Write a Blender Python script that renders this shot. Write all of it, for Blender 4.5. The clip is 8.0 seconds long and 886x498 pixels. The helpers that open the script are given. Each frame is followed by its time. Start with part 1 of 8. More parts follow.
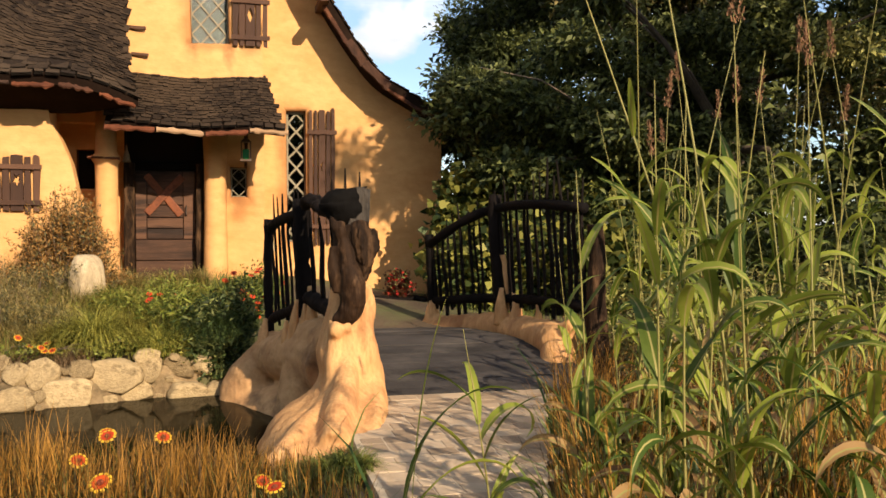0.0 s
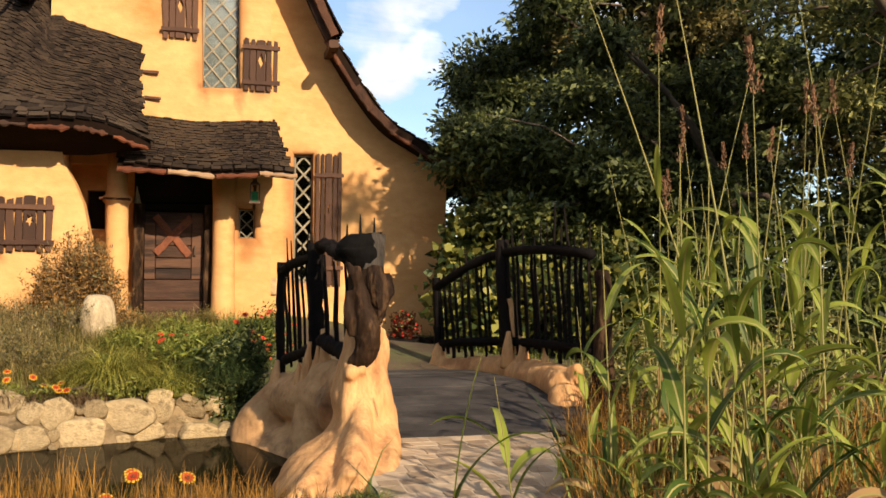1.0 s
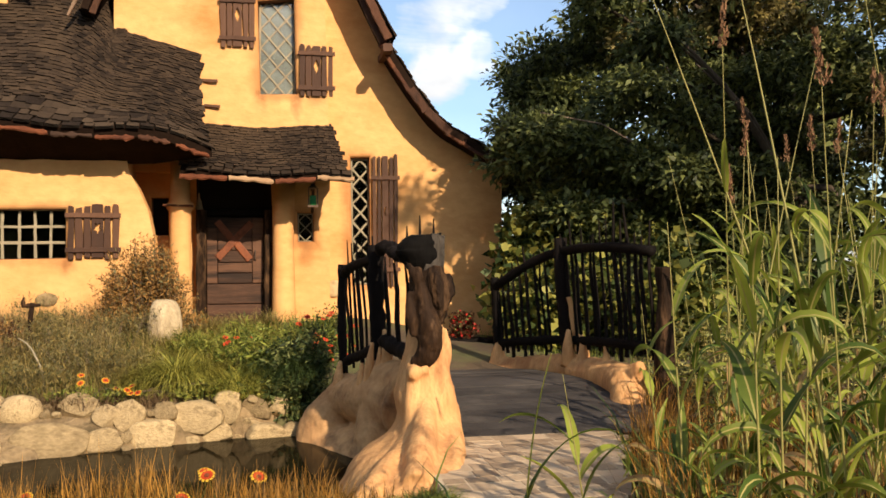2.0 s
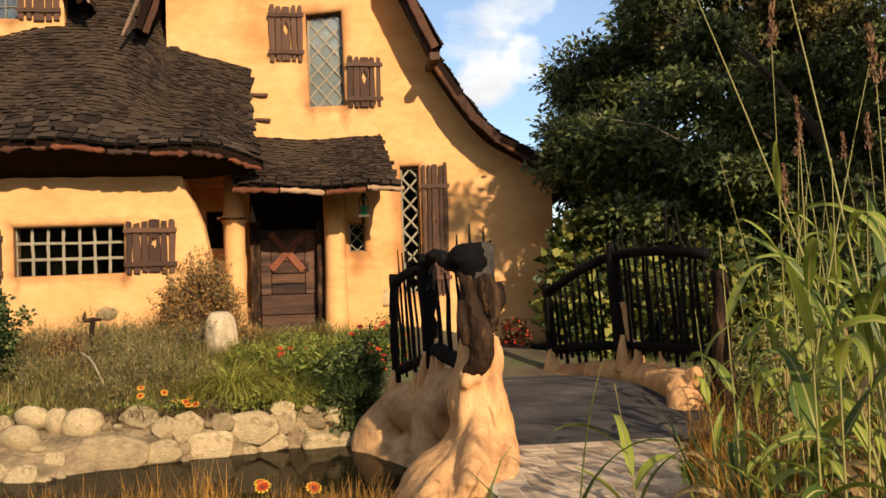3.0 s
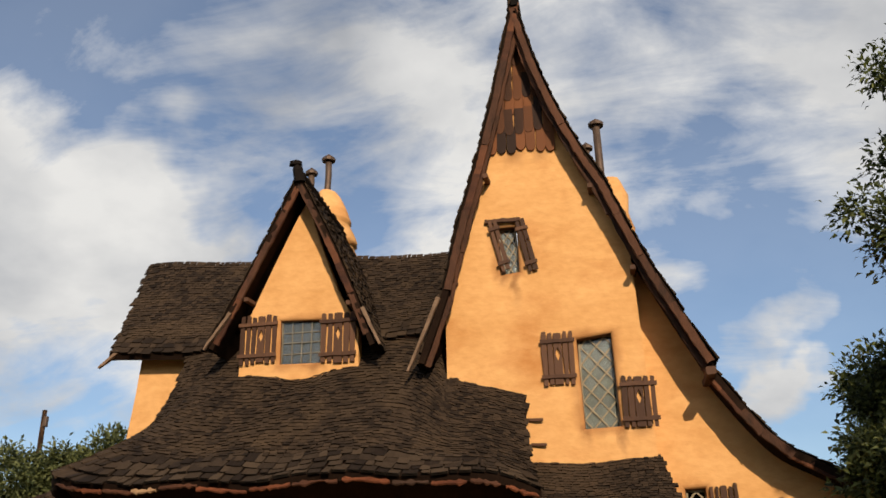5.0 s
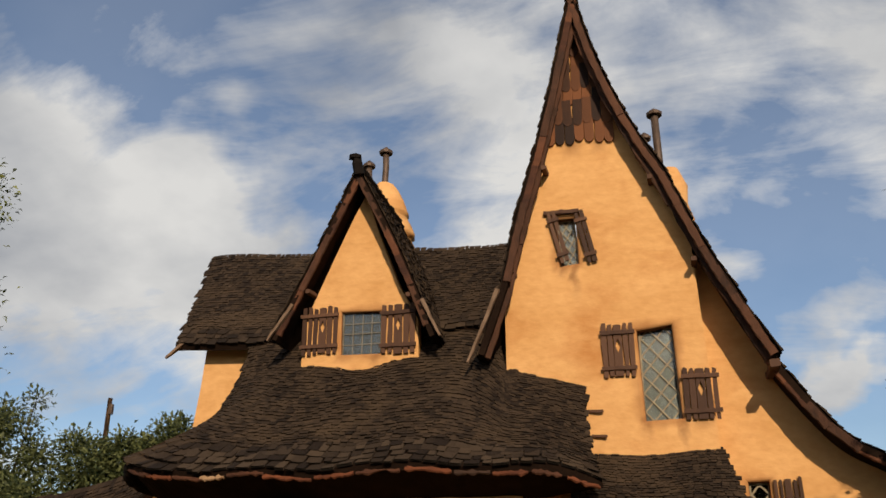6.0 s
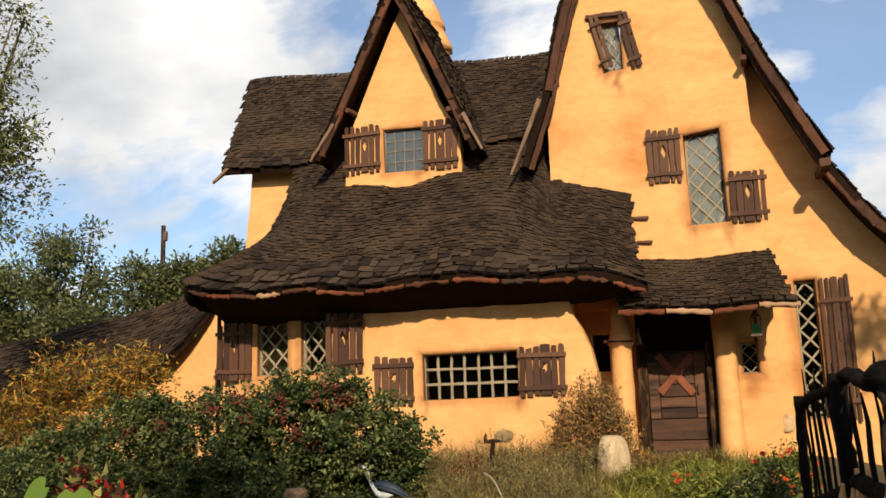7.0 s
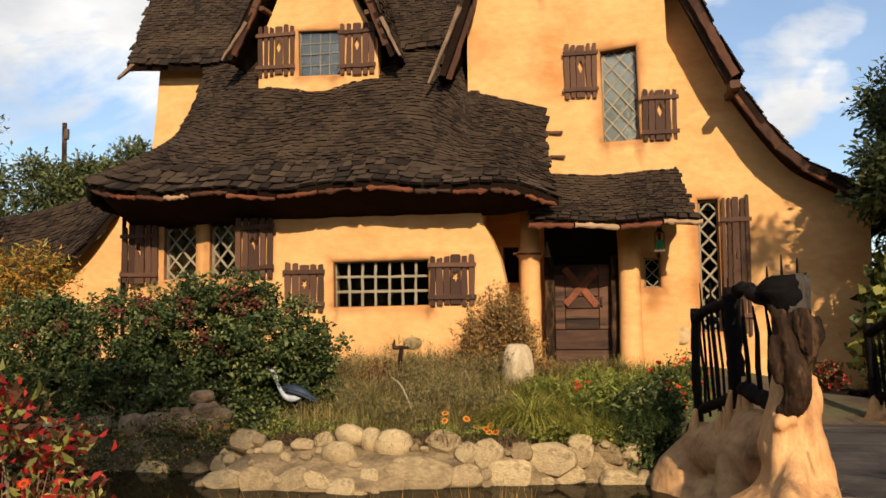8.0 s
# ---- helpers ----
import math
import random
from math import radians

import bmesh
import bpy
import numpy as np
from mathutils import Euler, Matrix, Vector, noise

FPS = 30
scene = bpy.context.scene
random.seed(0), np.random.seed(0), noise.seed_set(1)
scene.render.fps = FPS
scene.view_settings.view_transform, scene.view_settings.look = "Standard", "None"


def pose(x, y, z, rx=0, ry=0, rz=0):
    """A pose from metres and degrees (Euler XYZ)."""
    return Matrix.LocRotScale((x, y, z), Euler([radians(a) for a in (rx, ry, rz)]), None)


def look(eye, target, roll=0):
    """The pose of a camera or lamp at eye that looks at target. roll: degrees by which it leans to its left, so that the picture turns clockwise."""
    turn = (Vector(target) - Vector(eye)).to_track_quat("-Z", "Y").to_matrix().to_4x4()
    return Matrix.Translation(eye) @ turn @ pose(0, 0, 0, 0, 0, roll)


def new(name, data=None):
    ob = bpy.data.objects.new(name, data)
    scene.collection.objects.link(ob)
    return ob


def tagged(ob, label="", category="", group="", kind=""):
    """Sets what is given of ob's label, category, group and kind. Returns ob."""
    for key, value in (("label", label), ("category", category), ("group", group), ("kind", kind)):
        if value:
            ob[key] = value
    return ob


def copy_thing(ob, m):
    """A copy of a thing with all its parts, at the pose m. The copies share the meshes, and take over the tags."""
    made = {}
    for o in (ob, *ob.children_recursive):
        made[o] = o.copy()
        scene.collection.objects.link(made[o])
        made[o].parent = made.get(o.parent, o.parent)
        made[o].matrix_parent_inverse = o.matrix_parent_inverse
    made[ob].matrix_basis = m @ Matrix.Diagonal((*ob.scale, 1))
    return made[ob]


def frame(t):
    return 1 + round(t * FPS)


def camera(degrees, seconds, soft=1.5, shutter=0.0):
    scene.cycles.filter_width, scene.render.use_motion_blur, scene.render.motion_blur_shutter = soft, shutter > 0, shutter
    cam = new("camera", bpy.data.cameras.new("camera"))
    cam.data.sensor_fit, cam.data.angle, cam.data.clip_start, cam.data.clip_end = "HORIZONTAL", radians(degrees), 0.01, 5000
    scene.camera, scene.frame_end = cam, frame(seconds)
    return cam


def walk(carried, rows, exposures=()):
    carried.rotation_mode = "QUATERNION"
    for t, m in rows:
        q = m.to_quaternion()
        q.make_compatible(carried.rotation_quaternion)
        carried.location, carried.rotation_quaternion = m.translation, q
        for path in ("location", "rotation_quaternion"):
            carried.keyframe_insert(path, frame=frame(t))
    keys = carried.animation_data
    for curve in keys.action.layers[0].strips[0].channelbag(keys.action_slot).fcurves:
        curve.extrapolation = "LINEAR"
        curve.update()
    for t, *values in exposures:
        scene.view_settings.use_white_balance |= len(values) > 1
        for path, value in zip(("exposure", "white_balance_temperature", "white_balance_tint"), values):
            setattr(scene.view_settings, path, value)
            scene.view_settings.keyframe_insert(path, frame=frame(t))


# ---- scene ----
# ---- camera and its walk ----
cam = camera(53.0, 8.0, soft=1.6)
PATH = [
    (0, (0.0, 0.0, 1.6), (0.483, 1.94, 1.545), -0.0),
    (0.5, (-0.12, -0.087, 1.634), (0.388, 1.848, 1.648), 0.7),
    (1, (-0.204, -0.155, 1.654), (0.288, 1.783, 1.688), 0.5),
    (1.5, (-0.252, -0.189, 1.653), (0.163, 1.767, 1.684), -0.4),
    (1.7, (-0.269, -0.184, 1.649), (0.132, 1.775, 1.681), -0.5),
    (2.8, (-0.259, -0.218, 1.664), (0.018, 1.762, 1.707), -1.2),
    (3, (-0.243, -0.18, 1.67), (0.015, 1.803, 1.721), -1.7),
    (3.5, (-0.231, -0.139, 1.714), (-0.077, 1.847, 1.889), -3.5),
    (4, (-0.219, -0.113, 1.712), (-0.266, 1.854, 2.073), -3.9),
    (4.5, (-0.196, -0.065, 1.716), (-0.434, 1.834, 2.296), -3.1),
    (4.7, (-0.171, -0.076, 1.694), (-0.451, 1.787, 2.368), -2.3),
    (5.8, (-0.323, -0.293, 1.69), (-0.71, 1.492, 2.506), 0.2),
    (6, (-0.322, -0.271, 1.687), (-0.754, 1.535, 2.431), -0.1),
    (6.5, (-0.351, -0.247, 1.655), (-0.905, 1.609, 2.154), -1.5),
    (7, (-0.372, -0.213, 1.639), (-0.927, 1.675, 1.992), -1.7),
    (7.5, (-0.363, -0.182, 1.624), (-0.868, 1.74, 1.856), -2.1),
    (8, (-0.369, -0.189, 1.591), (-0.746, 1.769, 1.744), -0.6),
]
EXPOSURES = [(0.0, 0.62), (1.7, 0.60), (3.0, 0.48), (4.0, 0.25), (4.7, 0.0), (5.8, -0.30), (6.0, -0.30), (6.5, -0.06), (7.0, 0.27), (8.0, 0.30)]
walk(cam, [(t, look(eye, target, roll)) for t, eye, target, roll in PATH], EXPOSURES)

# ---- sky and sun ----
SUN_TO = Vector((0.37, -1.0, 0.55)).normalized()      # from the place towards the sun
SUN_ELEV = math.asin(SUN_TO.z)
SUN_AZ = math.atan2(SUN_TO.x, SUN_TO.y)


def build_sky():
    w = bpy.data.worlds.new("sky")
    scene.world = w
    w.use_nodes = True
    nt = w.node_tree
    nt.nodes.clear()
    N, L = nt.nodes.new, nt.links.new
    out = N("ShaderNodeOutputWorld")
    bg = N("ShaderNodeBackground")
    bg.inputs["Strength"].default_value = 0.125
    sky = N("ShaderNodeTexSky")
    sky.sky_type = "NISHITA"
    sky.sun_disc = False
    sky.sun_elevation = SUN_ELEV
    sky.sun_rotation = SUN_AZ
    sky.dust_density = 0.6
    sky.ozone_density = 3.0
    tc = N("ShaderNodeTexCoord")
    sep = N("ShaderNodeSeparateXYZ")
    L(tc.outputs["Generated"], sep.inputs[0])
    # flatten the directions onto a cloud layer
    addz = N("ShaderNodeMath")
    addz.operation = "ADD"
    addz.inputs[1].default_value = 0.45
    L(sep.outputs["Z"], addz.inputs[0])
    mx = N("ShaderNodeMath")
    mx.operation = "MAXIMUM"
    mx.inputs[1].default_value = 0.08
    L(addz.outputs[0], mx.inputs[0])
    div = N("ShaderNodeVectorMath")
    div.operation = "DIVIDE"
    comb = N("ShaderNodeCombineXYZ")
    for k in ("X", "Y", "Z"):
        L(mx.outputs[0], comb.inputs[k])
    L(tc.outputs["Generated"], div.inputs[0])
    L(comb.outputs[0], div.inputs[1])
    mp = N("ShaderNodeMapping")
    mp.inputs["Location"].default_value = CLOUD_SHIFT
    L(div.outputs[0], mp.inputs["Vector"])
    n1 = N("ShaderNodeTexNoise")
    n1.inputs["Scale"].default_value = 2.3
    n1.inputs["Detail"].default_value = 9
    n1.inputs["Roughness"].default_value = 0.52
    n1.inputs["Distortion"].default_value = 0.25
    L(mp.outputs[0], n1.inputs["Vector"])
    # fuller heaps of cloud where the sky shows them
    dens = n1.outputs["Fac"]
    curl, sub, mul, bent = N("ShaderNodeTexNoise"), N("ShaderNodeVectorMath"), N("ShaderNodeVectorMath"), N("ShaderNodeVectorMath")
    curl.inputs["Scale"].default_value = 5.0
    curl.inputs["Detail"].default_value = 5
    L(tc.outputs["Generated"], curl.inputs["Vector"])
    sub.operation, mul.operation = "SUBTRACT", "MULTIPLY"
    sub.inputs[1].default_value = (0.5, 0.5, 0.5)
    mul.inputs[1].default_value = (0.45, 0.45, 0.13)
    L(curl.outputs["Color"], sub.inputs[0])
    L(sub.outputs[0], mul.inputs[0])
    L(tc.outputs["Generated"], bent.inputs[0])
    L(mul.outputs[0], bent.inputs[1])
    unit = N("ShaderNodeVectorMath")
    unit.operation = "NORMALIZE"
    L(bent.outputs[0], unit.inputs[0])
    for heap, near, far, amount in CLOUD_HEAPS:
        dot = N("ShaderNodeVectorMath")
        dot.operation = "DOT_PRODUCT"
        dot.inputs[1].default_value = heap
        L(unit.outputs[0], dot.inputs[0])
        rng = N("ShaderNodeMapRange")
        rng.interpolation_type = "SMOOTHSTEP"
        rng.inputs["From Min"].default_value, rng.inputs["From Max"].default_value = math.cos(radians(far)), math.cos(radians(near))
        rng.inputs["To Max"].default_value = amount
        L(dot.outputs["Value"], rng.inputs["Value"])
        plus = N("ShaderNodeMath")
        L(dens, plus.inputs[0])
        L(rng.outputs[0], plus.inputs[1])
        dens = plus.outputs[0]
    # thin torn wisps
    streak, wisp, less, amount = N("ShaderNodeMapping"), N("ShaderNodeTexNoise"), N("ShaderNodeMath"), N("ShaderNodeMath")
    streak.inputs["Scale"].default_value = (1.0, 2.4, 1.0)
    streak.inputs["Rotation"].default_value = (0, 0, 0.5)
    L(div.outputs[0], streak.inputs["Vector"])
    wisp.inputs["Scale"].default_value = 4.5
    wisp.inputs["Detail"].default_value = 9
    wisp.inputs["Roughness"].default_value = 0.62
    wisp.inputs["Distortion"].default_value = 0.5
    L(streak.outputs[0], wisp.inputs["Vector"])
    less.operation = "MULTIPLY_ADD"
    less.inputs[1].default_value, less.inputs[2].default_value = 0.34, -0.165
    L(wisp.outputs["Fac"], less.inputs[0])
    L(dens, amount.inputs[0])
    L(less.outputs[0], amount.inputs[1])
    dens = amount.outputs[0]
    ramp = N("ShaderNodeValToRGB")
    ramp.color_ramp.elements[0].color = (0.13, 0.13, 0.13, 1)
    ramp.color_ramp.elements[0].position = 0.44
    ramp.color_ramp.elements[1].position = 0.585
    L(dens, ramp.inputs[0])
    n2 = N("ShaderNodeTexNoise")
    n2.inputs["Scale"].default_value = 3.2
    n2.inputs["Detail"].default_value = 6
    L(mp.outputs[0], n2.inputs["Vector"])
    shade = N("ShaderNodeValToRGB")
    shade.color_ramp.elements[0].position, shade.color_ramp.elements[0].color = 0.33, (3.4, 3.55, 3.85, 1)
    shade.color_ramp.elements[1].position, shade.color_ramp.elements[1].color = 0.62, (7.0, 6.9, 6.7, 1)
    L(n2.outputs["Fac"], shade.inputs[0])
    mix = N("ShaderNodeMix")
    mix.data_type = "RGBA"
    L(ramp.outputs[0], mix.inputs["Factor"])
    L(sky.outputs[0], mix.inputs["A"])
    L(shade.outputs[0], mix.inputs["B"])
    L(mix.outputs["Result"], bg.inputs["Color"])
    L(bg.outputs[0], out.inputs["Surface"])


CLOUD_SHIFT = (1.1, 0.1, 0.0)
CLOUD_HEAPS = [((-0.56, 0.72, 0.38), 0, 18, 0.26), ((-0.43, 0.79, 0.42), 0, 11, 0.12), ((-0.20, 0.90, 0.37), 0, 9, 0.13), ((0.20, 0.95, 0.24), 0, 12, -0.17), ((0.15, 0.948, 0.278), 0, 3, 0.16), ((0.20, 0.94, 0.275), 0, 3, 0.16), ((0.165, 0.966, 0.20), 0, 2.6, 0.16), ((0.21, 0.957, 0.198), 0, 2.6, 0.15), ((-0.52, 0.826, 0.215), 0, 9, -0.12),
               ((0.08, 0.90, 0.43), 0, 8, 0.06), ((-0.28, 0.83, 0.48), 0, 12, -0.03), ((0.02, 0.96, 0.27), 0, 9, -0.05)]
build_sky()

sun_data = bpy.data.lights.new("sun", "SUN")
sun_data.energy = 5.0
sun_data.angle = radians(0.6)
sun_data.color = (1.0, 0.805, 0.59)
sun = new("sun", sun_data)
sun.matrix_world = look((0, 0, 30), Vector((0, 0, 30)) - SUN_TO)


# ---- materials ----
def material(name, low, high, rough=0.85, scale=3.0, fine=40.0, bump=0.3, metal=0.0, island=0.0, obj=0.0, stretch=(1, 1, 1),
             stain=None, stain_scale=0.7, stain_range=(0.52, 0.72), spec=0.3, translucent=0.0, bump_dist=0.01):
    m = bpy.data.materials.new(name)
    m.use_nodes = True
    nt = m.node_tree
    N, L = nt.nodes.new, nt.links.new
    b = nt.nodes["Principled BSDF"]
    b.inputs["Roughness"].default_value = rough
    b.inputs["Metallic"].default_value = metal
    b.inputs["Specular IOR Level"].default_value = spec
    tc = N("ShaderNodeTexCoord")
    mp = N("ShaderNodeMapping")
    mp.inputs["Scale"].default_value = stretch
    L(tc.outputs["Object"], mp.inputs["Vector"])
    coarse = N("ShaderNodeTexNoise")
    coarse.inputs["Scale"].default_value = scale
    coarse.inputs["Detail"].default_value = 5
    L(mp.outputs[0], coarse.inputs["Vector"])
    grain = N("ShaderNodeTexNoise")
    grain.inputs["Scale"].default_value = fine
    grain.inputs["Detail"].default_value = 4
    L(mp.outputs[0], grain.inputs["Vector"])
    half = N("ShaderNodeMix")
    half.data_type = "FLOAT"
    half.inputs["Factor"].default_value = 0.4
    L(coarse.outputs["Fac"], half.inputs["A"])
    L(grain.outputs["Fac"], half.inputs["B"])
    fac = half.outputs["Result"]
    for amount, node, socket in ((island, "ShaderNodeNewGeometry", "Random Per Island"), (obj, "ShaderNodeObjectInfo", "Random")):
        if amount:
            r = N(node)
            mm = N("ShaderNodeMix")
            mm.data_type = "FLOAT"
            mm.inputs["Factor"].default_value = amount
            L(fac, mm.inputs["A"])
            L(r.outputs[socket], mm.inputs["B"])
            fac = mm.outputs["Result"]
    ramp = N("ShaderNodeValToRGB")
    ramp.color_ramp.elements[0].position, ramp.color_ramp.elements[0].color = 0.28, (*low, 1)
    ramp.color_ramp.elements[1].position, ramp.color_ramp.elements[1].color = 0.72, (*high, 1)
    L(fac, ramp.inputs[0])
    colour = ramp.outputs[0]
    if stain:
        sn = N("ShaderNodeTexNoise")
        sn.inputs["Scale"].default_value = stain_scale
        sn.inputs["Detail"].default_value = 7
        sn.inputs["Roughness"].default_value = 0.62
        L(mp.outputs[0], sn.inputs["Vector"])
        sr = N("ShaderNodeValToRGB")
        sr.color_ramp.elements[0].position, sr.color_ramp.elements[1].position = stain_range
        L(sn.outputs["Fac"], sr.inputs[0])
        mx = N("ShaderNodeMix")
        mx.data_type = "RGBA"
        L(sr.outputs[0], mx.inputs["Factor"])
        L(colour, mx.inputs["A"])
        mx.inputs["B"].default_value = (*stain, 1)
        colour = mx.outputs["Result"]
    L(colour, b.inputs["Base Color"])
    bp = N("ShaderNodeBump")
    bp.inputs["Strength"].default_value = bump
    bp.inputs["Distance"].default_value = bump_dist
    L(half.outputs["Result"], bp.inputs["Height"])
    L(bp.outputs[0], b.inputs["Normal"])
    if translucent:
        tr = N("ShaderNodeBsdfTranslucent")
        L(colour, tr.inputs["Color"])
        ms = N("ShaderNodeMixShader")
        ms.inputs[0].default_value = translucent
        L(b.outputs[0], ms.inputs[1])
        L(tr.outputs[0], ms.inputs[2])
        L(ms.outputs[0], nt.nodes["Material Output"].inputs["Surface"])
    return m


def glass_material(name):
    m = bpy.data.materials.new(name)
    m.use_nodes = True
    b = m.node_tree.nodes["Principled BSDF"]
    b.inputs["Base Color"].default_value = (0.85, 0.9, 0.9, 1)
    b.inputs["Roughness"].default_value = 0.03
    b.inputs["Transmission Weight"].default_value = 1.0
    b.inputs["IOR"].default_value = 1.45
    return m


def water_material():
    m = material("pond_water", (0.004, 0.004, 0.002), (0.014, 0.011, 0.005), rough=0.06, scale=0.8, fine=5, bump=0.2, spec=0.3, bump_dist=0.02)
    m.node_tree.nodes["Principled BSDF"].inputs["IOR"].default_value = 1.10
    return m


M_PLASTER = material("ochre_plaster", (0.56, 0.285, 0.098), (0.74, 0.42, 0.172), rough=0.92, scale=1.1, fine=5.0, bump=0.5, bump_dist=0.06, stretch=(1, 1, 1.7),
                     stain=(0.48, 0.21, 0.065), stain_scale=0.6, stain_range=(0.53, 0.74), spec=0.15)


def rust_streaks(m, streaks):
    """Brown run-off streaks on the plaster: (x, top, length, half width)."""
    nt = m.node_tree
    N, L = nt.nodes.new, nt.links.new
    b = nt.nodes["Principled BSDF"]
    old = b.inputs["Base Color"].links[0].from_socket
    geo, sep, wob = N("ShaderNodeNewGeometry"), N("ShaderNodeSeparateXYZ"), N("ShaderNodeTexNoise")
    L(geo.outputs["Position"], sep.inputs[0])
    wob.inputs["Scale"].default_value = 3.5
    wob.inputs["Detail"].default_value = 6
    L(geo.outputs["Position"], wob.inputs["Vector"])
    total = None

    def calc(op, a, c):
        n = N("ShaderNodeMath")
        n.operation = op
        for k, v in enumerate((a, c)):
            if isinstance(v, (int, float)):
                n.inputs[k].default_value = v
            else:
                L(v, n.inputs[k])
        return n.outputs[0]

    def fade(v, a, c):
        n = N("ShaderNodeMapRange")
        n.interpolation_type = "SMOOTHSTEP"
        n.inputs["From Min"].default_value, n.inputs["From Max"].default_value = a, c
        L(v, n.inputs["Value"])
        return n.outputs[0]

    shift = calc("MULTIPLY", calc("SUBTRACT", wob.outputs["Fac"], 0.5), 0.35)
    px = calc("ADD", sep.outputs["X"], shift)
    for x, top, length, half in streaks:
        across = fade(calc("ABSOLUTE", calc("SUBTRACT", px, x), 0), half, 0.0)
        one = calc("MULTIPLY", calc("MULTIPLY", across, fade(sep.outputs["Z"], top - length, top)), fade(sep.outputs["Z"], top + 0.12, top))
        total = one if total is None else calc("MAXIMUM", total, one)
    mx = N("ShaderNodeMix")
    mx.data_type = "RGBA"
    L(calc("MULTIPLY", total, calc("MULTIPLY", wob.outputs["Fac"], 1.1)), mx.inputs["Factor"])
    L(old, mx.inputs["A"])
    mx.inputs["B"].default_value = (0.13, 0.045, 0.018, 1)
    L(mx.outputs["Result"], b.inputs["Base Color"])


rust_streaks(M_PLASTER, [(-1.60, 7.80, 0.9, 0.14), (-1.80, 7.84, 0.4, 0.16), (0.16, 4.76, 0.75, 0.13), (-0.48, 4.74, 0.45, 0.14), (0.5, 4.75, 0.3, 0.3), (-5.22, 1.80, 0.55, 0.14), (-3.5, 1.80, 0.4, 0.12),
                         (-5.65, 6.34, 0.3, 0.2), (0.30, 2.1, 0.7, 0.2), (-9.0, 2.3, 0.4, 0.2), (-7.2, 2.3, 0.4, 0.2), (-1.5, 10.5, 0.5, 0.3), (-0.95, 10.5, 0.4, 0.25)])


def rims(m, boxes, reach=0.20):
    """Rubbed-in brown rims round openings and shutters: (x0, x1, z0, z1)."""
    nt = m.node_tree
    N, L = nt.nodes.new, nt.links.new
    b = nt.nodes["Principled BSDF"]
    old = b.inputs["Base Color"].links[0].from_socket
    geo, wob = N("ShaderNodeNewGeometry"), N("ShaderNodeTexNoise")
    wob.inputs["Scale"].default_value = 2.6
    wob.inputs["Detail"].default_value = 6
    L(geo.outputs["Position"], wob.inputs["Vector"])
    least = None

    def calc(op, a, c):
        n = N("ShaderNodeMath")
        n.operation = op
        for k, v in enumerate((a, c)):
            if isinstance(v, (int, float)):
                n.inputs[k].default_value = v
            else:
                L(v, n.inputs[k])
        return n.outputs[0]

    for x0, x1, z0, z1 in boxes:
        centre, size, gone = N("ShaderNodeVectorMath"), N("ShaderNodeVectorMath"), N("ShaderNodeVectorMath")
        sep = N("ShaderNodeSeparateXYZ")
        centre.operation, size.operation, gone.operation = "SUBTRACT", "ABSOLUTE", "SUBTRACT"
        centre.inputs[1].default_value = ((x0 + x1) / 2, 16, (z0 + z1) / 2)
        L(geo.outputs["Position"], centre.inputs[0])
        L(centre.outputs[0], size.inputs[0])
        L(size.outputs[0], gone.inputs[0])
        gone.inputs[1].default_value = ((x1 - x0) / 2, 0, (z1 - z0) / 2)
        L(gone.outputs[0], sep.inputs[0])
        one = calc("MAXIMUM", sep.outputs["X"], sep.outputs["Z"])
        least = one if least is None else calc("MINIMUM", least, one)
    least = calc("ADD", least, calc("MULTIPLY", calc("SUBTRACT", wob.outputs["Fac"], 0.5), 0.30))
    fade = N("ShaderNodeMapRange")
    fade.interpolation_type = "SMOOTHSTEP"
    fade.inputs["From Min"].default_value, fade.inputs["From Max"].default_value = reach, -0.03
    fade.inputs["To Max"].default_value = 0.62
    L(least, fade.inputs["Value"])
    mx = N("ShaderNodeMix")
    mx.data_type = "RGBA"
    L(fade.outputs[0], mx.inputs["Factor"])
    L(old, mx.inputs["A"])
    mx.inputs["B"].default_value = (0.27, 0.105, 0.035, 1)
    L(mx.outputs["Result"], b.inputs["Base Color"])


rims(M_PLASTER, [(-0.52, 0.14, 4.74, 6.46), (-1.9, -1.5, 7.82, 8.82), (-5.23, -3.53, 1.79, 2.58), (-6.40, -5.56, 6.36, 7.26), (0.16, 0.43, 2.09, 2.60), (1.12, 1.48, 1.30, 3.65), (-8.75, -8.05, 2.36, 3.42), (-7.75, -7.1, 2.36, 3.42)])
# window reveals: orange-brown dirt, darkened further to paint in the shadow of the opening
M_REVEAL_DIRT_SHADE = material("dirty_shaded_reveal", (0.07, 0.03, 0.014), (0.24, 0.11, 0.05), rough=0.92, scale=2.5, fine=20, bump=0.5, bump_dist=0.03, spec=0.15)
M_SHINGLE = material("weathered_shingle", (0.012, 0.008, 0.0055), (0.050, 0.033, 0.0205), rough=0.93, scale=1.2, fine=60, bump=0.6, island=0.42,
                     stretch=(1, 1, 1), stain=(0.074, 0.048, 0.027), stain_scale=0.9, stain_range=(0.50, 0.78), spec=0.15)
M_SHINGLE_PIECE = material("weathered_shingle_piece", (0.013, 0.0085, 0.006), (0.060, 0.041, 0.026), rough=0.93, scale=4.0, fine=60, bump=0.6, obj=0.5, spec=0.15)
# butt faces, much darker than the shingles' upper faces
M_SHINGLE_END = material("dark_end_grain", (0.006, 0.005, 0.004), (0.016, 0.012, 0.009), rough=0.95, scale=5, fine=40, spec=0.1)
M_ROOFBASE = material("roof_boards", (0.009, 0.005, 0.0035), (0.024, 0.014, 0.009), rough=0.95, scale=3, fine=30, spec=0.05)
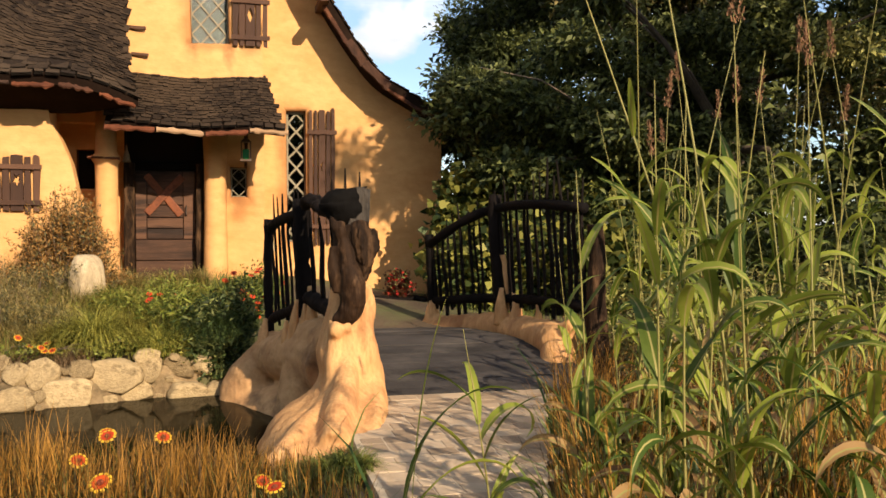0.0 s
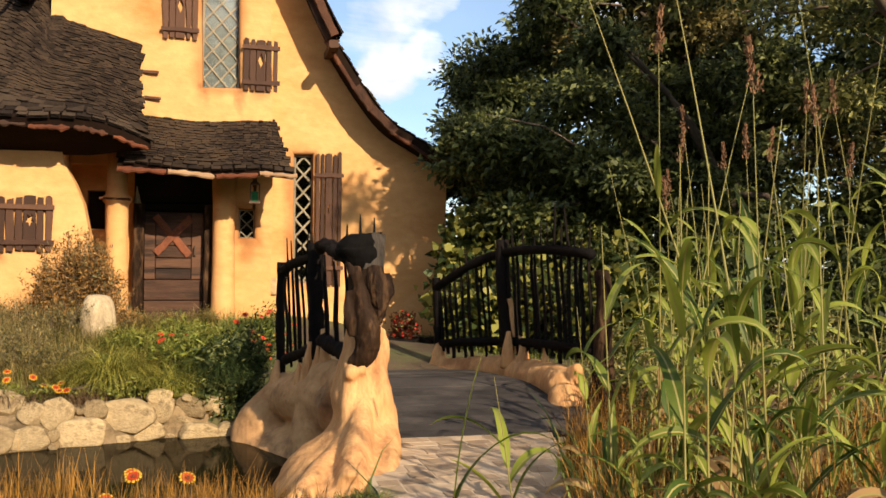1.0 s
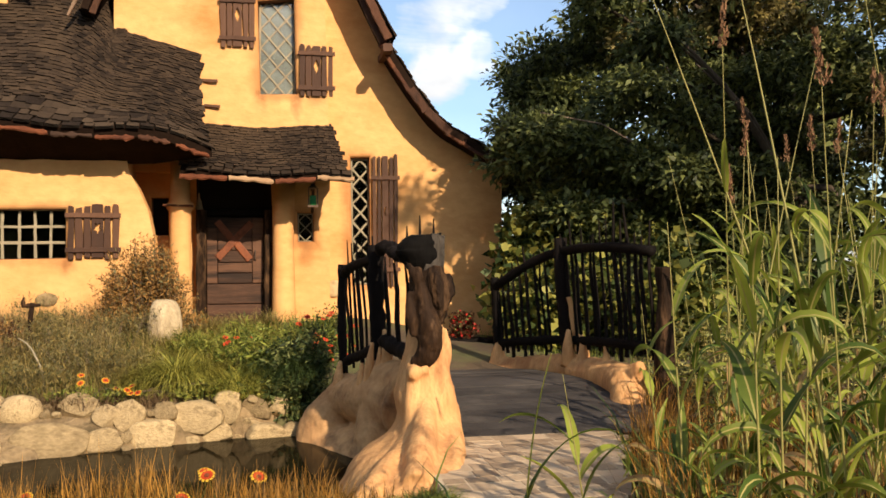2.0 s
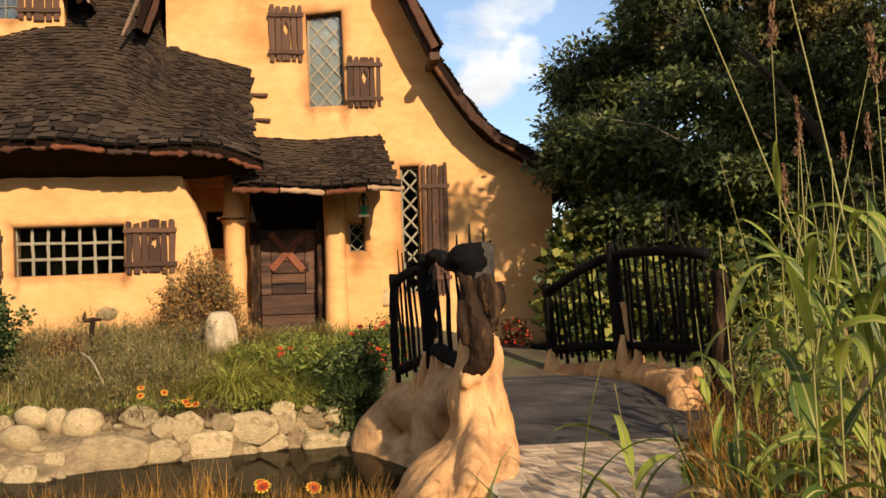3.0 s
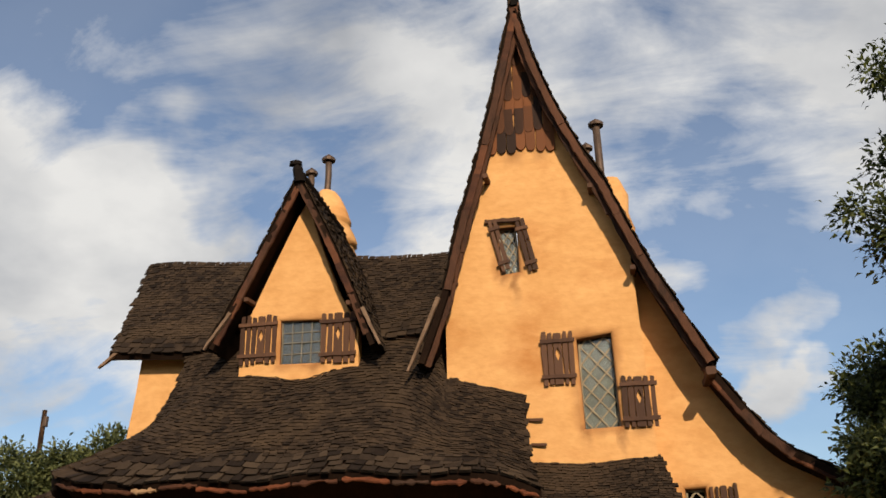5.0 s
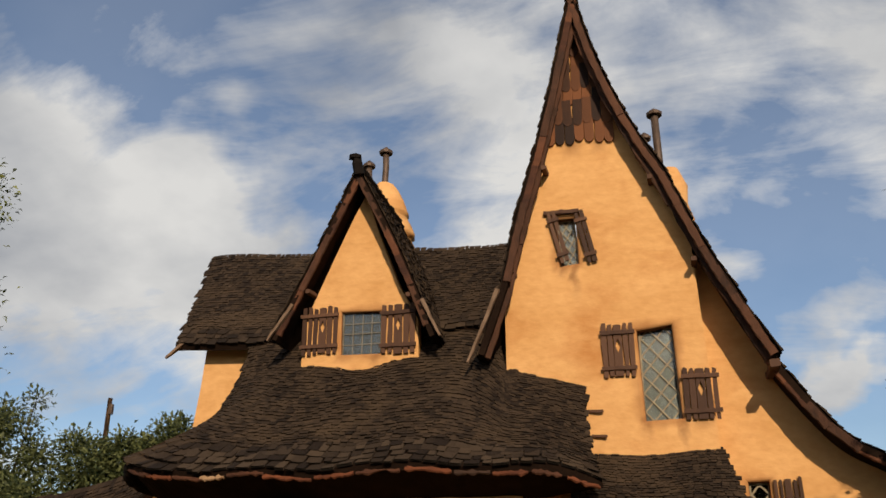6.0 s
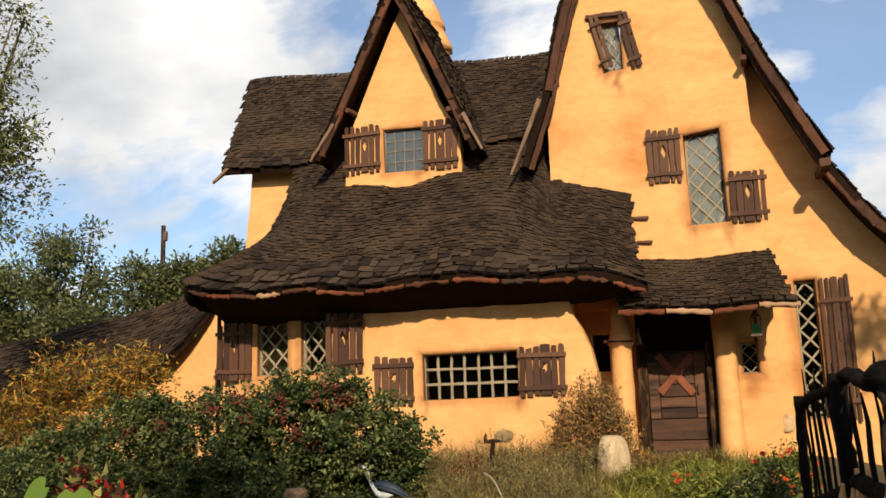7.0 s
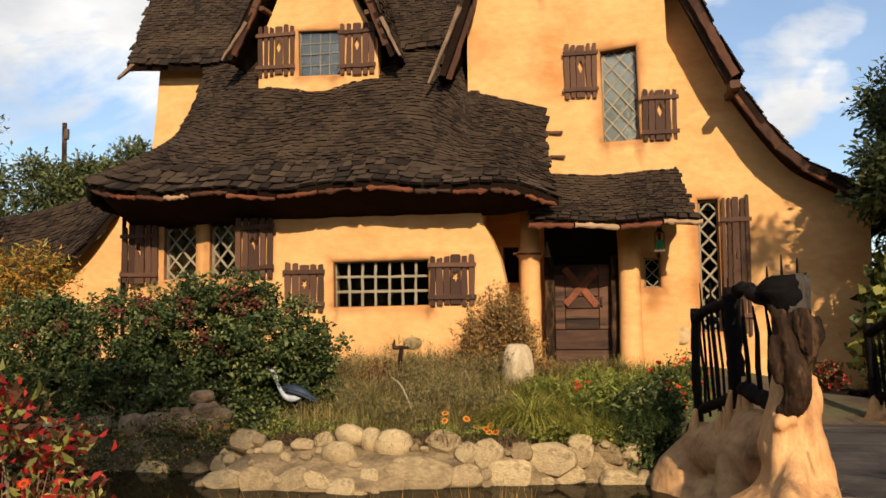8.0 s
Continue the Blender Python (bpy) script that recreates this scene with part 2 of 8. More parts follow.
M_BARK_TRIM = material("raw_edge_timber", (0.03, 0.011, 0.006), (0.17, 0.062, 0.026), rough=0.85, scale=2.0, fine=24, bump=0.8, stretch=(1, 1, 3), island=0.4, bump_dist=0.02)
M_RAKE = material("dark_rake_timber", (0.014, 0.007, 0.004), (0.115, 0.046, 0.022), rough=0.85, scale=2.2, fine=20, bump=0.9, bump_dist=0.03, stretch=(2, 2, 0.5), obj=0.2)
M_WOOD = material("dark_stained_wood", (0.045, 0.021, 0.012), (0.115, 0.055, 0.03), rough=0.78, scale=3.0, fine=34, bump=0.6, stretch=(1, 1, 0.15), obj=0.45)
M_DOOR = material("old_door_wood", (0.022, 0.011, 0.0065), (0.125, 0.060, 0.032), rough=0.75, scale=3.0, fine=16, bump=1.0, stretch=(0.5, 1, 5), obj=0.35, bump_dist=0.02,
                  stain=(0.02, 0.011, 0.007), stain_scale=1.2, stain_range=(0.5, 0.65))
M_DOOR_X = material("reddish_door_brace", (0.04, 0.013, 0.006), (0.27, 0.080, 0.028), rough=0.65, scale=4, fine=30, bump=0.5)
M_GREYWOOD = material("bleached_timber", (0.09, 0.056, 0.036), (0.27, 0.175, 0.11), rough=0.85, scale=3, fine=34, bump=0.6)
M_BLACKWOOD = material("charred_wood", (0.0025, 0.002, 0.0018), (0.013, 0.009, 0.007), rough=0.8, scale=5, fine=30, bump=0.9, bump_dist=0.02, obj=0.3, spec=0.1)
M_BROWNBARK = material("brown_bark", (0.006, 0.004, 0.003), (0.042, 0.023, 0.012), spec=0.1, rough=0.85, scale=4, fine=15, bump=1.0, bump_dist=0.06, stretch=(2, 2, 0.6), stain=(0.10, 0.055, 0.027), stain_scale=4.0, stain_range=(0.50, 0.68))
# the tan stain patches paint highlights onto the dark burl
M_BURL = material("brown_burl", (0.006, 0.0035, 0.002), (0.042, 0.021, 0.0095), spec=0.12, rough=0.75, scale=4, fine=15, bump=0.8, bump_dist=0.04, stretch=(2, 2, 0.6), stain=(0.115, 0.064, 0.031), stain_scale=4.0, stain_range=(0.56, 0.72))
M_SPLIT = material("grey_split_wood", (0.012, 0.010, 0.008), (0.085, 0.068, 0.052), rough=0.85, scale=5, fine=30, bump=0.9, bump_dist=0.02, stretch=(3, 3, 0.3))
M_TRUNKCAST = material("sculpted_concrete_trunk", (0.40, 0.192, 0.072), (0.70, 0.405, 0.168), rough=0.85, scale=3.0, fine=16, bump=0.9, stretch=(2.2, 2.2, 0.6), bump_dist=0.03,
                       stain=(0.28, 0.115, 0.045), stain_scale=1.3, stain_range=(0.52, 0.74))
# darker copy of the trunk cast: the shade on the footing put into the colour
M_FOOTING = material("shaded_concrete_root", (0.32, 0.160, 0.066), (0.60, 0.365, 0.165), rough=0.88, scale=3.0, fine=14, bump=0.9, bump_dist=0.03, stain=(0.14, 0.075, 0.036), stain_scale=2.4, stain_range=(0.52, 0.72))
M_LEAD = material("lead_came", (0.12, 0.105, 0.075), (0.24, 0.21, 0.155), rough=0.7, scale=6, fine=50)
M_CURTAIN = material("grey_curtain", (0.07, 0.078, 0.075), (0.13, 0.14, 0.13), rough=0.9, scale=2, fine=30)
M_CURTAIN_DIM = material("dim_grey_curtain", (0.028, 0.032, 0.032), (0.055, 0.06, 0.058), rough=0.9, scale=2, fine=30)
# near-black colour that stands in for the darkness of unlit rooms and recesses
M_ROOM_SHADE = material("interior_shade", (0.012, 0.009, 0.007), (0.02, 0.015, 0.011), rough=0.95)
M_GLASS = glass_material("old_glass")
M_METALPIPE = material("rusty_pipe", (0.06, 0.04, 0.03), (0.16, 0.11, 0.08), rough=0.6, scale=5, fine=40, metal=0.5)
M_STONE = material("pale_fieldstone", (0.16, 0.112, 0.054), (0.54, 0.405, 0.215), rough=0.9, scale=1.6, fine=11, bump=0.7, obj=0.28, bump_dist=0.06,
                   stain=(0.13, 0.088, 0.042), stain_scale=2.2, stain_range=(0.52, 0.70))
M_MORTAR = material("earthy_mortar", (0.10, 0.068, 0.035), (0.34, 0.24, 0.125), rough=0.95, scale=4, fine=18, bump=1.3, bump_dist=0.07, stain=(0.075, 0.055, 0.026), stain_scale=3.0, stain_range=(0.52, 0.70))
M_PAVER = material("stone_paver", (0.26, 0.185, 0.115), (0.50, 0.375, 0.245), rough=0.85, scale=3, fine=40, bump=0.5, obj=0.5)
M_JOINT = material("paver_joint", (0.34, 0.26, 0.17), (0.56, 0.45, 0.31), rough=0.95, scale=5, fine=50)
M_DECK = material("dark_deck_boards", (0.016, 0.014, 0.013), (0.065, 0.056, 0.050), rough=0.9, scale=2.5, fine=45, bump=0.6, obj=0.25, stain=(0.09, 0.078, 0.066), stain_scale=1.3, stain_range=(0.55, 0.75))
M_SOIL = material("garden_soil", (0.045, 0.032, 0.02), (0.12, 0.085, 0.05), rough=0.95, scale=1.2, fine=20, bump=0.9, bump_dist=0.05,
                  stain=(0.10, 0.12, 0.035), stain_scale=0.7, stain_range=(0.45, 0.7))
M_PATH = material("sandy_path", (0.30, 0.24, 0.17), (0.45, 0.37, 0.27), rough=0.92, scale=2, fine=50, bump=0.4)
M_WATER = water_material()


# ---- building helpers ----
def thing(name, label, category, at=(0, 0, 0), group="", kind=""):
    ob = new(name)
    ob.empty_display_size = 0.2
    ob.location = at
    return tagged(ob, label, category, group, kind)


def mesh_of(name, data, mat, smooth=False):
    """A mesh from a bmesh, or from (points, faces)."""
    me = bpy.data.meshes.new(name)
    if isinstance(data, bmesh.types.BMesh):
        bmesh.ops.recalc_face_normals(data, faces=data.faces)
        data.to_mesh(me)
        data.free()
    else:
        me.from_pydata([tuple(p) for p in data[0]], [], data[1])
    if smooth:
        me.polygons.foreach_set("use_smooth", [True] * len(me.polygons))
    for one in (mat if isinstance(mat, (list, tuple)) else [mat]):
        me.materials.append(one)
    me.update()
    return me


def part(name, data, mat, parent=None, label="", smooth=False, kind="", bevel=0.0):
    """One mesh object, in world coordinates, under a thing or a part."""
    me = data if isinstance(data, bpy.types.Mesh) else mesh_of(name, data, mat, smooth)
    ob = new(name, me)
    if parent is not None:
        ob.parent = parent
        if parent.type == "EMPTY":
            ob.matrix_parent_inverse = Matrix.Translation(-parent.location)
    if bevel:
        bv = ob.modifiers.new("bevel", "BEVEL")
        bv.width, bv.segments, bv.limit_method = bevel, 2, "ANGLE"
    return tagged(ob, label, "", "", kind)


def lone(name, data, mat, label, category, kind="", group="", smooth=False, bevel=0.0):
    """A thing of a single mesh."""
    return tagged(part(name, data, mat, None, "", smooth, "", bevel), label, category, group, kind)


def box(bm, x0, x1, y0, y1, z0, z1, m=None):
    vs = [bm.verts.new((x, y, z)) for x in (x0, x1) for y in (y0, y1) for z in (z0, z1)]
    if m is not None:
        for v in vs:
            v.co = m @ v.co
    for f in ((0, 1, 3, 2), (4, 6, 7, 5), (0, 4, 5, 1), (2, 3, 7, 6), (0, 2, 6, 4), (1, 5, 7, 3)):
        bm.faces.new([vs[i] for i in f])
    return vs


def boxed(*a, m=None):
    bm = bmesh.new()
    box(bm, *a, m=m)
    return bm


def rough_beam(bm, p, q, w, h, rnd, steps=6, wob=0.15, taper=1.0, up=(0, 0, 1)):
    """A hewn beam from p to q, w wide and h high, with an uneven outline."""
    p, q = Vector(p), Vector(q)
    d = (q - p).normalized()
    side = d.cross(Vector(up)).normalized()
    upv = side.cross(d)
    rings = []
    for i in range(steps + 1):
        f = i / steps
        c = p.lerp(q, f) + side * rnd.uniform(-wob, wob) * w * 0.4 + upv * rnd.uniform(-wob, wob) * h * 0.4
        k = 1 + (taper - 1) * f
        rings.append([bm.verts.new(c + side * w * 0.5 * k * a * rnd.uniform(1 - wob, 1 + wob) + upv * h * 0.5 * k * b * rnd.uniform(1 - wob, 1 + wob))
                      for a, b in ((-1, -0.8), (-0.8, -1), (0.8, -1), (1, -0.8), (1, 0.8), (0.8, 1), (-0.8, 1), (-1, 0.8))])
    n = 8
    for r, s in zip(rings, rings[1:]):
        for k in range(n):
            bm.faces.new((r[k], r[(k + 1) % n], s[(k + 1) % n], s[k]))
    bm.faces.new(rings[0][::-1])
    bm.faces.new(rings[-1])


def tube(bm, pts, radii, sides=8, rnd=None, wob=0.0, cap=True):
    """A limb through pts with the given radii."""
    pts = [Vector(p) for p in pts]
    rings = []
    ref = Vector((0.3, 0.9, 0.2)).normalized()
    for i, p in enumerate(pts):
        d = (pts[min(i + 1, len(pts) - 1)] - pts[max(i - 1, 0)]).normalized()
        a = d.cross(ref).normalized()
        b = d.cross(a)
        r = radii[i]
        ring = []
        for k in range(sides):
            t = 2 * math.pi * k / sides
            rr = r * (1 + (rnd.uniform(-wob, wob) if rnd else 0))
            ring.append(bm.verts.new(p + a * rr * math.cos(t) + b * rr * math.sin(t)))
        rings.append(ring)
    for r, s in zip(rings, rings[1:]):
        for k in range(sides):
            bm.faces.new((r[k], r[(k + 1) % sides], s[(k + 1) % sides], s[k]))
    if cap:
        bm.faces.new(rings[0][::-1])
        bm.faces.new(rings[-1])


def lump(bm, c, r, rnd, squash=(1, 1, 1), sub=2, rough=0.18, freq=1.3):
    """An uneven boulder-like body."""
    res = bmesh.ops.create_icosphere(bm, subdivisions=sub, radius=1.0)
    off = Vector((rnd.uniform(-50, 50), rnd.uniform(-50, 50), rnd.uniform(-50, 50)))
    for v in res["verts"]:
        k = 1 + rough * 2 * noise.noise(v.co * freq + off)
        v.co = Vector(c) + Vector((v.co.x * squash[0], v.co.y * squash[1], v.co.z * squash[2])) * r * k
    return res["verts"]


def poly_at(pts, f):
    """The point at fraction f (0 to 1, by index) of a list of points, smoothly."""
    n = len(pts) - 1
    s = min(max(f, 0), 1) * n
    i = min(int(s), n - 1)
    u = s - i
    p = [Vector(pts[min(max(j, 0), n)]) for j in (i - 1, i, i + 1, i + 2)]
    return 0.5 * ((2 * p[1]) + (p[2] - p[0]) * u + (2 * p[0] - 5 * p[1] + 4 * p[2] - p[3]) * u * u + (3 * p[1] - p[0] - 3 * p[2] + p[3]) * u ** 3)


def by_length(pts, n=60):
    """The same line as n+1 points at even steps of its length."""
    fine = [poly_at(pts, i / 400) for i in range(401)]
    acc = [0.0]
    for a, b in zip(fine, fine[1:]):
        acc.append(acc[-1] + (b - a).length)
    outp, j = [], 0
    for i in range(n + 1):
        want = acc[-1] * i / n
        while j < 399 and acc[j + 1] < want:
            j += 1
        seg = max(acc[j + 1] - acc[j], 1e-9)
        outp.append(fine[j].lerp(fine[j + 1], min(max((want - acc[j]) / seg, 0), 1)))
    return outp


def line_point(line, f):
    n = len(line) - 1
    s = min(max(f, 0), 1) * n
    i = min(int(s), n - 1)
    return line[i].lerp(line[i + 1], s - i)


def sheet(surface, nu, nv, thick, down):
    """A sheet of the given thickness under a surface(u, v)."""
    pts, faces = [], []
    for k in (0, 1):
        for j in range(nv + 1):
            for i in range(nu + 1):
                p = surface(i / nu, j / nv)
                pts.append(p + down * (thick * k + 0.03))
    w, half = nu + 1, (nu + 1) * (nv + 1)
    for j in range(nv):
        for i in range(nu):
            a = j * w + i
            faces.append((a, a + 1, a + w + 1, a + w))
            faces.append((half + a, half + a + w, half + a + w + 1, half + a + 1))
    rim = [i for i in range(nu)] + [(j + 1) * w - 1 for j in range(nv)] + [nv * w + i for i in range(nu, 0, -1)] + [j * w for j in range(nv, 0, -1)]
    for a, b in zip(rim, rim[1:] + rim[:1]):
        faces.append((a, half + a, half + b, b))
    return pts, faces


def shingle_mesh():
    """One split shingle: 1 wide, 1 long from the butt up, 1 thick at the butt."""
    pts = [(-0.5, 0, 0), (0.5, 0, 0), (0.5, 1, 0), (-0.5, 1, 0), (-0.5, 0, 1), (-0.1, -0.05, 1.05), (0.5, 0.02, 0.95), (0.5, 1, 0.2), (-0.5, 1, 0.2)]
    faces = [(0, 3, 2, 1), (0, 1, 6, 5, 4), (1, 2, 7, 6), (0, 4, 8, 3), (4, 5, 6, 7, 8), (2, 3, 8, 7)]
    return pts, faces


SH_PTS, SH_FACES = shingle_mesh()
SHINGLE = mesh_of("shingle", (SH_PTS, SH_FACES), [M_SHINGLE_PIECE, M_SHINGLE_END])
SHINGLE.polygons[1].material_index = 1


def shingle_roof(surface, width, length, rnd, parent, course=0.17, piece=(0.14, 0.3), thick=0.03, singles=None, flip=1, ragged=0.04, drop=None):
    """Courses of split shingles over surface(u, v); v runs up from the eave. singles(p): pieces to keep as parts."""
    pts, faces = [], []
    edges, v = [], 0.0
    while v < 1:
        edges.append(v)
        v += course / length * (1.30 if v < 0.14 else 0.68)
    rows = len(edges)
    count = 0
    for r in range(rows):
        v0 = edges[r]
        low_row = max(0.0, 1 - v0 / 0.30)
        step = course * (1.30 if v0 < 0.14 else 0.68)
        u = -rnd.random() * 0.2 / max(width, 0.1)
        wander = rnd.uniform(-0.2, 0.2)
        ph = rnd.uniform(0, 40)
        while u < 1:
            w = rnd.uniform(*piece) * (1.12 if v0 < 0.14 else 0.68)
            du = w / width
            uc = u + du / 2
            u += du
            if uc > 1.0 or uc < 0:
                continue
            roll = (0.45 + 1.6 * low_row) * ragged * noise.noise((uc * width * 1.3, ph, 0)) + ragged * 0.3 * math.sin(uc * 40 + r * wander)
            jump = rnd.uniform(-ragged, ragged) * (0.45 + 1.1 * low_row)
            vv = max(0.0, v0 + (jump + roll) / length) if r else -rnd.uniform(0.01, 0.10) / length
            e = 0.004
            p = surface(uc, vv)
            pu = (surface(min(uc + e, 1), vv) - surface(max(uc - e, 0), vv))
            low = max(vv, 0.0)
            pv = surface(uc, low + 2 * e) - surface(uc, low)
            if pu.length < 1e-7 or pv.length < 1e-7:
                continue
            if drop is not None and drop(p):
                continue
            a, bdir = pu.normalized(), pv.normalized()
            n = a.cross(bdir).normalized() * flip
            bdir = n.cross(a) * flip
            tw = rnd.uniform(-0.05, 0.05) * (1 + low_row)
            a, bdir = (a * math.cos(tw) + bdir * math.sin(tw)), (bdir * math.cos(tw) - a * math.sin(tw))
            cock = rnd.uniform(-0.07, 0.07)
            a = (a + n * cock).normalized()
            ln = step * rnd.uniform(1.55, 1.9)
            th = thick * rnd.uniform(0.6, 1.5) * (1 + 0.35 * low_row)
            wd = w * rnd.uniform(0.86, 0.99)
            nn = (n + bdir * -0.06).normalized()
            if singles is not None and count < 300 and singles(p):
                count += 1
                ob = part("shingle", SHINGLE, None, None)
                ob.parent = parent
                ob.matrix_basis = Matrix((( a.x * wd, bdir.x * ln, nn.x * th, p.x), (a.y * wd, bdir.y * ln, nn.y * th, p.y), (a.z * wd, bdir.z * ln, nn.z * th, p.z), (0, 0, 0, 1)))
                continue
            base = len(pts)
            skew = rnd.uniform(-0.10, 0.10)
            for x, y, z in SH_PTS:
                yy = y + (skew * x if y < 0.5 else 0)
                pts.append(p + a * (x * wd) + bdir * (yy * ln) + nn * (z * th))
            faces.extend([tuple(base + i for i in f) for f in SH_FACES])
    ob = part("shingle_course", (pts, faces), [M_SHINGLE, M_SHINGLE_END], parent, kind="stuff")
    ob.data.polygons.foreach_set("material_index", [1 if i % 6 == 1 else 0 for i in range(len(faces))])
    return ob


def fill2d(loops):
    """Triangles over the first loop less the others, all in (x, z)."""
    bm = bmesh.new()
    for lp in loops:
        vs = [bm.verts.new((x, 0, z)) for x, z in lp]
        for a, b in zip(vs, vs[1:] + vs[:1]):
            bm.edges.new((a, b))
    bmesh.ops.triangle_fill(bm, use_beauty=True, use_dissolve=False, edges=list(bm.edges), normal=(0, -1, 0))
    bm.verts.index_update()
    tris = [[v.index for v in f.verts] for f in bm.faces]
    bm.free()
    return tris


def grown(loop, d):
    """A loop moved outwards by d."""
    n = len(loop)
    area = sum(loop[i][0] * loop[(i + 1) % n][1] - loop[(i + 1) % n][0] * loop[i][1] for i in range(n))
    s = 1 if area > 0 else -1
    res = []
    for i in range(n):
        p, q, r = Vector(loop[i - 1]), Vector(loop[i]), Vector(loop[(i + 1) % n])
        e1, e2 = (q - p).normalized(), (r - q).normalized()
        m = (Vector((e1.y, -e1.x)) + Vector((e2.y, -e2.x)))
        m = m / max(m.length, 1e-6)
        k = d / max(0.5, m.dot(Vector((e1.y, -e1.x))))
        res.append((q.x + m.x * k * s, q.y + m.y * k * s))
    return res


def wall_mesh(outline, holes, thick, lip=0.06, m=None, reveal=False):
    """A wall from an outline and holes in (x, z), its face at y=0 and its back at y=thick, with rounded reveals; m places it."""
    pts, faces, marked = [], [], []

    def ring(loop, y):
        start = len(pts)
        pts.extend(Vector((x, y, z)) for x, z in loop)
        return list(range(start, len(pts)))

    front = [ring(outline, 0)] + [ring(grown(h, lip), 0) for h in holes]
    flat = [i for r in front for i in r]
    for t in fill2d([outline] + [grown(h, lip) for h in holes]):
        faces.append(tuple(flat[i] for i in t))
    back = [ring(outline, thick)] + [ring(h, thick) for h in holes]
    flat = [i for r in back for i in r]
    for t in fill2d([outline] + list(holes)):
        faces.append(tuple(flat[i] for i in t[::-1]))

    def band(r, s):
        for k in range(len(r)):
            faces.append((r[k], r[(k + 1) % len(r)], s[(k + 1) % len(r)], s[k]))

    band(front[0], back[0])
    for h, fr, bk in zip(holes, front[1:], back[1:]):
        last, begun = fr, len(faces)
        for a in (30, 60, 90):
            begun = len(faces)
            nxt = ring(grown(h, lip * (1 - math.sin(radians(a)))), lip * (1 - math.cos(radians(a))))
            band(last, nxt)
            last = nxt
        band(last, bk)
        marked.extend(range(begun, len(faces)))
    if m is not None:
        pts[:] = [m @ p for p in pts]
    bm = bmesh.new()
    vs = [bm.verts.new(p) for p in pts]
    marks = set(marked)
    for k, f in enumerate(faces):
        if len(set(f)) == len(f) and bm.faces.get([vs[i] for i in f]) is None:
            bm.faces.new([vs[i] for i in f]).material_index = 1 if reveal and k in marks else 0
    return bm


# ---- ground ----
def ground_height(x, y):
    """The lie of the land: a level near bank, the moat, and the garden that rises to the house."""
    def step(a, b, v):
        f = min(max((v - a) / (b - a), 0), 1)
        return f * f * (3 - 2 * f)
    side = step(0.95, 0.35, x) + step(2.2, 3.4, x)
    near = -0.02 * math.sin(x * 1.3) - 0.34 * step(4.4, 7.4, y) * side
    far = 0.10 + 0.55 * step(10.2, 14.6, y) * step(4.5, 1.0, x) + 0.12 * step(2.0, 4.0, x)
    bank = 7.55 + 0.15 * math.sin(x * 0.8 + 1) - 0.4 * step(-1, -5, x)
    edge = 10.15 + 0.12 * math.sin(x * 1.1)
    z = near
    if y > bank:
        z = near + (-1.0 - near) * step(bank, bank + 0.7, y)
    if y > edge - 0.15:
        z = -1.0 + (far + 1.0) * step(edge - 0.15, edge + 0.35, y)
    z += 0.05 * noise.noise((x * 0.7, y * 0.7, 0)) * (1 if y > 10.6 or y < 7 else 0)
    if y < 7.5:
        # the paving lies in a shallow bed
        l, r = 0.9 - 0.40 * max(0.0, 4.2 - y), max(min(1.82 + 0.37 * (y - 4.88), 2.98), 1.0 - 0.3 * (2.6 - y))
        z -= 0.06 * step(l - 0.35, l, x) * step(r + 0.35, r, x)
    return z


def build_ground():
    def axis(lo, hi, fine_lo, fine_hi, step):
        vals = list(np.arange(fine_lo, fine_hi + 1e-6, step))
        d, v = step, fine_hi
        while v < hi:
            d *= 1.6
            v += d
            vals.append(v)
        d, v = step, fine_lo
        while v > lo:
            d *= 1.6
            v -= d
            vals.insert(0, v)
        return vals
    xs, ys = axis(-1500, 1500, -14, 9, 0.22), axis(-300, 2500, 1.5, 17, 0.14)
    pts = [(x, y, ground_height(x, y) if -40 < x < 40 and y < 60 else 0.3) for y in ys for x in xs]
    n = len(xs)
    faces = [(j * n + i, j * n + i + 1, (j + 1) * n + i + 1, (j + 1) * n + i) for j in range(len(ys) - 1) for i in range(n - 1)]
    lone("ground", (pts, faces), M_SOIL, "brown garden soil with thin grass round the moat", "ground", "structure", smooth=True)


build_ground()
WATER_Z = -0.29
lone("pond_water", ([(-30, 7.0, WATER_Z), (14, 7.0, WATER_Z), (14, 10.6, WATER_Z), (-30, 10.6, WATER_Z)], [(0, 1, 2, 3)]), M_WATER,
     "still dark water of the narrow garden moat", "water", "structure")


# ---- house: walls ----
house = thing("house", "crooked storybook cottage with ochre plaster walls and dark shingle roofs", "house", (-3, 16, 0.5))


def quad(x0, x1, z0, z1, lean=0.0, rnd=None):
    j = (lambda: rnd.uniform(-0.025, 0.025)) if rnd else (lambda: 0)
    return [(x0 + j(), z0 + j()), (x1 + j(), z0 + j()), (x1 + lean + j(), z1 + j()), (x0 + lean + j(), z1 + j())]


W2 = [(-0.48, 4.74), (0.14, 4.76), (0.11, 6.48), (-0.52, 6.40)]
W4 = [(-1.85, 7.82), (-1.52, 7.85), (-1.52, 8.80), (-1.90, 8.80)]
NICHE_R = [(0.17, 2.09), (0.43, 2.09), (0.43, 2.59), (0.16, 2.60)]
DOORWAY = [(-1.62, 0.55), (-0.27, 0.55), (-0.28, 3.20), (-1.64, 3.22)]


def set_back(profile, k):
    """A profile in (x, z) moved to a plane further from the garden."""
    return [(-0.3 + (x + 0.3) * k, 1.69 + (z - 1.69) * k) for x, z in profile]


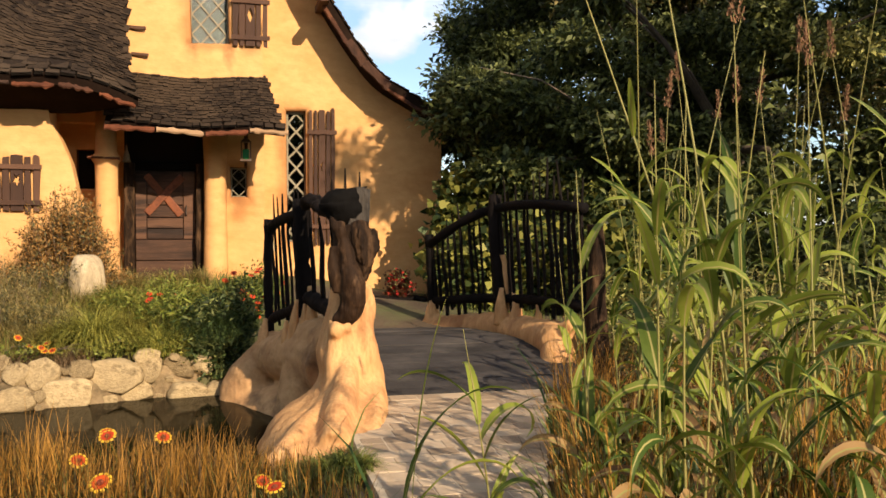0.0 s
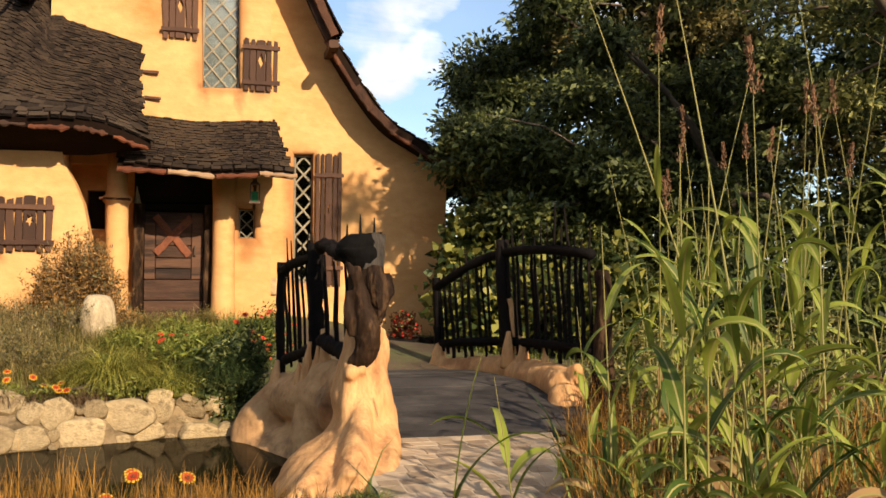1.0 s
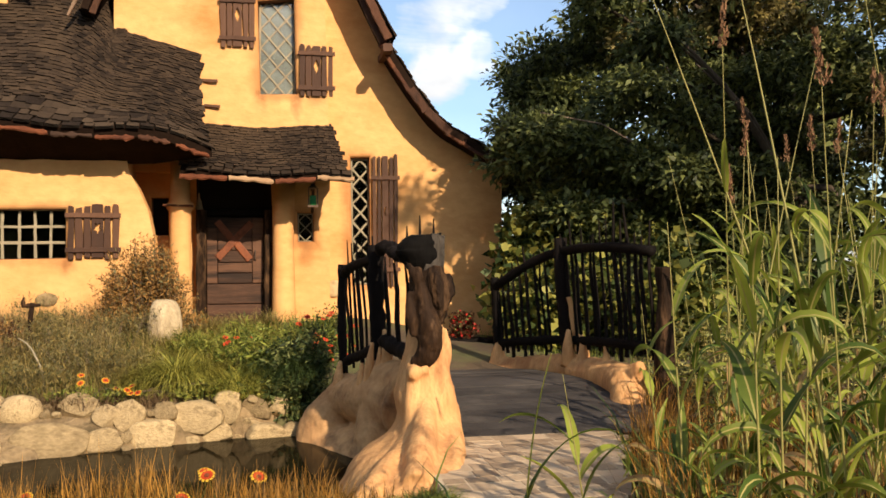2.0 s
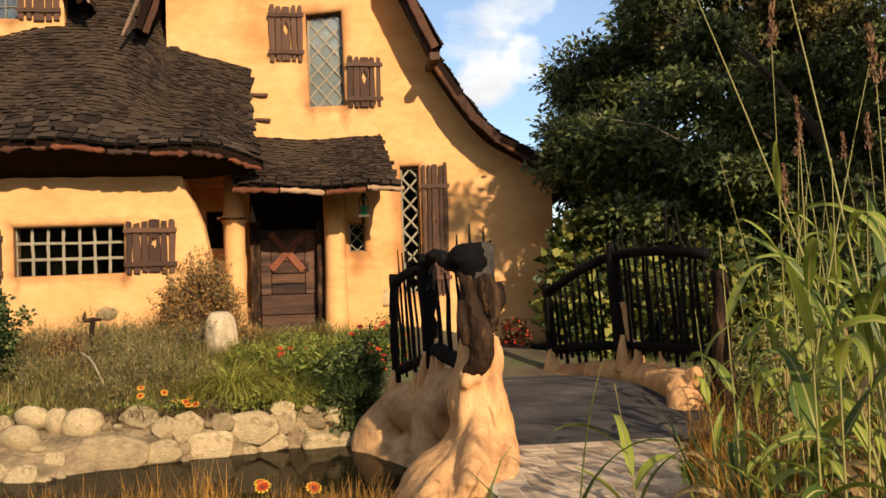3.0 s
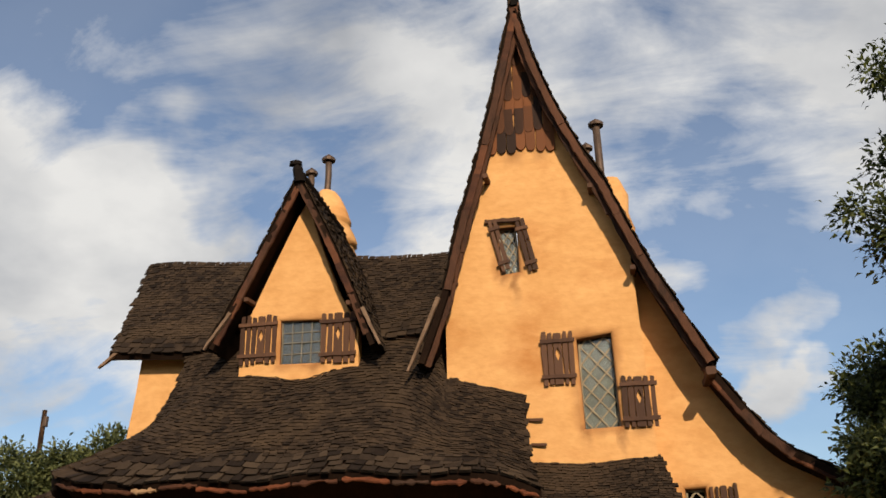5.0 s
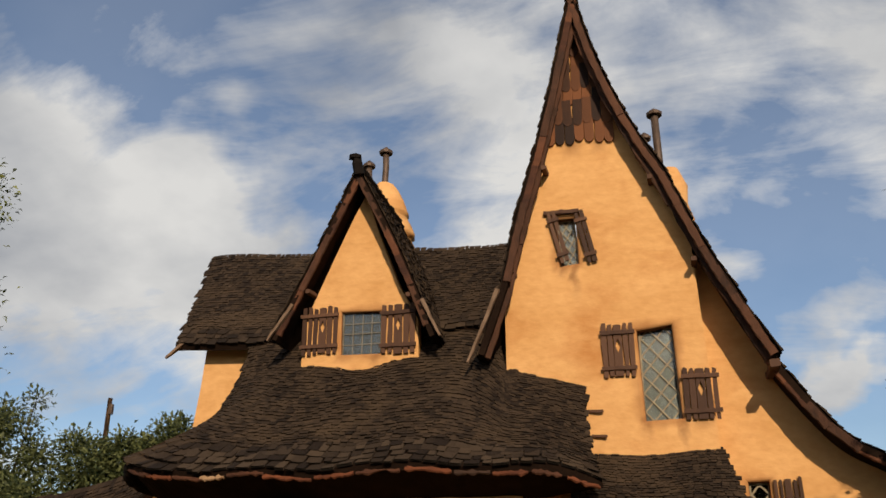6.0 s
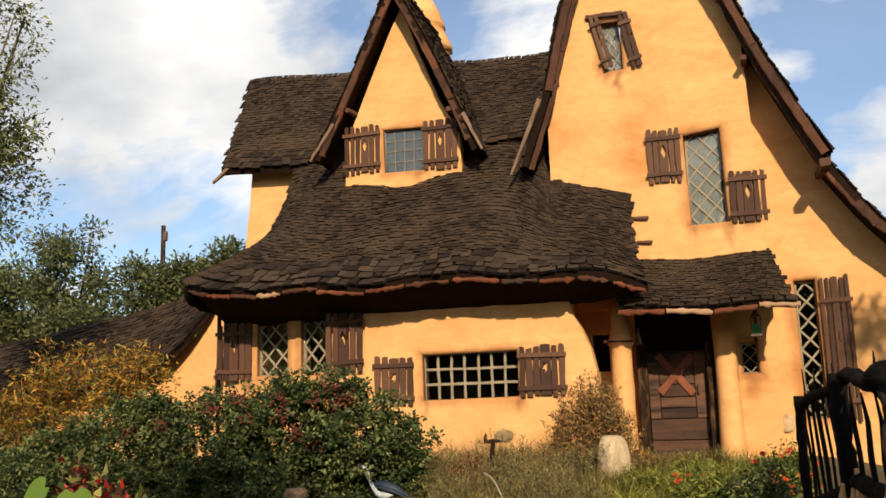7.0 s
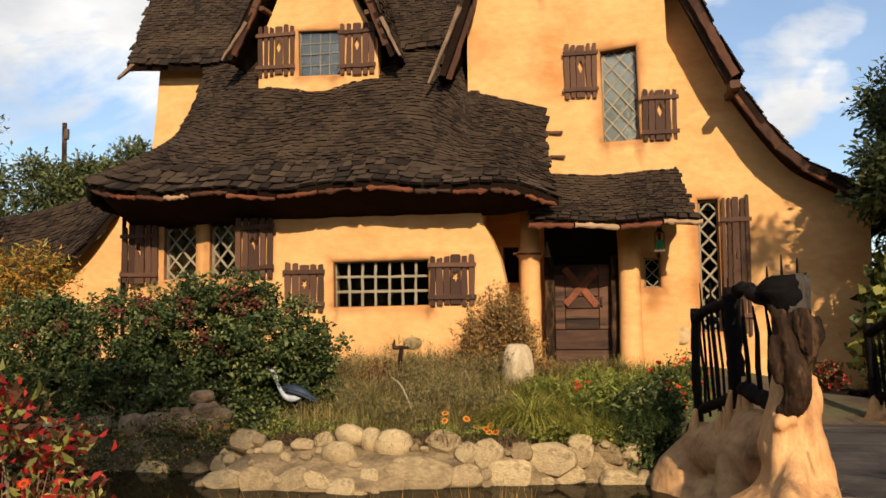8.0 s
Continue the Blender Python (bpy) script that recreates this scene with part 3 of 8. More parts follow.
GABLE_L = set_back([(-1.29, 13.75), (-1.42, 13.15), (-1.79, 11.52), (-2.18, 10.0), (-2.61, 8.58), (-2.91, 7.33), (-3.40, 5.95)], 1.023)
GABLE_R = set_back([(-1.25, 13.75), (-0.99, 12.51), (-0.70, 11.51), (-0.24, 10.28), (0.28, 9.24), (0.71, 8.04), (1.22, 6.92), (1.83, 5.66)], 1.023)
LOWER_R = set_back([(1.72, 5.62), (2.25, 4.79), (2.73, 4.22), (3.44, 3.78), (4.05, 3.45), (4.5, 3.3)], 1.028)
GABLE_Y = 15.55
W3 = set_back([(1.14, 1.30), (1.46, 1.30), (1.45, 3.62), (1.12, 3.61)], 1.0245)
gable_outline = [(-0.27, 0.2), (0.72, 0.2), (0.74, 3.5), (0.70, 5.2), (0.66, 6.6), (0.62, 8.1), (0.20, 9.25),
                 (-0.32, 10.35), (-0.78, 11.6), (-1.08, 12.7), (-1.3, 13.4), (-1.42, 12.9), (-1.72, 11.6), (-2.10, 10.2), (-2.55, 8.7), (-2.88, 7.4), (-2.98, 6.9), (-2.98, 3.32), (-0.28, 3.30)]
part("wall", wall_mesh(gable_outline, [W2, W4, NICHE_R], 0.35, 0.07, pose(0, 16, 0), reveal=True), [M_PLASTER, M_REVEAL_DIRT_SHADE], house)
right_outline = [(0.60, 0.0), (4.05, 0.0), (4.05, 3.52), (3.50, 3.82), (2.80, 4.27), (2.3, 4.88), (1.80, 5.68), (1.22, 6.96), (0.66, 8.0), (0.60, 8.1)]
part("wall", wall_mesh(right_outline, [W3], 0.35, 0.07, pose(0, 16.4, 0), reveal=True), [M_PLASTER, M_REVEAL_DIRT_SHADE], house)
part("side_wall", boxed(-2.98, -2.70, 16.355, 20, 0, 7.0), M_PLASTER, house)
part("side_wall", boxed(3.70, 4.04, 16.755, 22, 0, 3.3), M_PLASTER, house)

W1 = [(-5.22, 1.79), (-3.53, 1.81), (-3.53, 2.58), (-5.23, 2.57)]
front_outline = [(-6.30, 0.1), (-2.10, 0.1), (-2.13, 1.2), (-2.17, 2.1), (-2.26, 2.55), (-2.40, 2.9), (-2.56, 3.2), (-2.62, 3.6), (-2.62, 4.3), (-6.30, 4.3)]
part("wall", wall_mesh(front_outline, [W1], 0.35, 0.07, pose(0, 14.8, 0), reveal=True), [M_PLASTER, M_REVEAL_DIRT_SHADE], house)
# bay set back at an angle
BAY = Matrix.Translation((-9.62, 15.55, 0)) @ Matrix.Rotation(math.atan2(-0.75, 3.32), 4, "Z")
BAY_W = math.hypot(0.75, 3.32)
WB1 = quad(0.86, 1.60, 2.36, 3.42)
WB2 = quad(1.93, 2.60, 2.36, 3.42)
part("bay_wall", wall_mesh([(0, 0), (BAY_W - 0.004, 0), (BAY_W - 0.004, 4.4), (0, 4.4)], [WB1, WB2], 0.3, 0.05, BAY, reveal=True), [M_PLASTER, M_REVEAL_DIRT_SHADE], house)
part("side_wall", boxed(-9.62, -9.32, 15.9, 20, 0, 4.6), M_PLASTER, house)
part("side_wall", boxed(-3.0, -2.66, 15.155, 16.31, 0.1, 4.2), M_PLASTER, house)
part("back_wall", boxed(-10, 3.7, 21.2, 21.5, 0, 3.4), M_PLASTER, house)
part("upper_wall", wall_mesh([(-10.20, 4.0), (-3.0, 4.0), (-3.0, 7.2), (-9.90, 7.2), (-9.97, 6.2), (-10.08, 5.2)], [], 0.3, 0.02, pose(0, 17.2, 0)), M_PLASTER, house)
# recess beside the door with its small opening
NICHE_L = [(-2.40, 2.22), (-2.12, 2.22), (-2.12, 2.88), (-2.40, 2.88)]
part("recess_wall", wall_mesh([(-2.98, 0.3), (-1.63, 0.3), (-1.63, 3.9), (-2.98, 3.9)], [NICHE_L], 0.2, 0.04, pose(0, 16.32, 0), reveal=True), [M_PLASTER, M_REVEAL_DIRT_SHADE], house)

# dormer front
WD = [(-6.38, 6.38), (-5.56, 6.36), (-5.57, 7.24), (-6.40, 7.27)]
part("dormer_wall", wall_mesh([(-7.25, 5.7), (-4.75, 5.7), (-4.78, 7.0), (-5.20, 7.8), (-5.62, 8.9), (-5.95, 9.9), (-6.20, 9.4), (-6.6, 8.5), (-7.2, 7.1)], [WD], 0.25, 0.05, pose(0, 16.2, 0), reveal=True), [M_PLASTER, M_REVEAL_DIRT_SHADE], house)

# added near-black sheets: unlit rooms put into the colour, daylight kept out behind the panes
part("inner_wall", boxed(-9.2, 3.6, 17.6, 17.8, 0.2, 4.2), M_ROOM_SHADE, house)
part("inner_wall", boxed(-2.6, 0.3, 17.55, 17.7, 4.3, 8.6), M_ROOM_SHADE, house)
part("inner_floor", boxed(-9.2, 3.6, 17.85, 21, 4.25, 4.40), M_ROOM_SHADE, house)


# ---- house: roofs ----
EAVE = by_length([(-9.72, 15.75, 4.45), (-9.96, 14.75, 4.27), (-9.30, 14.12, 3.98), (-8.0, 13.90, 3.86), (-6.6, 13.84, 3.82), (-4.4, 13.84, 3.83), (-2.5, 13.90, 3.78), (-1.62, 14.10, 3.64), (-1.24, 14.45, 3.58)], 80)
EAVE = [p + Vector((0, 0, 0.030 * math.sin(p.x * 2.6 + 0.8) + 0.05 * noise.noise((p.x * 0.9, 2.0, 0)))) for p in EAVE]
TOP = by_length([(-8.66, 16.85, 6.95), (-7.5, 16.85, 7.0), (-5.2, 16.85, 7.0), (-3.7, 16.85, 6.9), (-3.05, 16.5, 6.35), (-2.85, 16.02, 5.78), (-2.2, 16.02, 5.60), (-1.53, 16.02, 5.42)], 80)


def front_surface(u, v):
    e, t = line_point(EAVE, u), line_point(TOP, u * 0.93 + 0.07 * u * u)
    vv = max(v, -0.05)
    fx = 1 - max(1 - vv, 0) ** 2.5
    y = e.y + (t.y - e.y) * (vv ** 0.93 if vv > 0 else vv)
    z = e.z + (t.z - e.z) * (0.76 * vv + 0.24 * max(vv, 0) ** 1.6)
    x = e.x + (t.x - e.x) * (fx if vv > 0 else vv)
    sag = 0.05 * math.sin(x * 1.3 + 1.0) * (1 - abs(2 * min(max(vv, 0), 1) - 1)) + 0.035 * noise.noise((x * 0.8, v * 4, 0))
    dip = 0.18 * math.exp(-((x + 5.97) / 0.62) ** 2) * math.exp(-((vv - 0.80) / 0.13) ** 2)
    return Vector((x, y, z + sag - dip))


def main_surface(u, v):
    x = -10.45 + 7.75 * u - 0.25 * v * (1 - u) * 2.2
    y = 16.75 + 2.25 * v
    z = 6.98 + (2.95 - 0.40 * u) * (0.86 * v + 0.14 * v * v) + 0.04 * math.sin(x * 1.7) + 0.03 * noise.noise((x, v * 3, 5))
    return Vector((x, y, z))


def main_back(u, v):
    p = main_surface(u, 1.0)
    return p + Vector((0, 3.0 * (1 - v), -3.2 * (1 - v)))


DOWN = Vector((0, 0.45, -0.9)).normalized()
rnd = random.Random(3)
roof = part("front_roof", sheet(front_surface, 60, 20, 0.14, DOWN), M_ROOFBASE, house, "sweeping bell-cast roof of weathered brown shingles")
shingle_roof(front_surface, 9.6, 4.4, rnd, roof, course=0.14, piece=(0.12, 0.27), thick=0.030, ragged=0.028, singles=lambda p: p.y < 14.35 and -8.6 < p.x < -1.2)
roof = part("main_roof", sheet(main_surface, 30, 10, 0.14, DOWN), M_ROOFBASE, house)
shingle_roof(main_surface, 7.8, 3.7, rnd, roof, course=0.145, piece=(0.11, 0.26), thick=0.024, ragged=0.02, drop=lambda p: p.x > -3.0 and p.z < 7)
part("back_roof", sheet(main_back, 20, 4, 0.12, Vector((0, -0.4, -0.9))), M_ROOFBASE, house)


def profile_surface(profile, y0, y1):
    line = by_length([(x, 0, z) for x, z in profile[::-1]], 60)

    def surf(u, v):
        p = line_point(line, v)
        return Vector((p.x, y0 + (y1 - y0) * u, p.z + 0.025 * noise.noise((p.x * 2, u * 5, p.z))))
    return surf, sum((b - a).length for a, b in zip(line, line[1:]))


for nm, prof, y0, y1, dn, flip in (("gable_roof", GABLE_L, GABLE_Y, 20.0, Vector((0.9, 0, -0.3)), -1), ("gable_roof", GABLE_R, GABLE_Y, 20.0, Vector((-0.9, 0, -0.3)), 1),
                                   ("lower_roof", LOWER_R, 15.72, 21.5, Vector((-0.5, 0, -0.85)), 1)):
    surf, ln = profile_surface(prof, y0, y1)
    roof = part(nm, sheet(surf, 8, 24, 0.12, dn.normalized()), M_ROOFBASE, house)
    shingle_roof(surf, y1 - y0, ln, rnd, roof, course=0.16, piece=(0.12, 0.26), thick=0.028, flip=flip, ragged=0.03)

D_L = set_back([(-5.94, 10.24), (-6.5, 9.02), (-7.0, 7.95), (-7.64, 6.62)], 1.013)
D_R = set_back([(-5.92, 10.24), (-5.22, 8.84), (-4.67, 7.58), (-4.25, 6.48)], 1.013)
for prof, dn, flip in ((D_L, Vector((0.9, 0, -0.4)), -1), (D_R, Vector((-0.9, 0, -0.4)), 1)):
    surf, ln = profile_surface(prof, 15.75, 19.0)
    roof = part("dormer_roof", sheet(surf, 6, 12, 0.10, dn.normalized()), M_ROOFBASE, house)
    shingle_roof(surf, 3.5, ln, rnd, roof, course=0.145, piece=(0.11, 0.25), thick=0.024, flip=flip, ragged=0.02)


def porch_surface(u, v):
    x = -1.75 + (2.75 - 0.2 * v) * u
    return Vector((x, 14.62 + 1.40 * v, 3.20 + 0.96 * (0.7 * v + 0.3 * v * v) - 0.06 * u * (1 - v) + 0.03 * math.sin(x * 3)))


roof = part("porch_roof", sheet(porch_surface, 16, 6, 0.10, DOWN), M_ROOFBASE, house)
shingle_roof(porch_surface, 2.6, 1.75, rnd, roof, course=0.125, piece=(0.10, 0.22), thick=0.022, ragged=0.02)

WING_E = by_length([(-11.15, 17.45, 3.95), (-11.7, 17.3, 3.25), (-12.4, 17.2, 2.72), (-13.6, 17.1, 2.40), (-16, 17, 2.2), (-19, 17, 2.1)], 40)
WING_T = by_length([(-11.0, 18.3, 4.55), (-11.9, 18.4, 4.42), (-13.4, 18.6, 4.2), (-15, 18.7, 3.95), (-17, 18.7, 3.66), (-19.5, 18.7, 3.35)], 40)


def wing_surface(u, v):
    e, t = line_point(WING_E, 1 - u), line_point(WING_T, 1 - u)
    return e.lerp(t, v) + Vector((0, 0, -0.08 * math.sin(math.pi * min(max(v, 0), 1)) + 0.03 * math.sin(e.x * 2)))


roof = part("wing_roof", sheet(wing_surface, 30, 8, 0.12, DOWN), M_ROOFBASE, house)
shingle_roof(wing_surface, 8.5, 2.2, rnd, roof, course=0.16, piece=(0.14, 0.32), thick=0.03)
part("wing_wall", boxed(-19, -9.6, 17.75, 18.0, 0, 2.2), M_PLASTER, house)
part("wing_wall", wall_mesh([(-13.2, 2.2), (-9.62, 2.2), (-9.62, 4.4), (-11.1, 4.2), (-11.5, 3.55), (-12.2, 2.95), (-13.2, 2.55)], [], 0.2, 0.02, pose(0, 17.75, 0)), M_PLASTER, house)


# ---- house: timber, windows, door ----
def offset_line(profile, d, n=24):
    """A profile in (x, z) moved by d to its right-hand side, as seen when going along it."""
    line = by_length([(x, 0, z) for x, z in profile], n)
    res = []
    for i, p in enumerate(line):
        t = (line[min(i + 1, n)] - line[max(i - 1, 0)]).normalized()
        res.append(Vector((p.x + t.z * d, 0, p.z - t.x * d)))
    return res


def bargeboard(profile, side, y, deep, width, cuts, rnd, mats):
    """Overlapping rake boards under a roof edge."""
    inner = offset_line(profile, side * (width * 0.5 + 0.05), 60)
    for i, (a, b) in enumerate(zip(cuts, cuts[1:])):
        bm = bmesh.new()
        p, q = line_point(inner, a), line_point(inner, min(b + 0.02, 1))
        mid = line_point(inner, (a + b) / 2)
        yy = y - (0.02 if i % 2 else 0)
        for s, e in ((p, mid), (mid, q)):
            rough_beam(bm, (s.x, yy, s.z), (e.x, yy, e.z), width, deep, rnd, 6, 0.13, up=(0, 1, 0))
        part("rake_board", bm, mats[i % len(mats)], house)


rnd = random.Random(11)
bargeboard(GABLE_L, -1, GABLE_Y + 0.03, 0.07, 0.14, [0.02, 0.2, 0.42, 0.62, 0.80], rnd, [M_BARK_TRIM, M_RAKE])
bargeboard(GABLE_R, 1, GABLE_Y + 0.03, 0.07, 0.14, [0.02, 0.2, 0.36, 0.55, 0.72, 0.86, 1.0], rnd, [M_RAKE])
bargeboard(GABLE_L, -1, GABLE_Y + 0.16, 0.08, 0.20, [0.05, 0.35, 0.7, 0.98], rnd, [M_RAKE])
bargeboard(GABLE_R, 1, GABLE_Y + 0.16, 0.08, 0.22, [0.05, 0.3, 0.6, 0.98], rnd, [M_RAKE])
bargeboard(LOWER_R, 1, 15.76, 0.07, 0.15, [0.0, 0.25, 0.5, 0.75, 1.0], rnd, [M_BARK_TRIM, M_RAKE])
bargeboard(D_L, -1, 15.78, 0.06, 0.13, [0.02, 0.4, 0.7, 0.95], rnd, [M_BARK_TRIM, M_RAKE])
bargeboard(D_R, 1, 15.78, 0.06, 0.13, [0.02, 0.4, 0.7, 0.92], rnd, [M_RAKE, M_BARK_TRIM])

# bleached rafter tails that run on past the eaves
for p, q in (((-3.02, 15.50, 7.25), (-3.62, 15.45, 5.85)), ((-7.28, 15.72, 7.35), (-7.78, 15.68, 6.62)), ((-4.58, 15.72, 7.25), (-4.20, 15.68, 6.48)),
             ((-10.25, 16.78, 7.05), (-10.62, 16.70, 6.70))):
    bm = bmesh.new()
    rough_beam(bm, p, q, 0.075, 0.11, rnd, 6, 0.22, 0.6, up=(0, 1, 0))
    part("rafter_tail", bm, M_GREYWOOD, house)


def purlin(x, z, y0, y1, r=0.09):
    bm = bmesh.new()
    rough_beam(bm, (x, y0, z), (x + 0.02, y1, z + 0.02), 2 * r, 1.7 * r, rnd, 4, 0.12)
    part("purlin", bm, M_WOOD, house)


for x, z in ((-0.02, 9.36), (0.62, 7.60), (-2.06, 9.80), (-2.78, 7.66)):
    purlin(x, z, 15.62, 16.1, 0.05)
purlin(1.74, 5.50, 15.35, 16.4, 0.08)
purlin(-4.88, 7.42, 15.80, 16.3, 0.05)
purlin(-7.02, 7.66, 15.80, 16.3, 0.05)

# round-ended scales in the head of the gable
def scale_mesh():
    pts, n = [], 6
    outline = [(-0.5, 1.0), (-0.5, 0.22)] + [(0.5 * math.cos(math.pi + math.pi * k / n), 0.22 + 0.22 * math.sin(math.pi + math.pi * k / n)) for k in range(1, n)] + [(0.5, 0.22), (0.5, 1.0)]
    m = len(outline)
    pts = [(x, 0, z) for x, z in outline] + [(x, -0.03, z) for x, z in outline]
    faces = [tuple(range(m))[::-1], tuple(range(m, 2 * m))] + [(k, (k + 1) % m, m + (k + 1) % m, m + k) for k in range(m)]
    return mesh_of("scale", (pts, faces), M_SCALE)


M_SCALE = material("gable_scale_wood", (0.022, 0.010, 0.006), (0.17, 0.062, 0.022), rough=0.8, scale=3, fine=22, bump=0.7, obj=0.6, stretch=(1, 1, 0.25))
SCALE = scale_mesh()
for r in range(6):
    z0 = 10.42 + r * 0.42
    half = 0.70 - r * 0.105
    cx = -1.30 + 0.0 * r
    k = max(2, int(round(2 * half / 0.19)))
    for i in range(k):
        w = 2 * half / k
        x = cx - half + w * (i + 0.5) + (0.05 if r % 2 else -0.03)
        ob = part("scale", SCALE, None, house)
        ob.matrix_basis = Matrix.Translation((x, 15.985 - 0.012 * (r % 2), z0 + rnd.uniform(-0.05, 0.05))) @ Matrix.Rotation(rnd.uniform(-0.06, 0.06), 4, "Y") @ Matrix.Diagonal((w * 0.95, 1.3, 0.62, 1))
bm = bmesh.new()
tube(bm, [(-1.29, 15.6, 13.75), (-1.30, 15.58, 14.15), (-1.285, 15.58, 14.35), (-1.28, 15.58, 14.50)], [0.12, 0.13, 0.09, 0.015], 8, rnd, 0.1)
part("finial", bm, M_BLACKWOOD, house)
bm = bmesh.new()
tube(bm, [(-5.98, 15.75, 10.15), (-6.0, 15.7, 10.4), (-6.03, 15.7, 10.62)], [0.13, 0.12, 0.05], 8, rnd, 0.2)
lump(bm, (-6.05, 15.68, 10.55), 0.12, rnd, (1.2, 1, 0.8), 1)
part("finial", bm, M_BLACKWOOD, house)


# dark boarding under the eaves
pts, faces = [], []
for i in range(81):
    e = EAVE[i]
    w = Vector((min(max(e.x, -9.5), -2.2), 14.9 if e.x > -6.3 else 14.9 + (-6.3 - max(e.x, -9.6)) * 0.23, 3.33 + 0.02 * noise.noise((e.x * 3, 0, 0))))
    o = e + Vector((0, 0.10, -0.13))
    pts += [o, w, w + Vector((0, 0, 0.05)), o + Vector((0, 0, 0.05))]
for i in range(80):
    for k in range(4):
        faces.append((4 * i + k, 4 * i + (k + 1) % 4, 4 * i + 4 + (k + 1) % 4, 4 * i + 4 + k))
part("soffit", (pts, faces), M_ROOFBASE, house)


# raw-edged boards along the eaves
def eave_board(spine, thick, low, high, mat):
    """A live-edged board along the spine, of uneven depth."""
    bm = bmesh.new()
    line = by_length(spine, 14)
    rings, ph = [], rnd.uniform(0, 50)
    for i, p in enumerate(line):
        d = (line[min(i + 1, 14)] - line[max(i - 1, 0)]).normalized()
        out = Vector((d.y, -d.x, 0)).normalized() * thick * 0.5
        end = min(1.0, 0.78 + 0.2 * min(i, 14 - i))
        h = (low + (high - low) * (0.5 + 0.9 * noise.noise((ph, i * 0.5, 0)) + rnd.uniform(-0.25, 0.25))) * end
        up = 0.02 * noise.noise((i * 0.2, ph, 3)) + rnd.uniform(-0.006, 0.006)
        top, bot = p + Vector((0, 0, up + h * 0.45)), p + Vector((0, 0, up - h * 0.55))
        rings.append([bm.verts.new(v) for v in (top + out * 0.6, top.lerp(bot, 0.3) + out, top.lerp(bot, 0.7) + out * 1.1, bot + out * 0.4, bot - out * 0.8, top - out)])
    for r, s in zip(rings, rings[1:]):
        for k in range(6):
            bm.faces.new((r[k], r[(k + 1) % 6], s[(k + 1) % 6], s[k]))
    bm.faces.new(rings[0][::-1])
    bm.faces.new(rings[-1])
    part("eave_board", bm, mat, house)


def raw_material(name, low, high):
    return material(name, low, high, rough=0.85, scale=2.5, fine=26, bump=0.9, bump_dist=0.02, stretch=(1, 1, 3))


M_RAW = [raw_material("raw_board_red", (0.035, 0.010, 0.005), (0.20, 0.060, 0.022)), raw_material("raw_board_brown", (0.022, 0.009, 0.005), (0.11, 0.040, 0.018)),
         raw_material("raw_board_pale", (0.22, 0.12, 0.06), (0.42, 0.27, 0.15)), raw_material("raw_board_dark", (0.02, 0.010, 0.006), (0.06, 0.03, 0.018))]
cuts = [0.07, 0.15, 0.215, 0.27, 0.325, 0.375, 0.44, 0.53, 0.60, 0.68, 0.76, 0.82, 0.88, 0.935, 0.99]
kinds = (1, 1, 0, 1, 2, 1, 0, 0, 1, 0, 3, 0, 1, 0)
for i, (a, b) in enumerate(zip(cuts, cuts[1:])):
    gap = rnd.uniform(-0.006, 0.010)
    drop = Vector((0, 0.05, -0.130 + rnd.uniform(-0.035, 0.03)))
    eave_board([line_point(EAVE, a + (b - gap - a) * k / 5) + drop for k in range(6)], 0.05, 0.035, 0.10, M_RAW[kinds[i]])
cuts = [0.0, 0.28, 0.55, 0.80, 1.03]
for i, (a, b) in enumerate(zip(cuts, cuts[1:])):
    p, q = porch_surface(a, 0), porch_surface(b - 0.01, 0)
    inn = Vector((0, -0.02, -0.105 + (0.03 if i % 2 else -0.01)))
    eave_board([p + inn, q + inn + Vector((0, 0, -0.04 if i == 1 else 0.02))], 0.05, 0.05, 0.11, M_RAW[(0, 2, 0, 2)[i]])

MOTIFS = {
    "star": [(0.5 * (1 if k % 2 else 0.45) * math.sin(math.pi * k / 5), 0.5 * (1 if k % 2 else 0.45) * math.cos(math.pi * k / 5)) for k in range(10)],
    "diamond": [(0, -0.6), (0.36, 0), (0, 0.6), (-0.36, 0)],
    "moon": [(0.25, 0.6), (-0.15, 0.35), (-0.28, 0), (-0.15, -0.35), (0.25, -0.6), (0.05, -0.3), (0.0, 0.0), (0.05, 0.3)],
    "bird": [(-0.45, 0.1), (-0.1, 0.5), (0.1, 0.15), (0.5, -0.1), (0.15, -0.2), (0.1, -0.6), (-0.1, -0.15)],
}


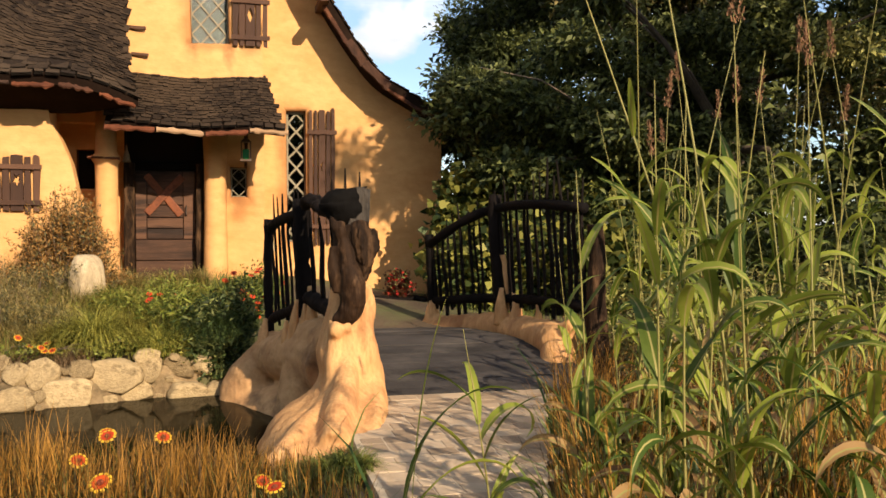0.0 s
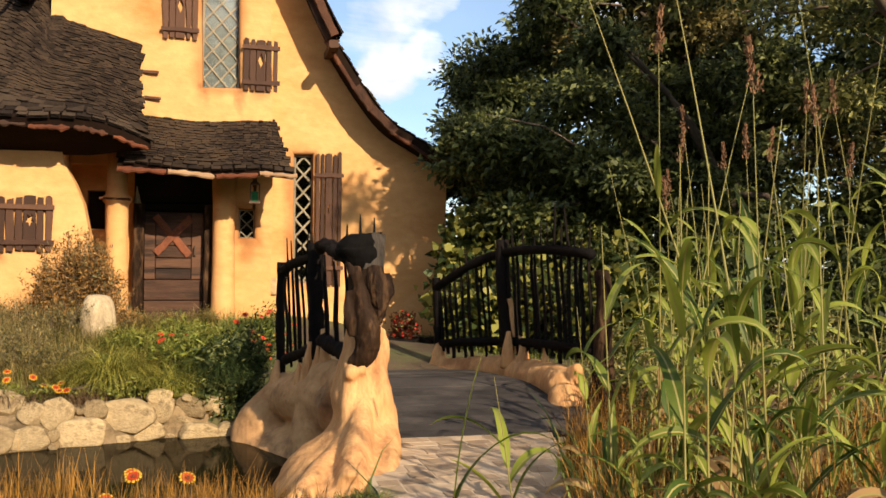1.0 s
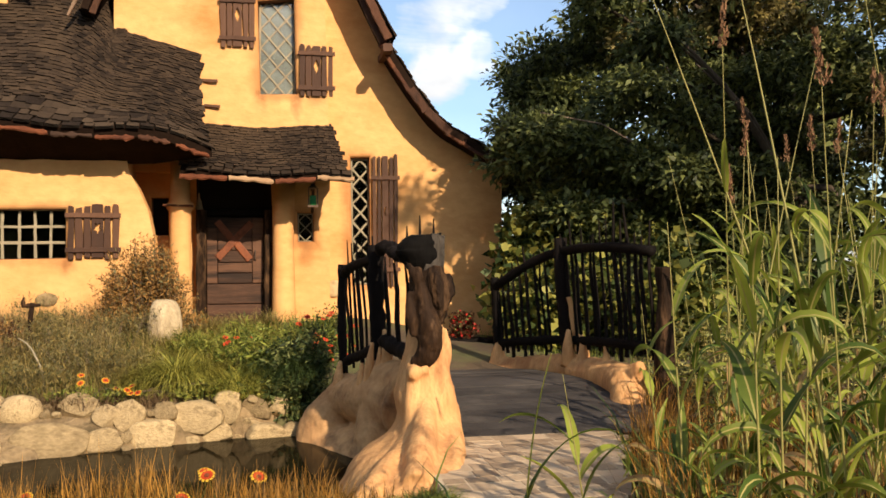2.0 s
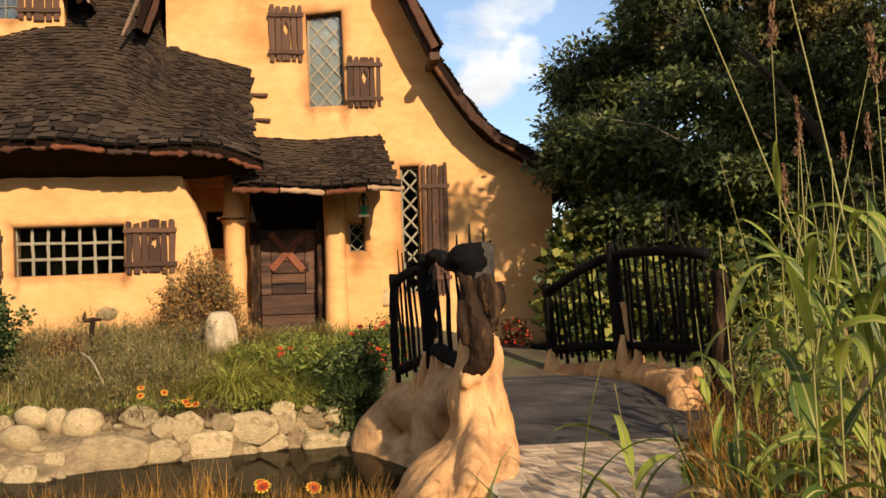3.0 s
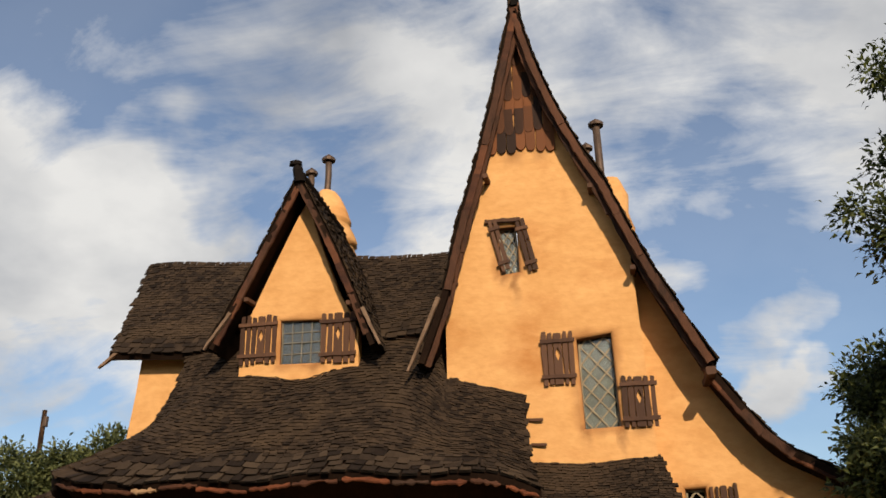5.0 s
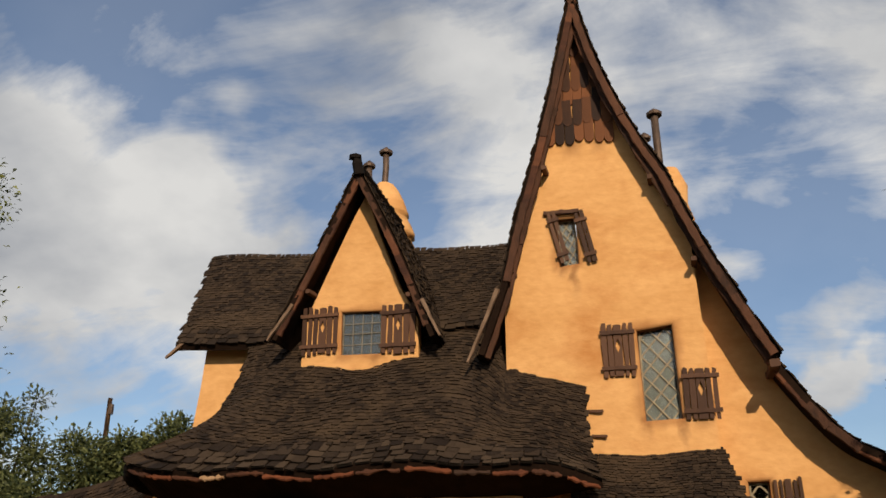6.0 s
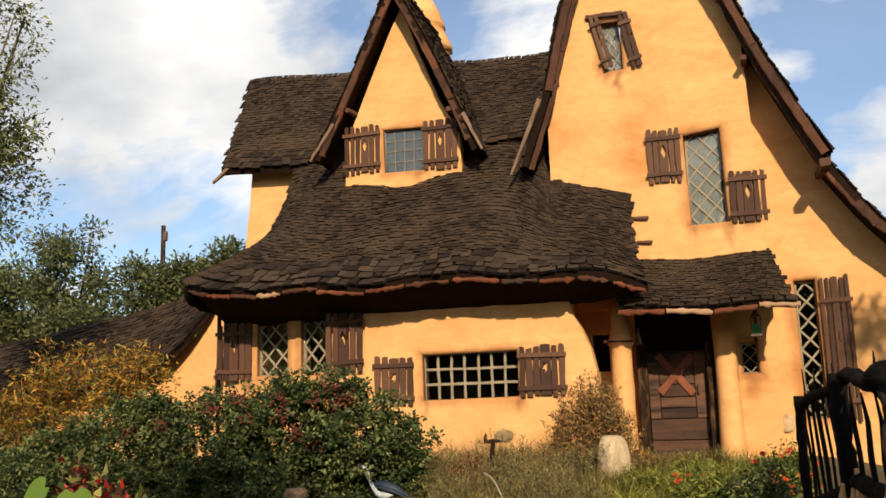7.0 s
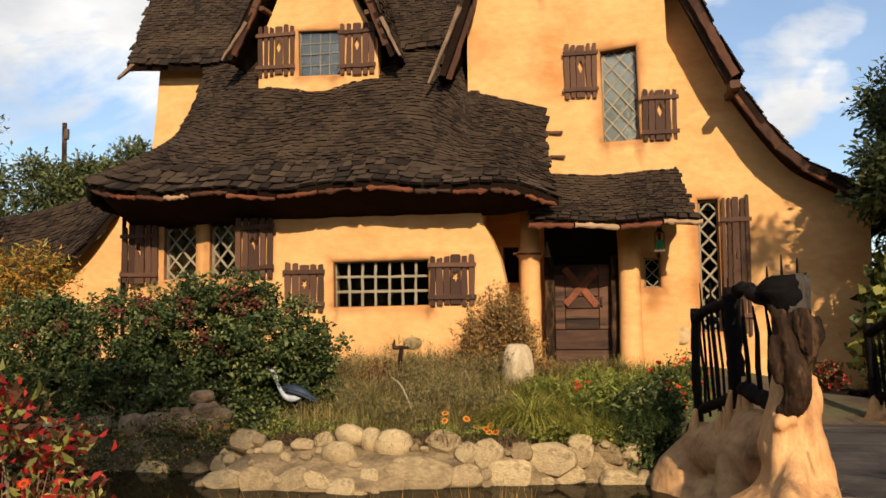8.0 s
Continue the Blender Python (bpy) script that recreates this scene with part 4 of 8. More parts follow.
def shutter(place, w, h, motif, planks=5, size=0.12, lean=0.0):
    """A board shutter: place puts its lower left corner, face towards -y."""
    r = random.Random(int(w * 1000) + int(h * 100) + planks)
    pw = w / planks
    mid = planks // 2
    boards = []
    share = [1.55 if i == mid and planks > 2 else 1.0 for i in range(planks)]
    for i in range(planks):
        x0, x1 = w * sum(share[:i]) / sum(share) + r.uniform(0.005, 0.018), w * sum(share[:i + 1]) / sum(share) - r.uniform(0.005, 0.018)
        zb, zt = -r.uniform(0, 0.05), h + r.uniform(-0.01, 0.05)
        wob = [r.uniform(-0.012, 0.012) for _ in range(4)]
        out = [(x0 + 0.01, zb), (x1 - 0.01, zb - 0.01), (x1 + wob[0], h * 0.3), (x1 + wob[1], h * 0.7), (x1 - 0.006, zt + wob[0]), ((x0 + x1) / 2, zt + 0.008 + wob[1]), (x0 + 0.008, zt - wob[0]), (x0 + wob[2], h * 0.65), (x0 + wob[3], h * 0.3)]
        hole = []
        if i == mid:
            s = min(size * 1.25, (x1 - x0) * 0.98)
            out = [(x0 - 0.004, zb), (x1 + 0.004, zb), (x1 - 0.004, zt), ((x0 + x1) / 2, zt + 0.01), (x0 + 0.004, zt)]
            hole = [[((x0 + x1) / 2 + mx * s * 0.95, h * 0.58 + mz * s * 1.5) for mx, mz in MOTIFS[motif]]]
        bm = wall_mesh(out, hole, 0.03, 0.004, place @ Matrix.Translation((0, -0.045, 0)))
        boards.append((i == mid, bm))
    sh = part("shutter", [b for m, b in boards if m][0], M_WOOD, house, "dark brown plank shutter with a cut-out")
    for m, b in boards:
        if not m:
            part("plank", b, M_WOOD, sh)
    for f, hh in ((0.13, 0.075), (0.84, 0.075)):
        bm = bmesh.new()
        rough_beam(bm, (-0.02, -0.062, h * f), (w + 0.02, -0.062, h * (f + lean)), 0.03, hh, r, 5, 0.14)
        bmesh.ops.transform(bm, matrix=place, verts=bm.verts)
        part("batten", bm, M_WOOD, sh)
    return sh


def clip(poly, x0, x1, z0, z1):
    for axis, lim, keep_low in ((0, x0, False), (0, x1, True), (1, z0, False), (1, z1, True)):
        res = []
        for a, b in zip(poly, poly[1:] + poly[:1]):
            ia, ib = (a[axis] <= lim, b[axis] <= lim) if keep_low else (a[axis] >= lim, b[axis] >= lim)
            if ia:
                res.append(a)
            if ia != ib:
                f = (lim - a[axis]) / (b[axis] - a[axis])
                res.append((a[0] + (b[0] - a[0]) * f, a[1] + (b[1] - a[1]) * f))
        poly = res
        if len(poly) < 3:
            return []
    return poly


def slab(poly, y, tilt, place):
    """A thin pane over a polygon in (x, z)."""
    cx, cz = sum(p[0] for p in poly) / len(poly), sum(p[1] for p in poly) / len(poly)
    n = len(poly)
    pts = [place @ Vector((x, y + d + (x - cx) * tilt[0] + (z - cz) * tilt[1], z)) for d in (0, 0.004) for x, z in poly]
    return pts, [tuple(range(n))[::-1], tuple(range(n, 2 * n))] + [(k, (k + 1) % n, n + (k + 1) % n, n + k) for k in range(n)]


def window(place, w, h, style, cols, rows, backing, lead=0.012, bar_mat=None, label=""):
    """A leaded or barred casement; place puts its lower left corner, face towards -y."""
    r = random.Random(int(w * 977 + h * 131))
    bar_mat = bar_mat or M_LEAD
    bm = bmesh.new()
    for a in ((0, 0.035, 0, h), (w - 0.035, w, 0, h), (0, w, 0, 0.035), (0, w, h - 0.035, h)):
        box(bm, a[0], a[1], 0.0, 0.06, a[2], a[3], place)
    win = part("window", bm, bar_mat, house, label or "old leaded window")
    x0, x1, z0, z1 = 0.03, w - 0.03, 0.03, h - 0.03
    cw, ch = (x1 - x0) / cols, (z1 - z0) / rows
    cells = []
    if style == "diamond":
        for i in range(-1, 2 * cols + 2):
            for j in range(-1, 2 * rows + 2):
                if (i + j) % 2 == 0:
                    cx, cz = x0 + i * cw / 2, z0 + j * ch / 2
                    p = clip([(cx - cw / 2, cz), (cx, cz - ch / 2), (cx + cw / 2, cz), (cx, cz + ch / 2)], x0, x1, z0, z1)
                    if p:
                        cells.append(p)
        bars = []
        for k in range(-rows * 2, cols + rows * 2 + 1):
            for s in (1, -1):
                line = [(x0 + (k + 0.5) * cw - s * 20 * cw, z0 - 20 * ch), (x0 + (k + 0.5) * cw + s * 20 * cw, z0 + 20 * ch)]
                (ax, az), (bx, bz) = line
                lo, hi = 0.0, 1.0
                for d, q, l0, l1 in ((bx - ax, ax, x0, x1), (bz - az, az, z0, z1)):
                    t0, t1 = sorted(((l0 - q) / d, (l1 - q) / d))
                    lo, hi = max(lo, t0), min(hi, t1)
                if hi - lo > 1e-3:
                    bars.append(((ax + (bx - ax) * lo, az + (bz - az) * lo), (ax + (bx - ax) * hi, az + (bz - az) * hi)))
    else:
        cells = [[(x0 + i * cw, z0 + j * ch), (x0 + (i + 1) * cw, z0 + j * ch), (x0 + (i + 1) * cw, z0 + (j + 1) * ch), (x0 + i * cw, z0 + (j + 1) * ch)] for i in range(cols) for j in range(rows)]
        bars = [((x0 + i * cw + r.uniform(-.01, .01), z0), (x0 + i * cw + r.uniform(-.01, .01), z1)) for i in range(1, cols)] + [((x0, z0 + j * ch + r.uniform(-.01, .01)), (x1, z0 + j * ch + r.uniform(-.01, .01))) for j in range(1, rows)]
    for k, ((ax, az), (bx, bz)) in enumerate(bars):
        bm = bmesh.new()
        yy = 0.022 + 0.003 * (k % 2)
        rough_beam(bm, (ax, yy, az), (bx, yy, bz), lead * 2, 0.02, r, 7, 0.24 if lead > 0.015 else 0.10, up=(0, 1, 0))
        bmesh.ops.transform(bm, matrix=place, verts=bm.verts)
        part("glazing_bar", bm, bar_mat, win)
    for p in cells:
        ob = part("pane", slab(p, 0.032, (r.uniform(-0.01, 0.01), r.uniform(-0.01, 0.01)), place), M_GLASS, win)
        ob.visible_shadow = False
    if backing:
        part("curtain", slab([(0, 0), (w, 0), (w, h), (0, h)], 0.041, (0, 0), place), backing, win, "pale drawn curtain behind the panes")
    return win


def at_wall(x, y, z, turn=0.0, lean=0.0):
    return Matrix.Translation((x, y, z)) @ Matrix.Rotation(turn, 4, "Z") @ Matrix.Rotation(lean, 4, "Y")


M_CAME = material("tan_leading", (0.19, 0.145, 0.09), (0.35, 0.28, 0.18), rough=0.7, scale=6, fine=50)
M_LATTICE = material("pale_lattice_wood", (0.16, 0.135, 0.085), (0.34, 0.285, 0.19), rough=0.8, scale=4, fine=40, bump=0.4)
window(at_wall(-0.52, 16.17, 4.72, 0, 0.01), 0.66, 1.78, "diamond", 2, 5, M_CURTAIN, 0.014, M_CAME)
window(at_wall(-1.87, 16.15, 7.80, 0, -0.05), 0.37, 1.02, "diamond", 2, 4, M_CURTAIN, 0.009, M_CAME)
window(at_wall(1.16, 16.54, 1.28), 0.36, 2.38, "diamond", 1, 7, None, 0.017, M_LATTICE, "tall narrow window with a pale diamond lattice")
window(at_wall(-6.41, 16.28, 6.34), 0.86, 0.95, "grid", 4, 4, M_CURTAIN_DIM, 0.010)
window(at_wall(-5.25, 14.94, 1.76), 1.75, 0.84, "grid", 7, 3, None, 0.021, M_LATTICE, "wide low window with crooked pale glazing bars")
window(BAY @ Matrix.Translation((0.84, 0.10, 2.34)), 0.78, 1.10, "diamond", 2, 3, None, 0.018, M_LATTICE, "dark bay window with a pale diamond lattice")
window(BAY @ Matrix.Translation((1.91, 0.10, 2.34)), 0.71, 1.10, "diamond", 2, 3, None, 0.018, M_LATTICE, "dark bay window with a pale diamond lattice")
window(at_wall(0.15, 16.12, 2.07), 0.30, 0.54, "diamond", 1, 2, None, 0.010, M_LATTICE)

# shutters
shutter(at_wall(-1.18, 15.985, 5.58, 0, 0.0), 0.60, 0.95, "diamond", 5)
shutter(at_wall(0.20, 15.985, 4.74, 0, 0.0), 0.62, 0.88, "diamond", 5)
shutter(at_wall(1.54, 16.38, 1.25, 0, 0.0), 0.50, 2.42, "moon", 5, 0.11)
shutter(at_wall(-7.24, 16.185, 6.44), 0.78, 0.92, "diamond", 6)
shutter(at_wall(-5.54, 16.185, 6.36), 0.72, 0.96, "diamond", 5)
shutter(at_wall(-6.12, 14.785, 1.74), 0.74, 0.80, "star", 5)
shutter(at_wall(-3.49, 14.785, 1.83), 0.80, 0.78, "star", 6)
shutter(BAY @ Matrix.Translation((0.0, -0.15, 2.33)) @ Matrix.Rotation(0.16, 4, "Z"), 0.78, 1.04, "bird", 5, 0.16, -0.02)
shutter(BAY @ Matrix.Translation((2.64, -0.15, 2.36)) @ Matrix.Rotation(0.16, 4, "Z"), 0.76, 1.02, "bird", 5, 0.16, 0.03)
# narrow leaning shutters of the topmost window
shutter(at_wall(-2.10, 15.96, 8.92, 0, 0) @ Matrix.Rotation(-0.22, 4, "Y") @ Matrix.Translation((0, 0, -1.08)), 0.20, 1.05, "diamond", 2, 0.05)
shutter(at_wall(-1.56, 15.96, 8.90, 0, 0) @ Matrix.Rotation(-0.20, 4, "Y") @ Matrix.Translation((0, 0, -1.10)), 0.21, 1.05, "diamond", 2, 0.05)
bm = bmesh.new()
rough_beam(bm, (-2.14, 15.95, 8.93), (-1.44, 15.95, 8.92), 0.06, 0.08, rnd, 6, 0.2)
part("window_head", bm, M_WOOD, house)

# the front door
door = part("door", boxed(-1.46, -0.44, 16.30, 16.36, 0.62, 2.54), M_DOOR, house, "old dark plank door with a reddish cross brace")
z = 0.63
for i, hgt in enumerate((0.34, 0.37, 0.19, 0.19, 0.22, 0.60)):
    if i < 2:
        bm = boxed(-1.45, -0.45, 16.255, 16.30, z + 0.008, z + hgt - 0.008)
    else:
        bm = boxed(-1.26, -0.66, 16.265, 16.30, z + 0.006, z + hgt - 0.008)
    part("plank", bm, M_DOOR, door, bevel=0.012)
    z += hgt
part("stile", boxed(-1.45, -1.27, 16.245, 16.30, 1.345, 2.53), M_DOOR, door, bevel=0.012)
part("stile", boxed(-0.65, -0.45, 16.245, 16.30, 1.345, 2.53), M_DOOR, door, bevel=0.012)
for p, q in (((-1.27, 16.25, 2.46), (-0.69, 16.25, 1.77)), ((-1.26, 16.235, 1.80), (-0.66, 16.235, 2.44))):
    bm = bmesh.new()
    rough_beam(bm, p, q, 0.125, 0.03, rnd, 5, 0.12, up=(0, 1, 0))
    part("brace", bm, M_DOOR_X, door, "reddish brown diagonal brace")
bm = bmesh.new()
tube(bm, [(-0.60, 16.24, 1.75), (-0.60, 16.19, 1.78), (-0.60, 16.19, 1.90), (-0.60, 16.24, 1.93)], [0.014] * 4, 6)
part("handle", bm, M_METALPIPE, door, "iron pull handle")
for x in (-1.55, -0.36):
    bm = bmesh.new()
    rough_beam(bm, (x, 16.14, 0.5), (x + 0.02, 16.14, 2.66), 0.17, 0.16, rnd, 8, 0.07, up=(0, 1, 0))
    part("door_post", bm, M_BROWNBARK, house, "weathered dark door post")
part("door_head", boxed(-1.62, -0.28, 16.2, 16.4, 2.56, 2.68), M_BLACKWOOD, house, bevel=0.02)
# near-black sheet and strip: the doorway's shade put into the colour
part("porch_back", boxed(-1.64, -0.26, 16.42, 16.5, 0.55, 3.4), M_ROOM_SHADE, house)
part("jamb", boxed(-1.66, -1.60, 16.33, 16.45, 0.5, 3.4), M_ROOM_SHADE, house)
part("doorstep", boxed(-1.75, -0.15, 15.7, 16.4, 0.4, 0.61), M_STONE, house, "worn stone step", bevel=0.03)
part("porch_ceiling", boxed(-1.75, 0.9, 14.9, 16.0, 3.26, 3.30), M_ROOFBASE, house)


def lathe(bm, x, y, prof, n=20, wob=0.0, rnd=None, lean=(0, 0)):
    z0 = prof[0][1]
    tube(bm, [(x + lean[0] * (z - z0), y + lean[1] * (z - z0), z) for r, z in prof], [r for r, z in prof], n, rnd, wob)


# swollen plaster pillars at both sides of the door
bm = bmesh.new()
lathe(bm, -1.84, 15.60, [(0.22, 0.3), (0.20, 0.9), (0.185, 1.6), (0.18, 2.3), (0.185, 2.6), (0.23, 2.66), (0.235, 2.72), (0.17, 2.78), (0.16, 3.6)], 20)
part("pillar", bm, M_PLASTER, house, smooth=True)
bm = bmesh.new()
lathe(bm, -0.10, 15.93, [(0.24, 0.2), (0.21, 0.8), (0.19, 1.8), (0.19, 2.6), (0.22, 3.3)], 18)
part("pillar", bm, M_PLASTER, house, smooth=True)
bm = bmesh.new()
rough_beam(bm, (-2.1, 15.45, 2.70), (-1.62, 15.45, 2.68), 0.16, 0.04, rnd, 5, 0.3)
part("ledge", bm, M_BARK_TRIM, house)
# near-black sheet added behind the small opening as its shade
part("recess_back", boxed(-2.6, -1.9, 16.54, 16.6, 2.1, 3.0), M_ROOM_SHADE, house)

# chimneys
bm = bmesh.new()
lathe(bm, -6.28, 20.0, [(0.56, 8.6), (0.54, 9.2), (0.66, 9.22), (0.68, 9.30), (0.62, 9.5), (0.54, 9.88), (0.64, 9.90), (0.66, 9.98), (0.58, 10.2), (0.50, 10.50), (0.59, 10.52), (0.60, 10.62), (0.54, 10.85), (0.46, 11.08), (0.53, 11.12), (0.52, 11.2), (0.44, 11.5), (0.33, 11.78), (0.22, 11.95), (0.05, 12.03)], 24, 0.035, rnd, (-0.13, 0))
for v in bm.verts:
    v.co.z -= (v.co.x + 6.52) * 0.28 * min(1, max(0, (v.co.z - 8.8) / 0.6))
chim = part("chimney", bm, M_PLASTER, house, "bulging ochre plaster chimney", smooth=True)


def flue(x, y, z0, z1, r, parent, cap=0.11, bend=0.0):
    bm = bmesh.new()
    tube(bm, [(x, y, z0), (x + bend * 0.6, y, (z0 * 2 + z1) / 3), (x + bend, y, (z0 + 2 * z1) / 3), (x + bend * 0.8, y, z1)], [r] * 4, 10)
    p = part("flue", bm, M_METALPIPE, parent, "rusty iron flue pipe", smooth=True)
    bm = bmesh.new()
    tube(bm, [(x + bend * 0.8, y, z1 - 0.02), (x + bend * 0.8, y, z1 + 0.05), (x + bend * 0.8, y, z1 + 0.20)], [cap * 1.6, cap * 1.7, 0.01], 10)
    part("cowl", bm, M_METALPIPE, p, smooth=False)


flue(-6.78, 20.0, 11.7, 12.95, 0.085, chim, 0.11, 0.05)
flue(-7.20, 20.0, 11.3, 12.60, 0.085, chim, 0.10, 0.0)
bm = bmesh.new()
lathe(bm, 0.52, 20.4, [(0.45, 7.5), (0.42, 9.6), (0.50, 10.4), (0.40, 10.8), (0.42, 11.3), (0.25, 11.75), (0.05, 11.85)], 18, 0.04, rnd)
chim = part("chimney", bm, M_PLASTER, house, "bulging ochre plaster chimney", smooth=True)
flue(0.28, 20.0, 9.5, 13.15, 0.10, chim, 0.12, 0.04)
flue(0.02, 20.0, 9.5, 12.50, 0.08, chim, 0.10, 0.0)

# lantern, bell, wall stones, downpipe, stubs
lantern = thing("wall_lantern", "small iron lantern with green glass beside the door", "lantern", (0.40, 15.3, 2.75))
part("floor_plate", boxed(0.31, 0.49, 15.21, 15.39, 2.66, 2.69), M_METALPIPE, lantern)
part("top_plate", boxed(0.33, 0.47, 15.23, 15.37, 2.98, 3.01), M_METALPIPE, lantern)
for a in (0.32, 0.47):
    for b in (15.22, 15.37):
        part("corner_bar", boxed(a, a + 0.015, b, b + 0.015, 2.68, 2.99), M_METALPIPE, lantern)
bm = bmesh.new()
tube(bm, [(0.40, 15.3, 3.0), (0.40, 15.3, 3.06), (0.40, 15.3, 3.2)], [0.08, 0.02, 0.01], 6)
part("hood", bm, M_METALPIPE, lantern)
part("green_glass", boxed(0.345, 0.455, 15.245, 15.355, 2.70, 2.86), material("green_glass", (0.005, 0.10, 0.02), (0.01, 0.22, 0.05), rough=0.15, spec=0.6), lantern, "bright green glass pane")
bm = bmesh.new()
rough_beam(bm, (0.42, 16.0, 3.02), (0.40, 15.0, 3.10), 0.06, 0.06, rnd, 5, 0.15)
rough_beam(bm, (0.42, 16.0, 2.62), (0.41, 15.3, 3.05), 0.05, 0.05, rnd, 5, 0.15)
part("bracket", bm, M_BROWNBARK, house)
bell = bmesh.new()
lathe(bell, -1.56, 15.98, [(0.075, 2.66), (0.06, 2.70), (0.045, 2.80), (0.02, 2.86), (0.012, 2.95)], 12)
lone("door_bell", bell, M_LATTICE, "small pale bell on the door post", "bell", smooth=True)
for x, y, z, rr in ((0.82, 16.37, 1.22, 0.15), (-3.80, 14.78, 1.15, 0.15)):
    bm = bmesh.new()
    lump(bm, (x, y, z), rr, rnd, (0.9 if x > 0 else 1.1, 0.3, 1.1 if x > 0 else 0.75), 3, 0.06)
    part("wall_stone", bm, M_STONE, house, "pale round stone set in plaster", smooth=True)
bm = bmesh.new()
tube(bm, [(-9.66, 15.48, 0.3), (-9.68, 15.47, 2.0), (-9.66, 15.46, 4.0)], [0.04, 0.04, 0.04], 8, rnd, 0.05)
part("downpipe", bm, M_BLACKWOOD, house, smooth=True)
for x, z in ((-1.40, 4.95), (-1.36, 4.50)):
    bm = bmesh.new()
    rough_beam(bm, (x - 0.1, 15.97, z), (x + 0.17, 15.93, z - 0.02), 0.04, 0.045, rnd, 3, 0.2)
    part("timber_stub", bm, M_WOOD, house)


# ---- footbridge ----
def ease(a, b, v):
    f = min(max((v - a) / (b - a), 0), 1)
    return f * f * (3 - 2 * f)


def deck_z(y):
    return 0.015 + 0.24 * math.sin(math.pi * min(max((y - 8.08) / 5.2, 0), 1)) ** 1.0


def strip_mesh(left, right, top, y0, y1, n, depth):
    pts, faces = [], []
    for j in range(n + 1):
        y = y0 + (y1 - y0) * j / n
        for d in (0, depth):
            pts += [(left(y), y, top(y) - d), (right(y), y, top(y) - d)]
    for j in range(n):
        a = 4 * j
        faces += [(a, a + 1, a + 5, a + 4), (a + 2, a + 6, a + 7, a + 3), (a, a + 4, a + 6, a + 2), (a + 1, a + 3, a + 7, a + 5)]
    faces += [(0, 2, 3, 1), (4 * n, 4 * n + 1, 4 * n + 3, 4 * n + 2)]
    return pts, faces


bridge = thing("footbridge", "dark footbridge with charred picket rails and sculpted trunk posts", "bridge", (2.2, 10.0, 0.0))
deck_l = lambda y: 1.20 - 0.34 * min(y - 8.08, 2.1)
deck_r = lambda y: 3.78 - 0.16 * (y - 8.08)
part("deck_bed", strip_mesh(deck_l, deck_r, lambda y: deck_z(y) - 0.03, 8.08, 11.9, 24, 0.28), M_BLACKWOOD, bridge)
rnd = random.Random(21)
y = 8.08
while y < 11.85:
    w = rnd.uniform(0.17, 0.24)
    y1 = min(y + w, 11.9)
    dz = rnd.uniform(-0.004, 0.006)
    part("deck_plank", strip_mesh(lambda v: deck_l(v) + 0.01, lambda v: deck_r(v) - 0.01, lambda v: deck_z(v) + dz, y + 0.004, y1 - 0.004, 1, 0.05), M_DECK, bridge)
    y = y1
lone("path", strip_mesh(lambda y: 1.0 + 0.15 * math.sin(y), lambda y: 3.25 + 0.05 * (y - 11.9), lambda y: deck_z(11.9) * ease(16, 11.9, y) + 0.012, 11.9, 16.2, 12, 0.15), M_PATH, "pale sandy garden path beyond the bridge", "path", "structure")


def gnarled(rings, rnd, n=22, rough=0.10, freq=2.2, flutes=0.0):
    """A body from rings of (x, y, z, rx, ry), uneven like cast bark."""
    bm = bmesh.new()
    fine = []
    line = [Vector((x, y, z)) for x, y, z, a, b in rings]
    rad = [Vector((a, b, 0)) for x, y, z, a, b in rings]
    steps = (len(rings) - 1) * 8
    off = Vector((rnd.uniform(-9, 9), rnd.uniform(-9, 9), 0))
    for i in range(steps + 1):
        c, r = poly_at(line, i / steps), poly_at(rad, i / steps)
        ring = []
        for k in range(n):
            t = 2 * math.pi * k / n
            d = Vector((math.cos(t), math.sin(t), 0))
            w = c + Vector((d.x * r.x, d.y * r.y, 0)) + off
            q = 1 + rough * 1.7 * noise.noise(w * freq * 1.7) + rough * 1.0 * noise.noise(w * freq * 4.2) + rough * 0.4 * noise.noise(w * freq * 9) + flutes * math.sin(t * 5 + 2.0 * noise.noise((c.z * 1.5, 0.0, 3)))
            ring.append(bm.verts.new(c + Vector((d.x * r.x, d.y * r.y, 0)) * q))
        fine.append(ring)
    for r, s in zip(fine, fine[1:]):
        for k in range(n):
            bm.faces.new((r[k], r[(k + 1) % n], s[(k + 1) % n], s[k]))
    bm.faces.new(fine[0][::-1])
    bm.faces.new(fine[-1])
    return bm


def sculpt(name, bm, mat, parent, label="", voxel=0.022, soft=5, rough=0.02, grain=0.12):
    """Overlapping closed forms melted into one hand-shaped skin."""
    ob = part(name, bm, mat, parent, label, smooth=True)
    mel = ob.modifiers.new("melt", "REMESH")
    mel.mode, mel.voxel_size, mel.use_smooth_shade = "VOXEL", voxel, True
    sm = ob.modifiers.new("soften", "SMOOTH")
    sm.factor, sm.iterations = 0.5, soft
    if rough:
        tx = bpy.data.textures.new(name + "_skin", "CLOUDS")
        tx.noise_scale, tx.noise_depth = grain, 3
        dis = ob.modifiers.new("uneven", "DISPLACE")
        dis.texture, dis.strength, dis.mid_level, dis.texture_coords = tx, rough, 0.5, "LOCAL"
    return ob


def swell(bm, pts, radii, n=14, sides=16):
    """A tube of changing thickness along a bent line, closed at both ends."""
    tube(bm, by_length(pts, n), [poly_at([(v, 0, 0) for v in radii], k / n).x for k in range(n + 1)], sides)


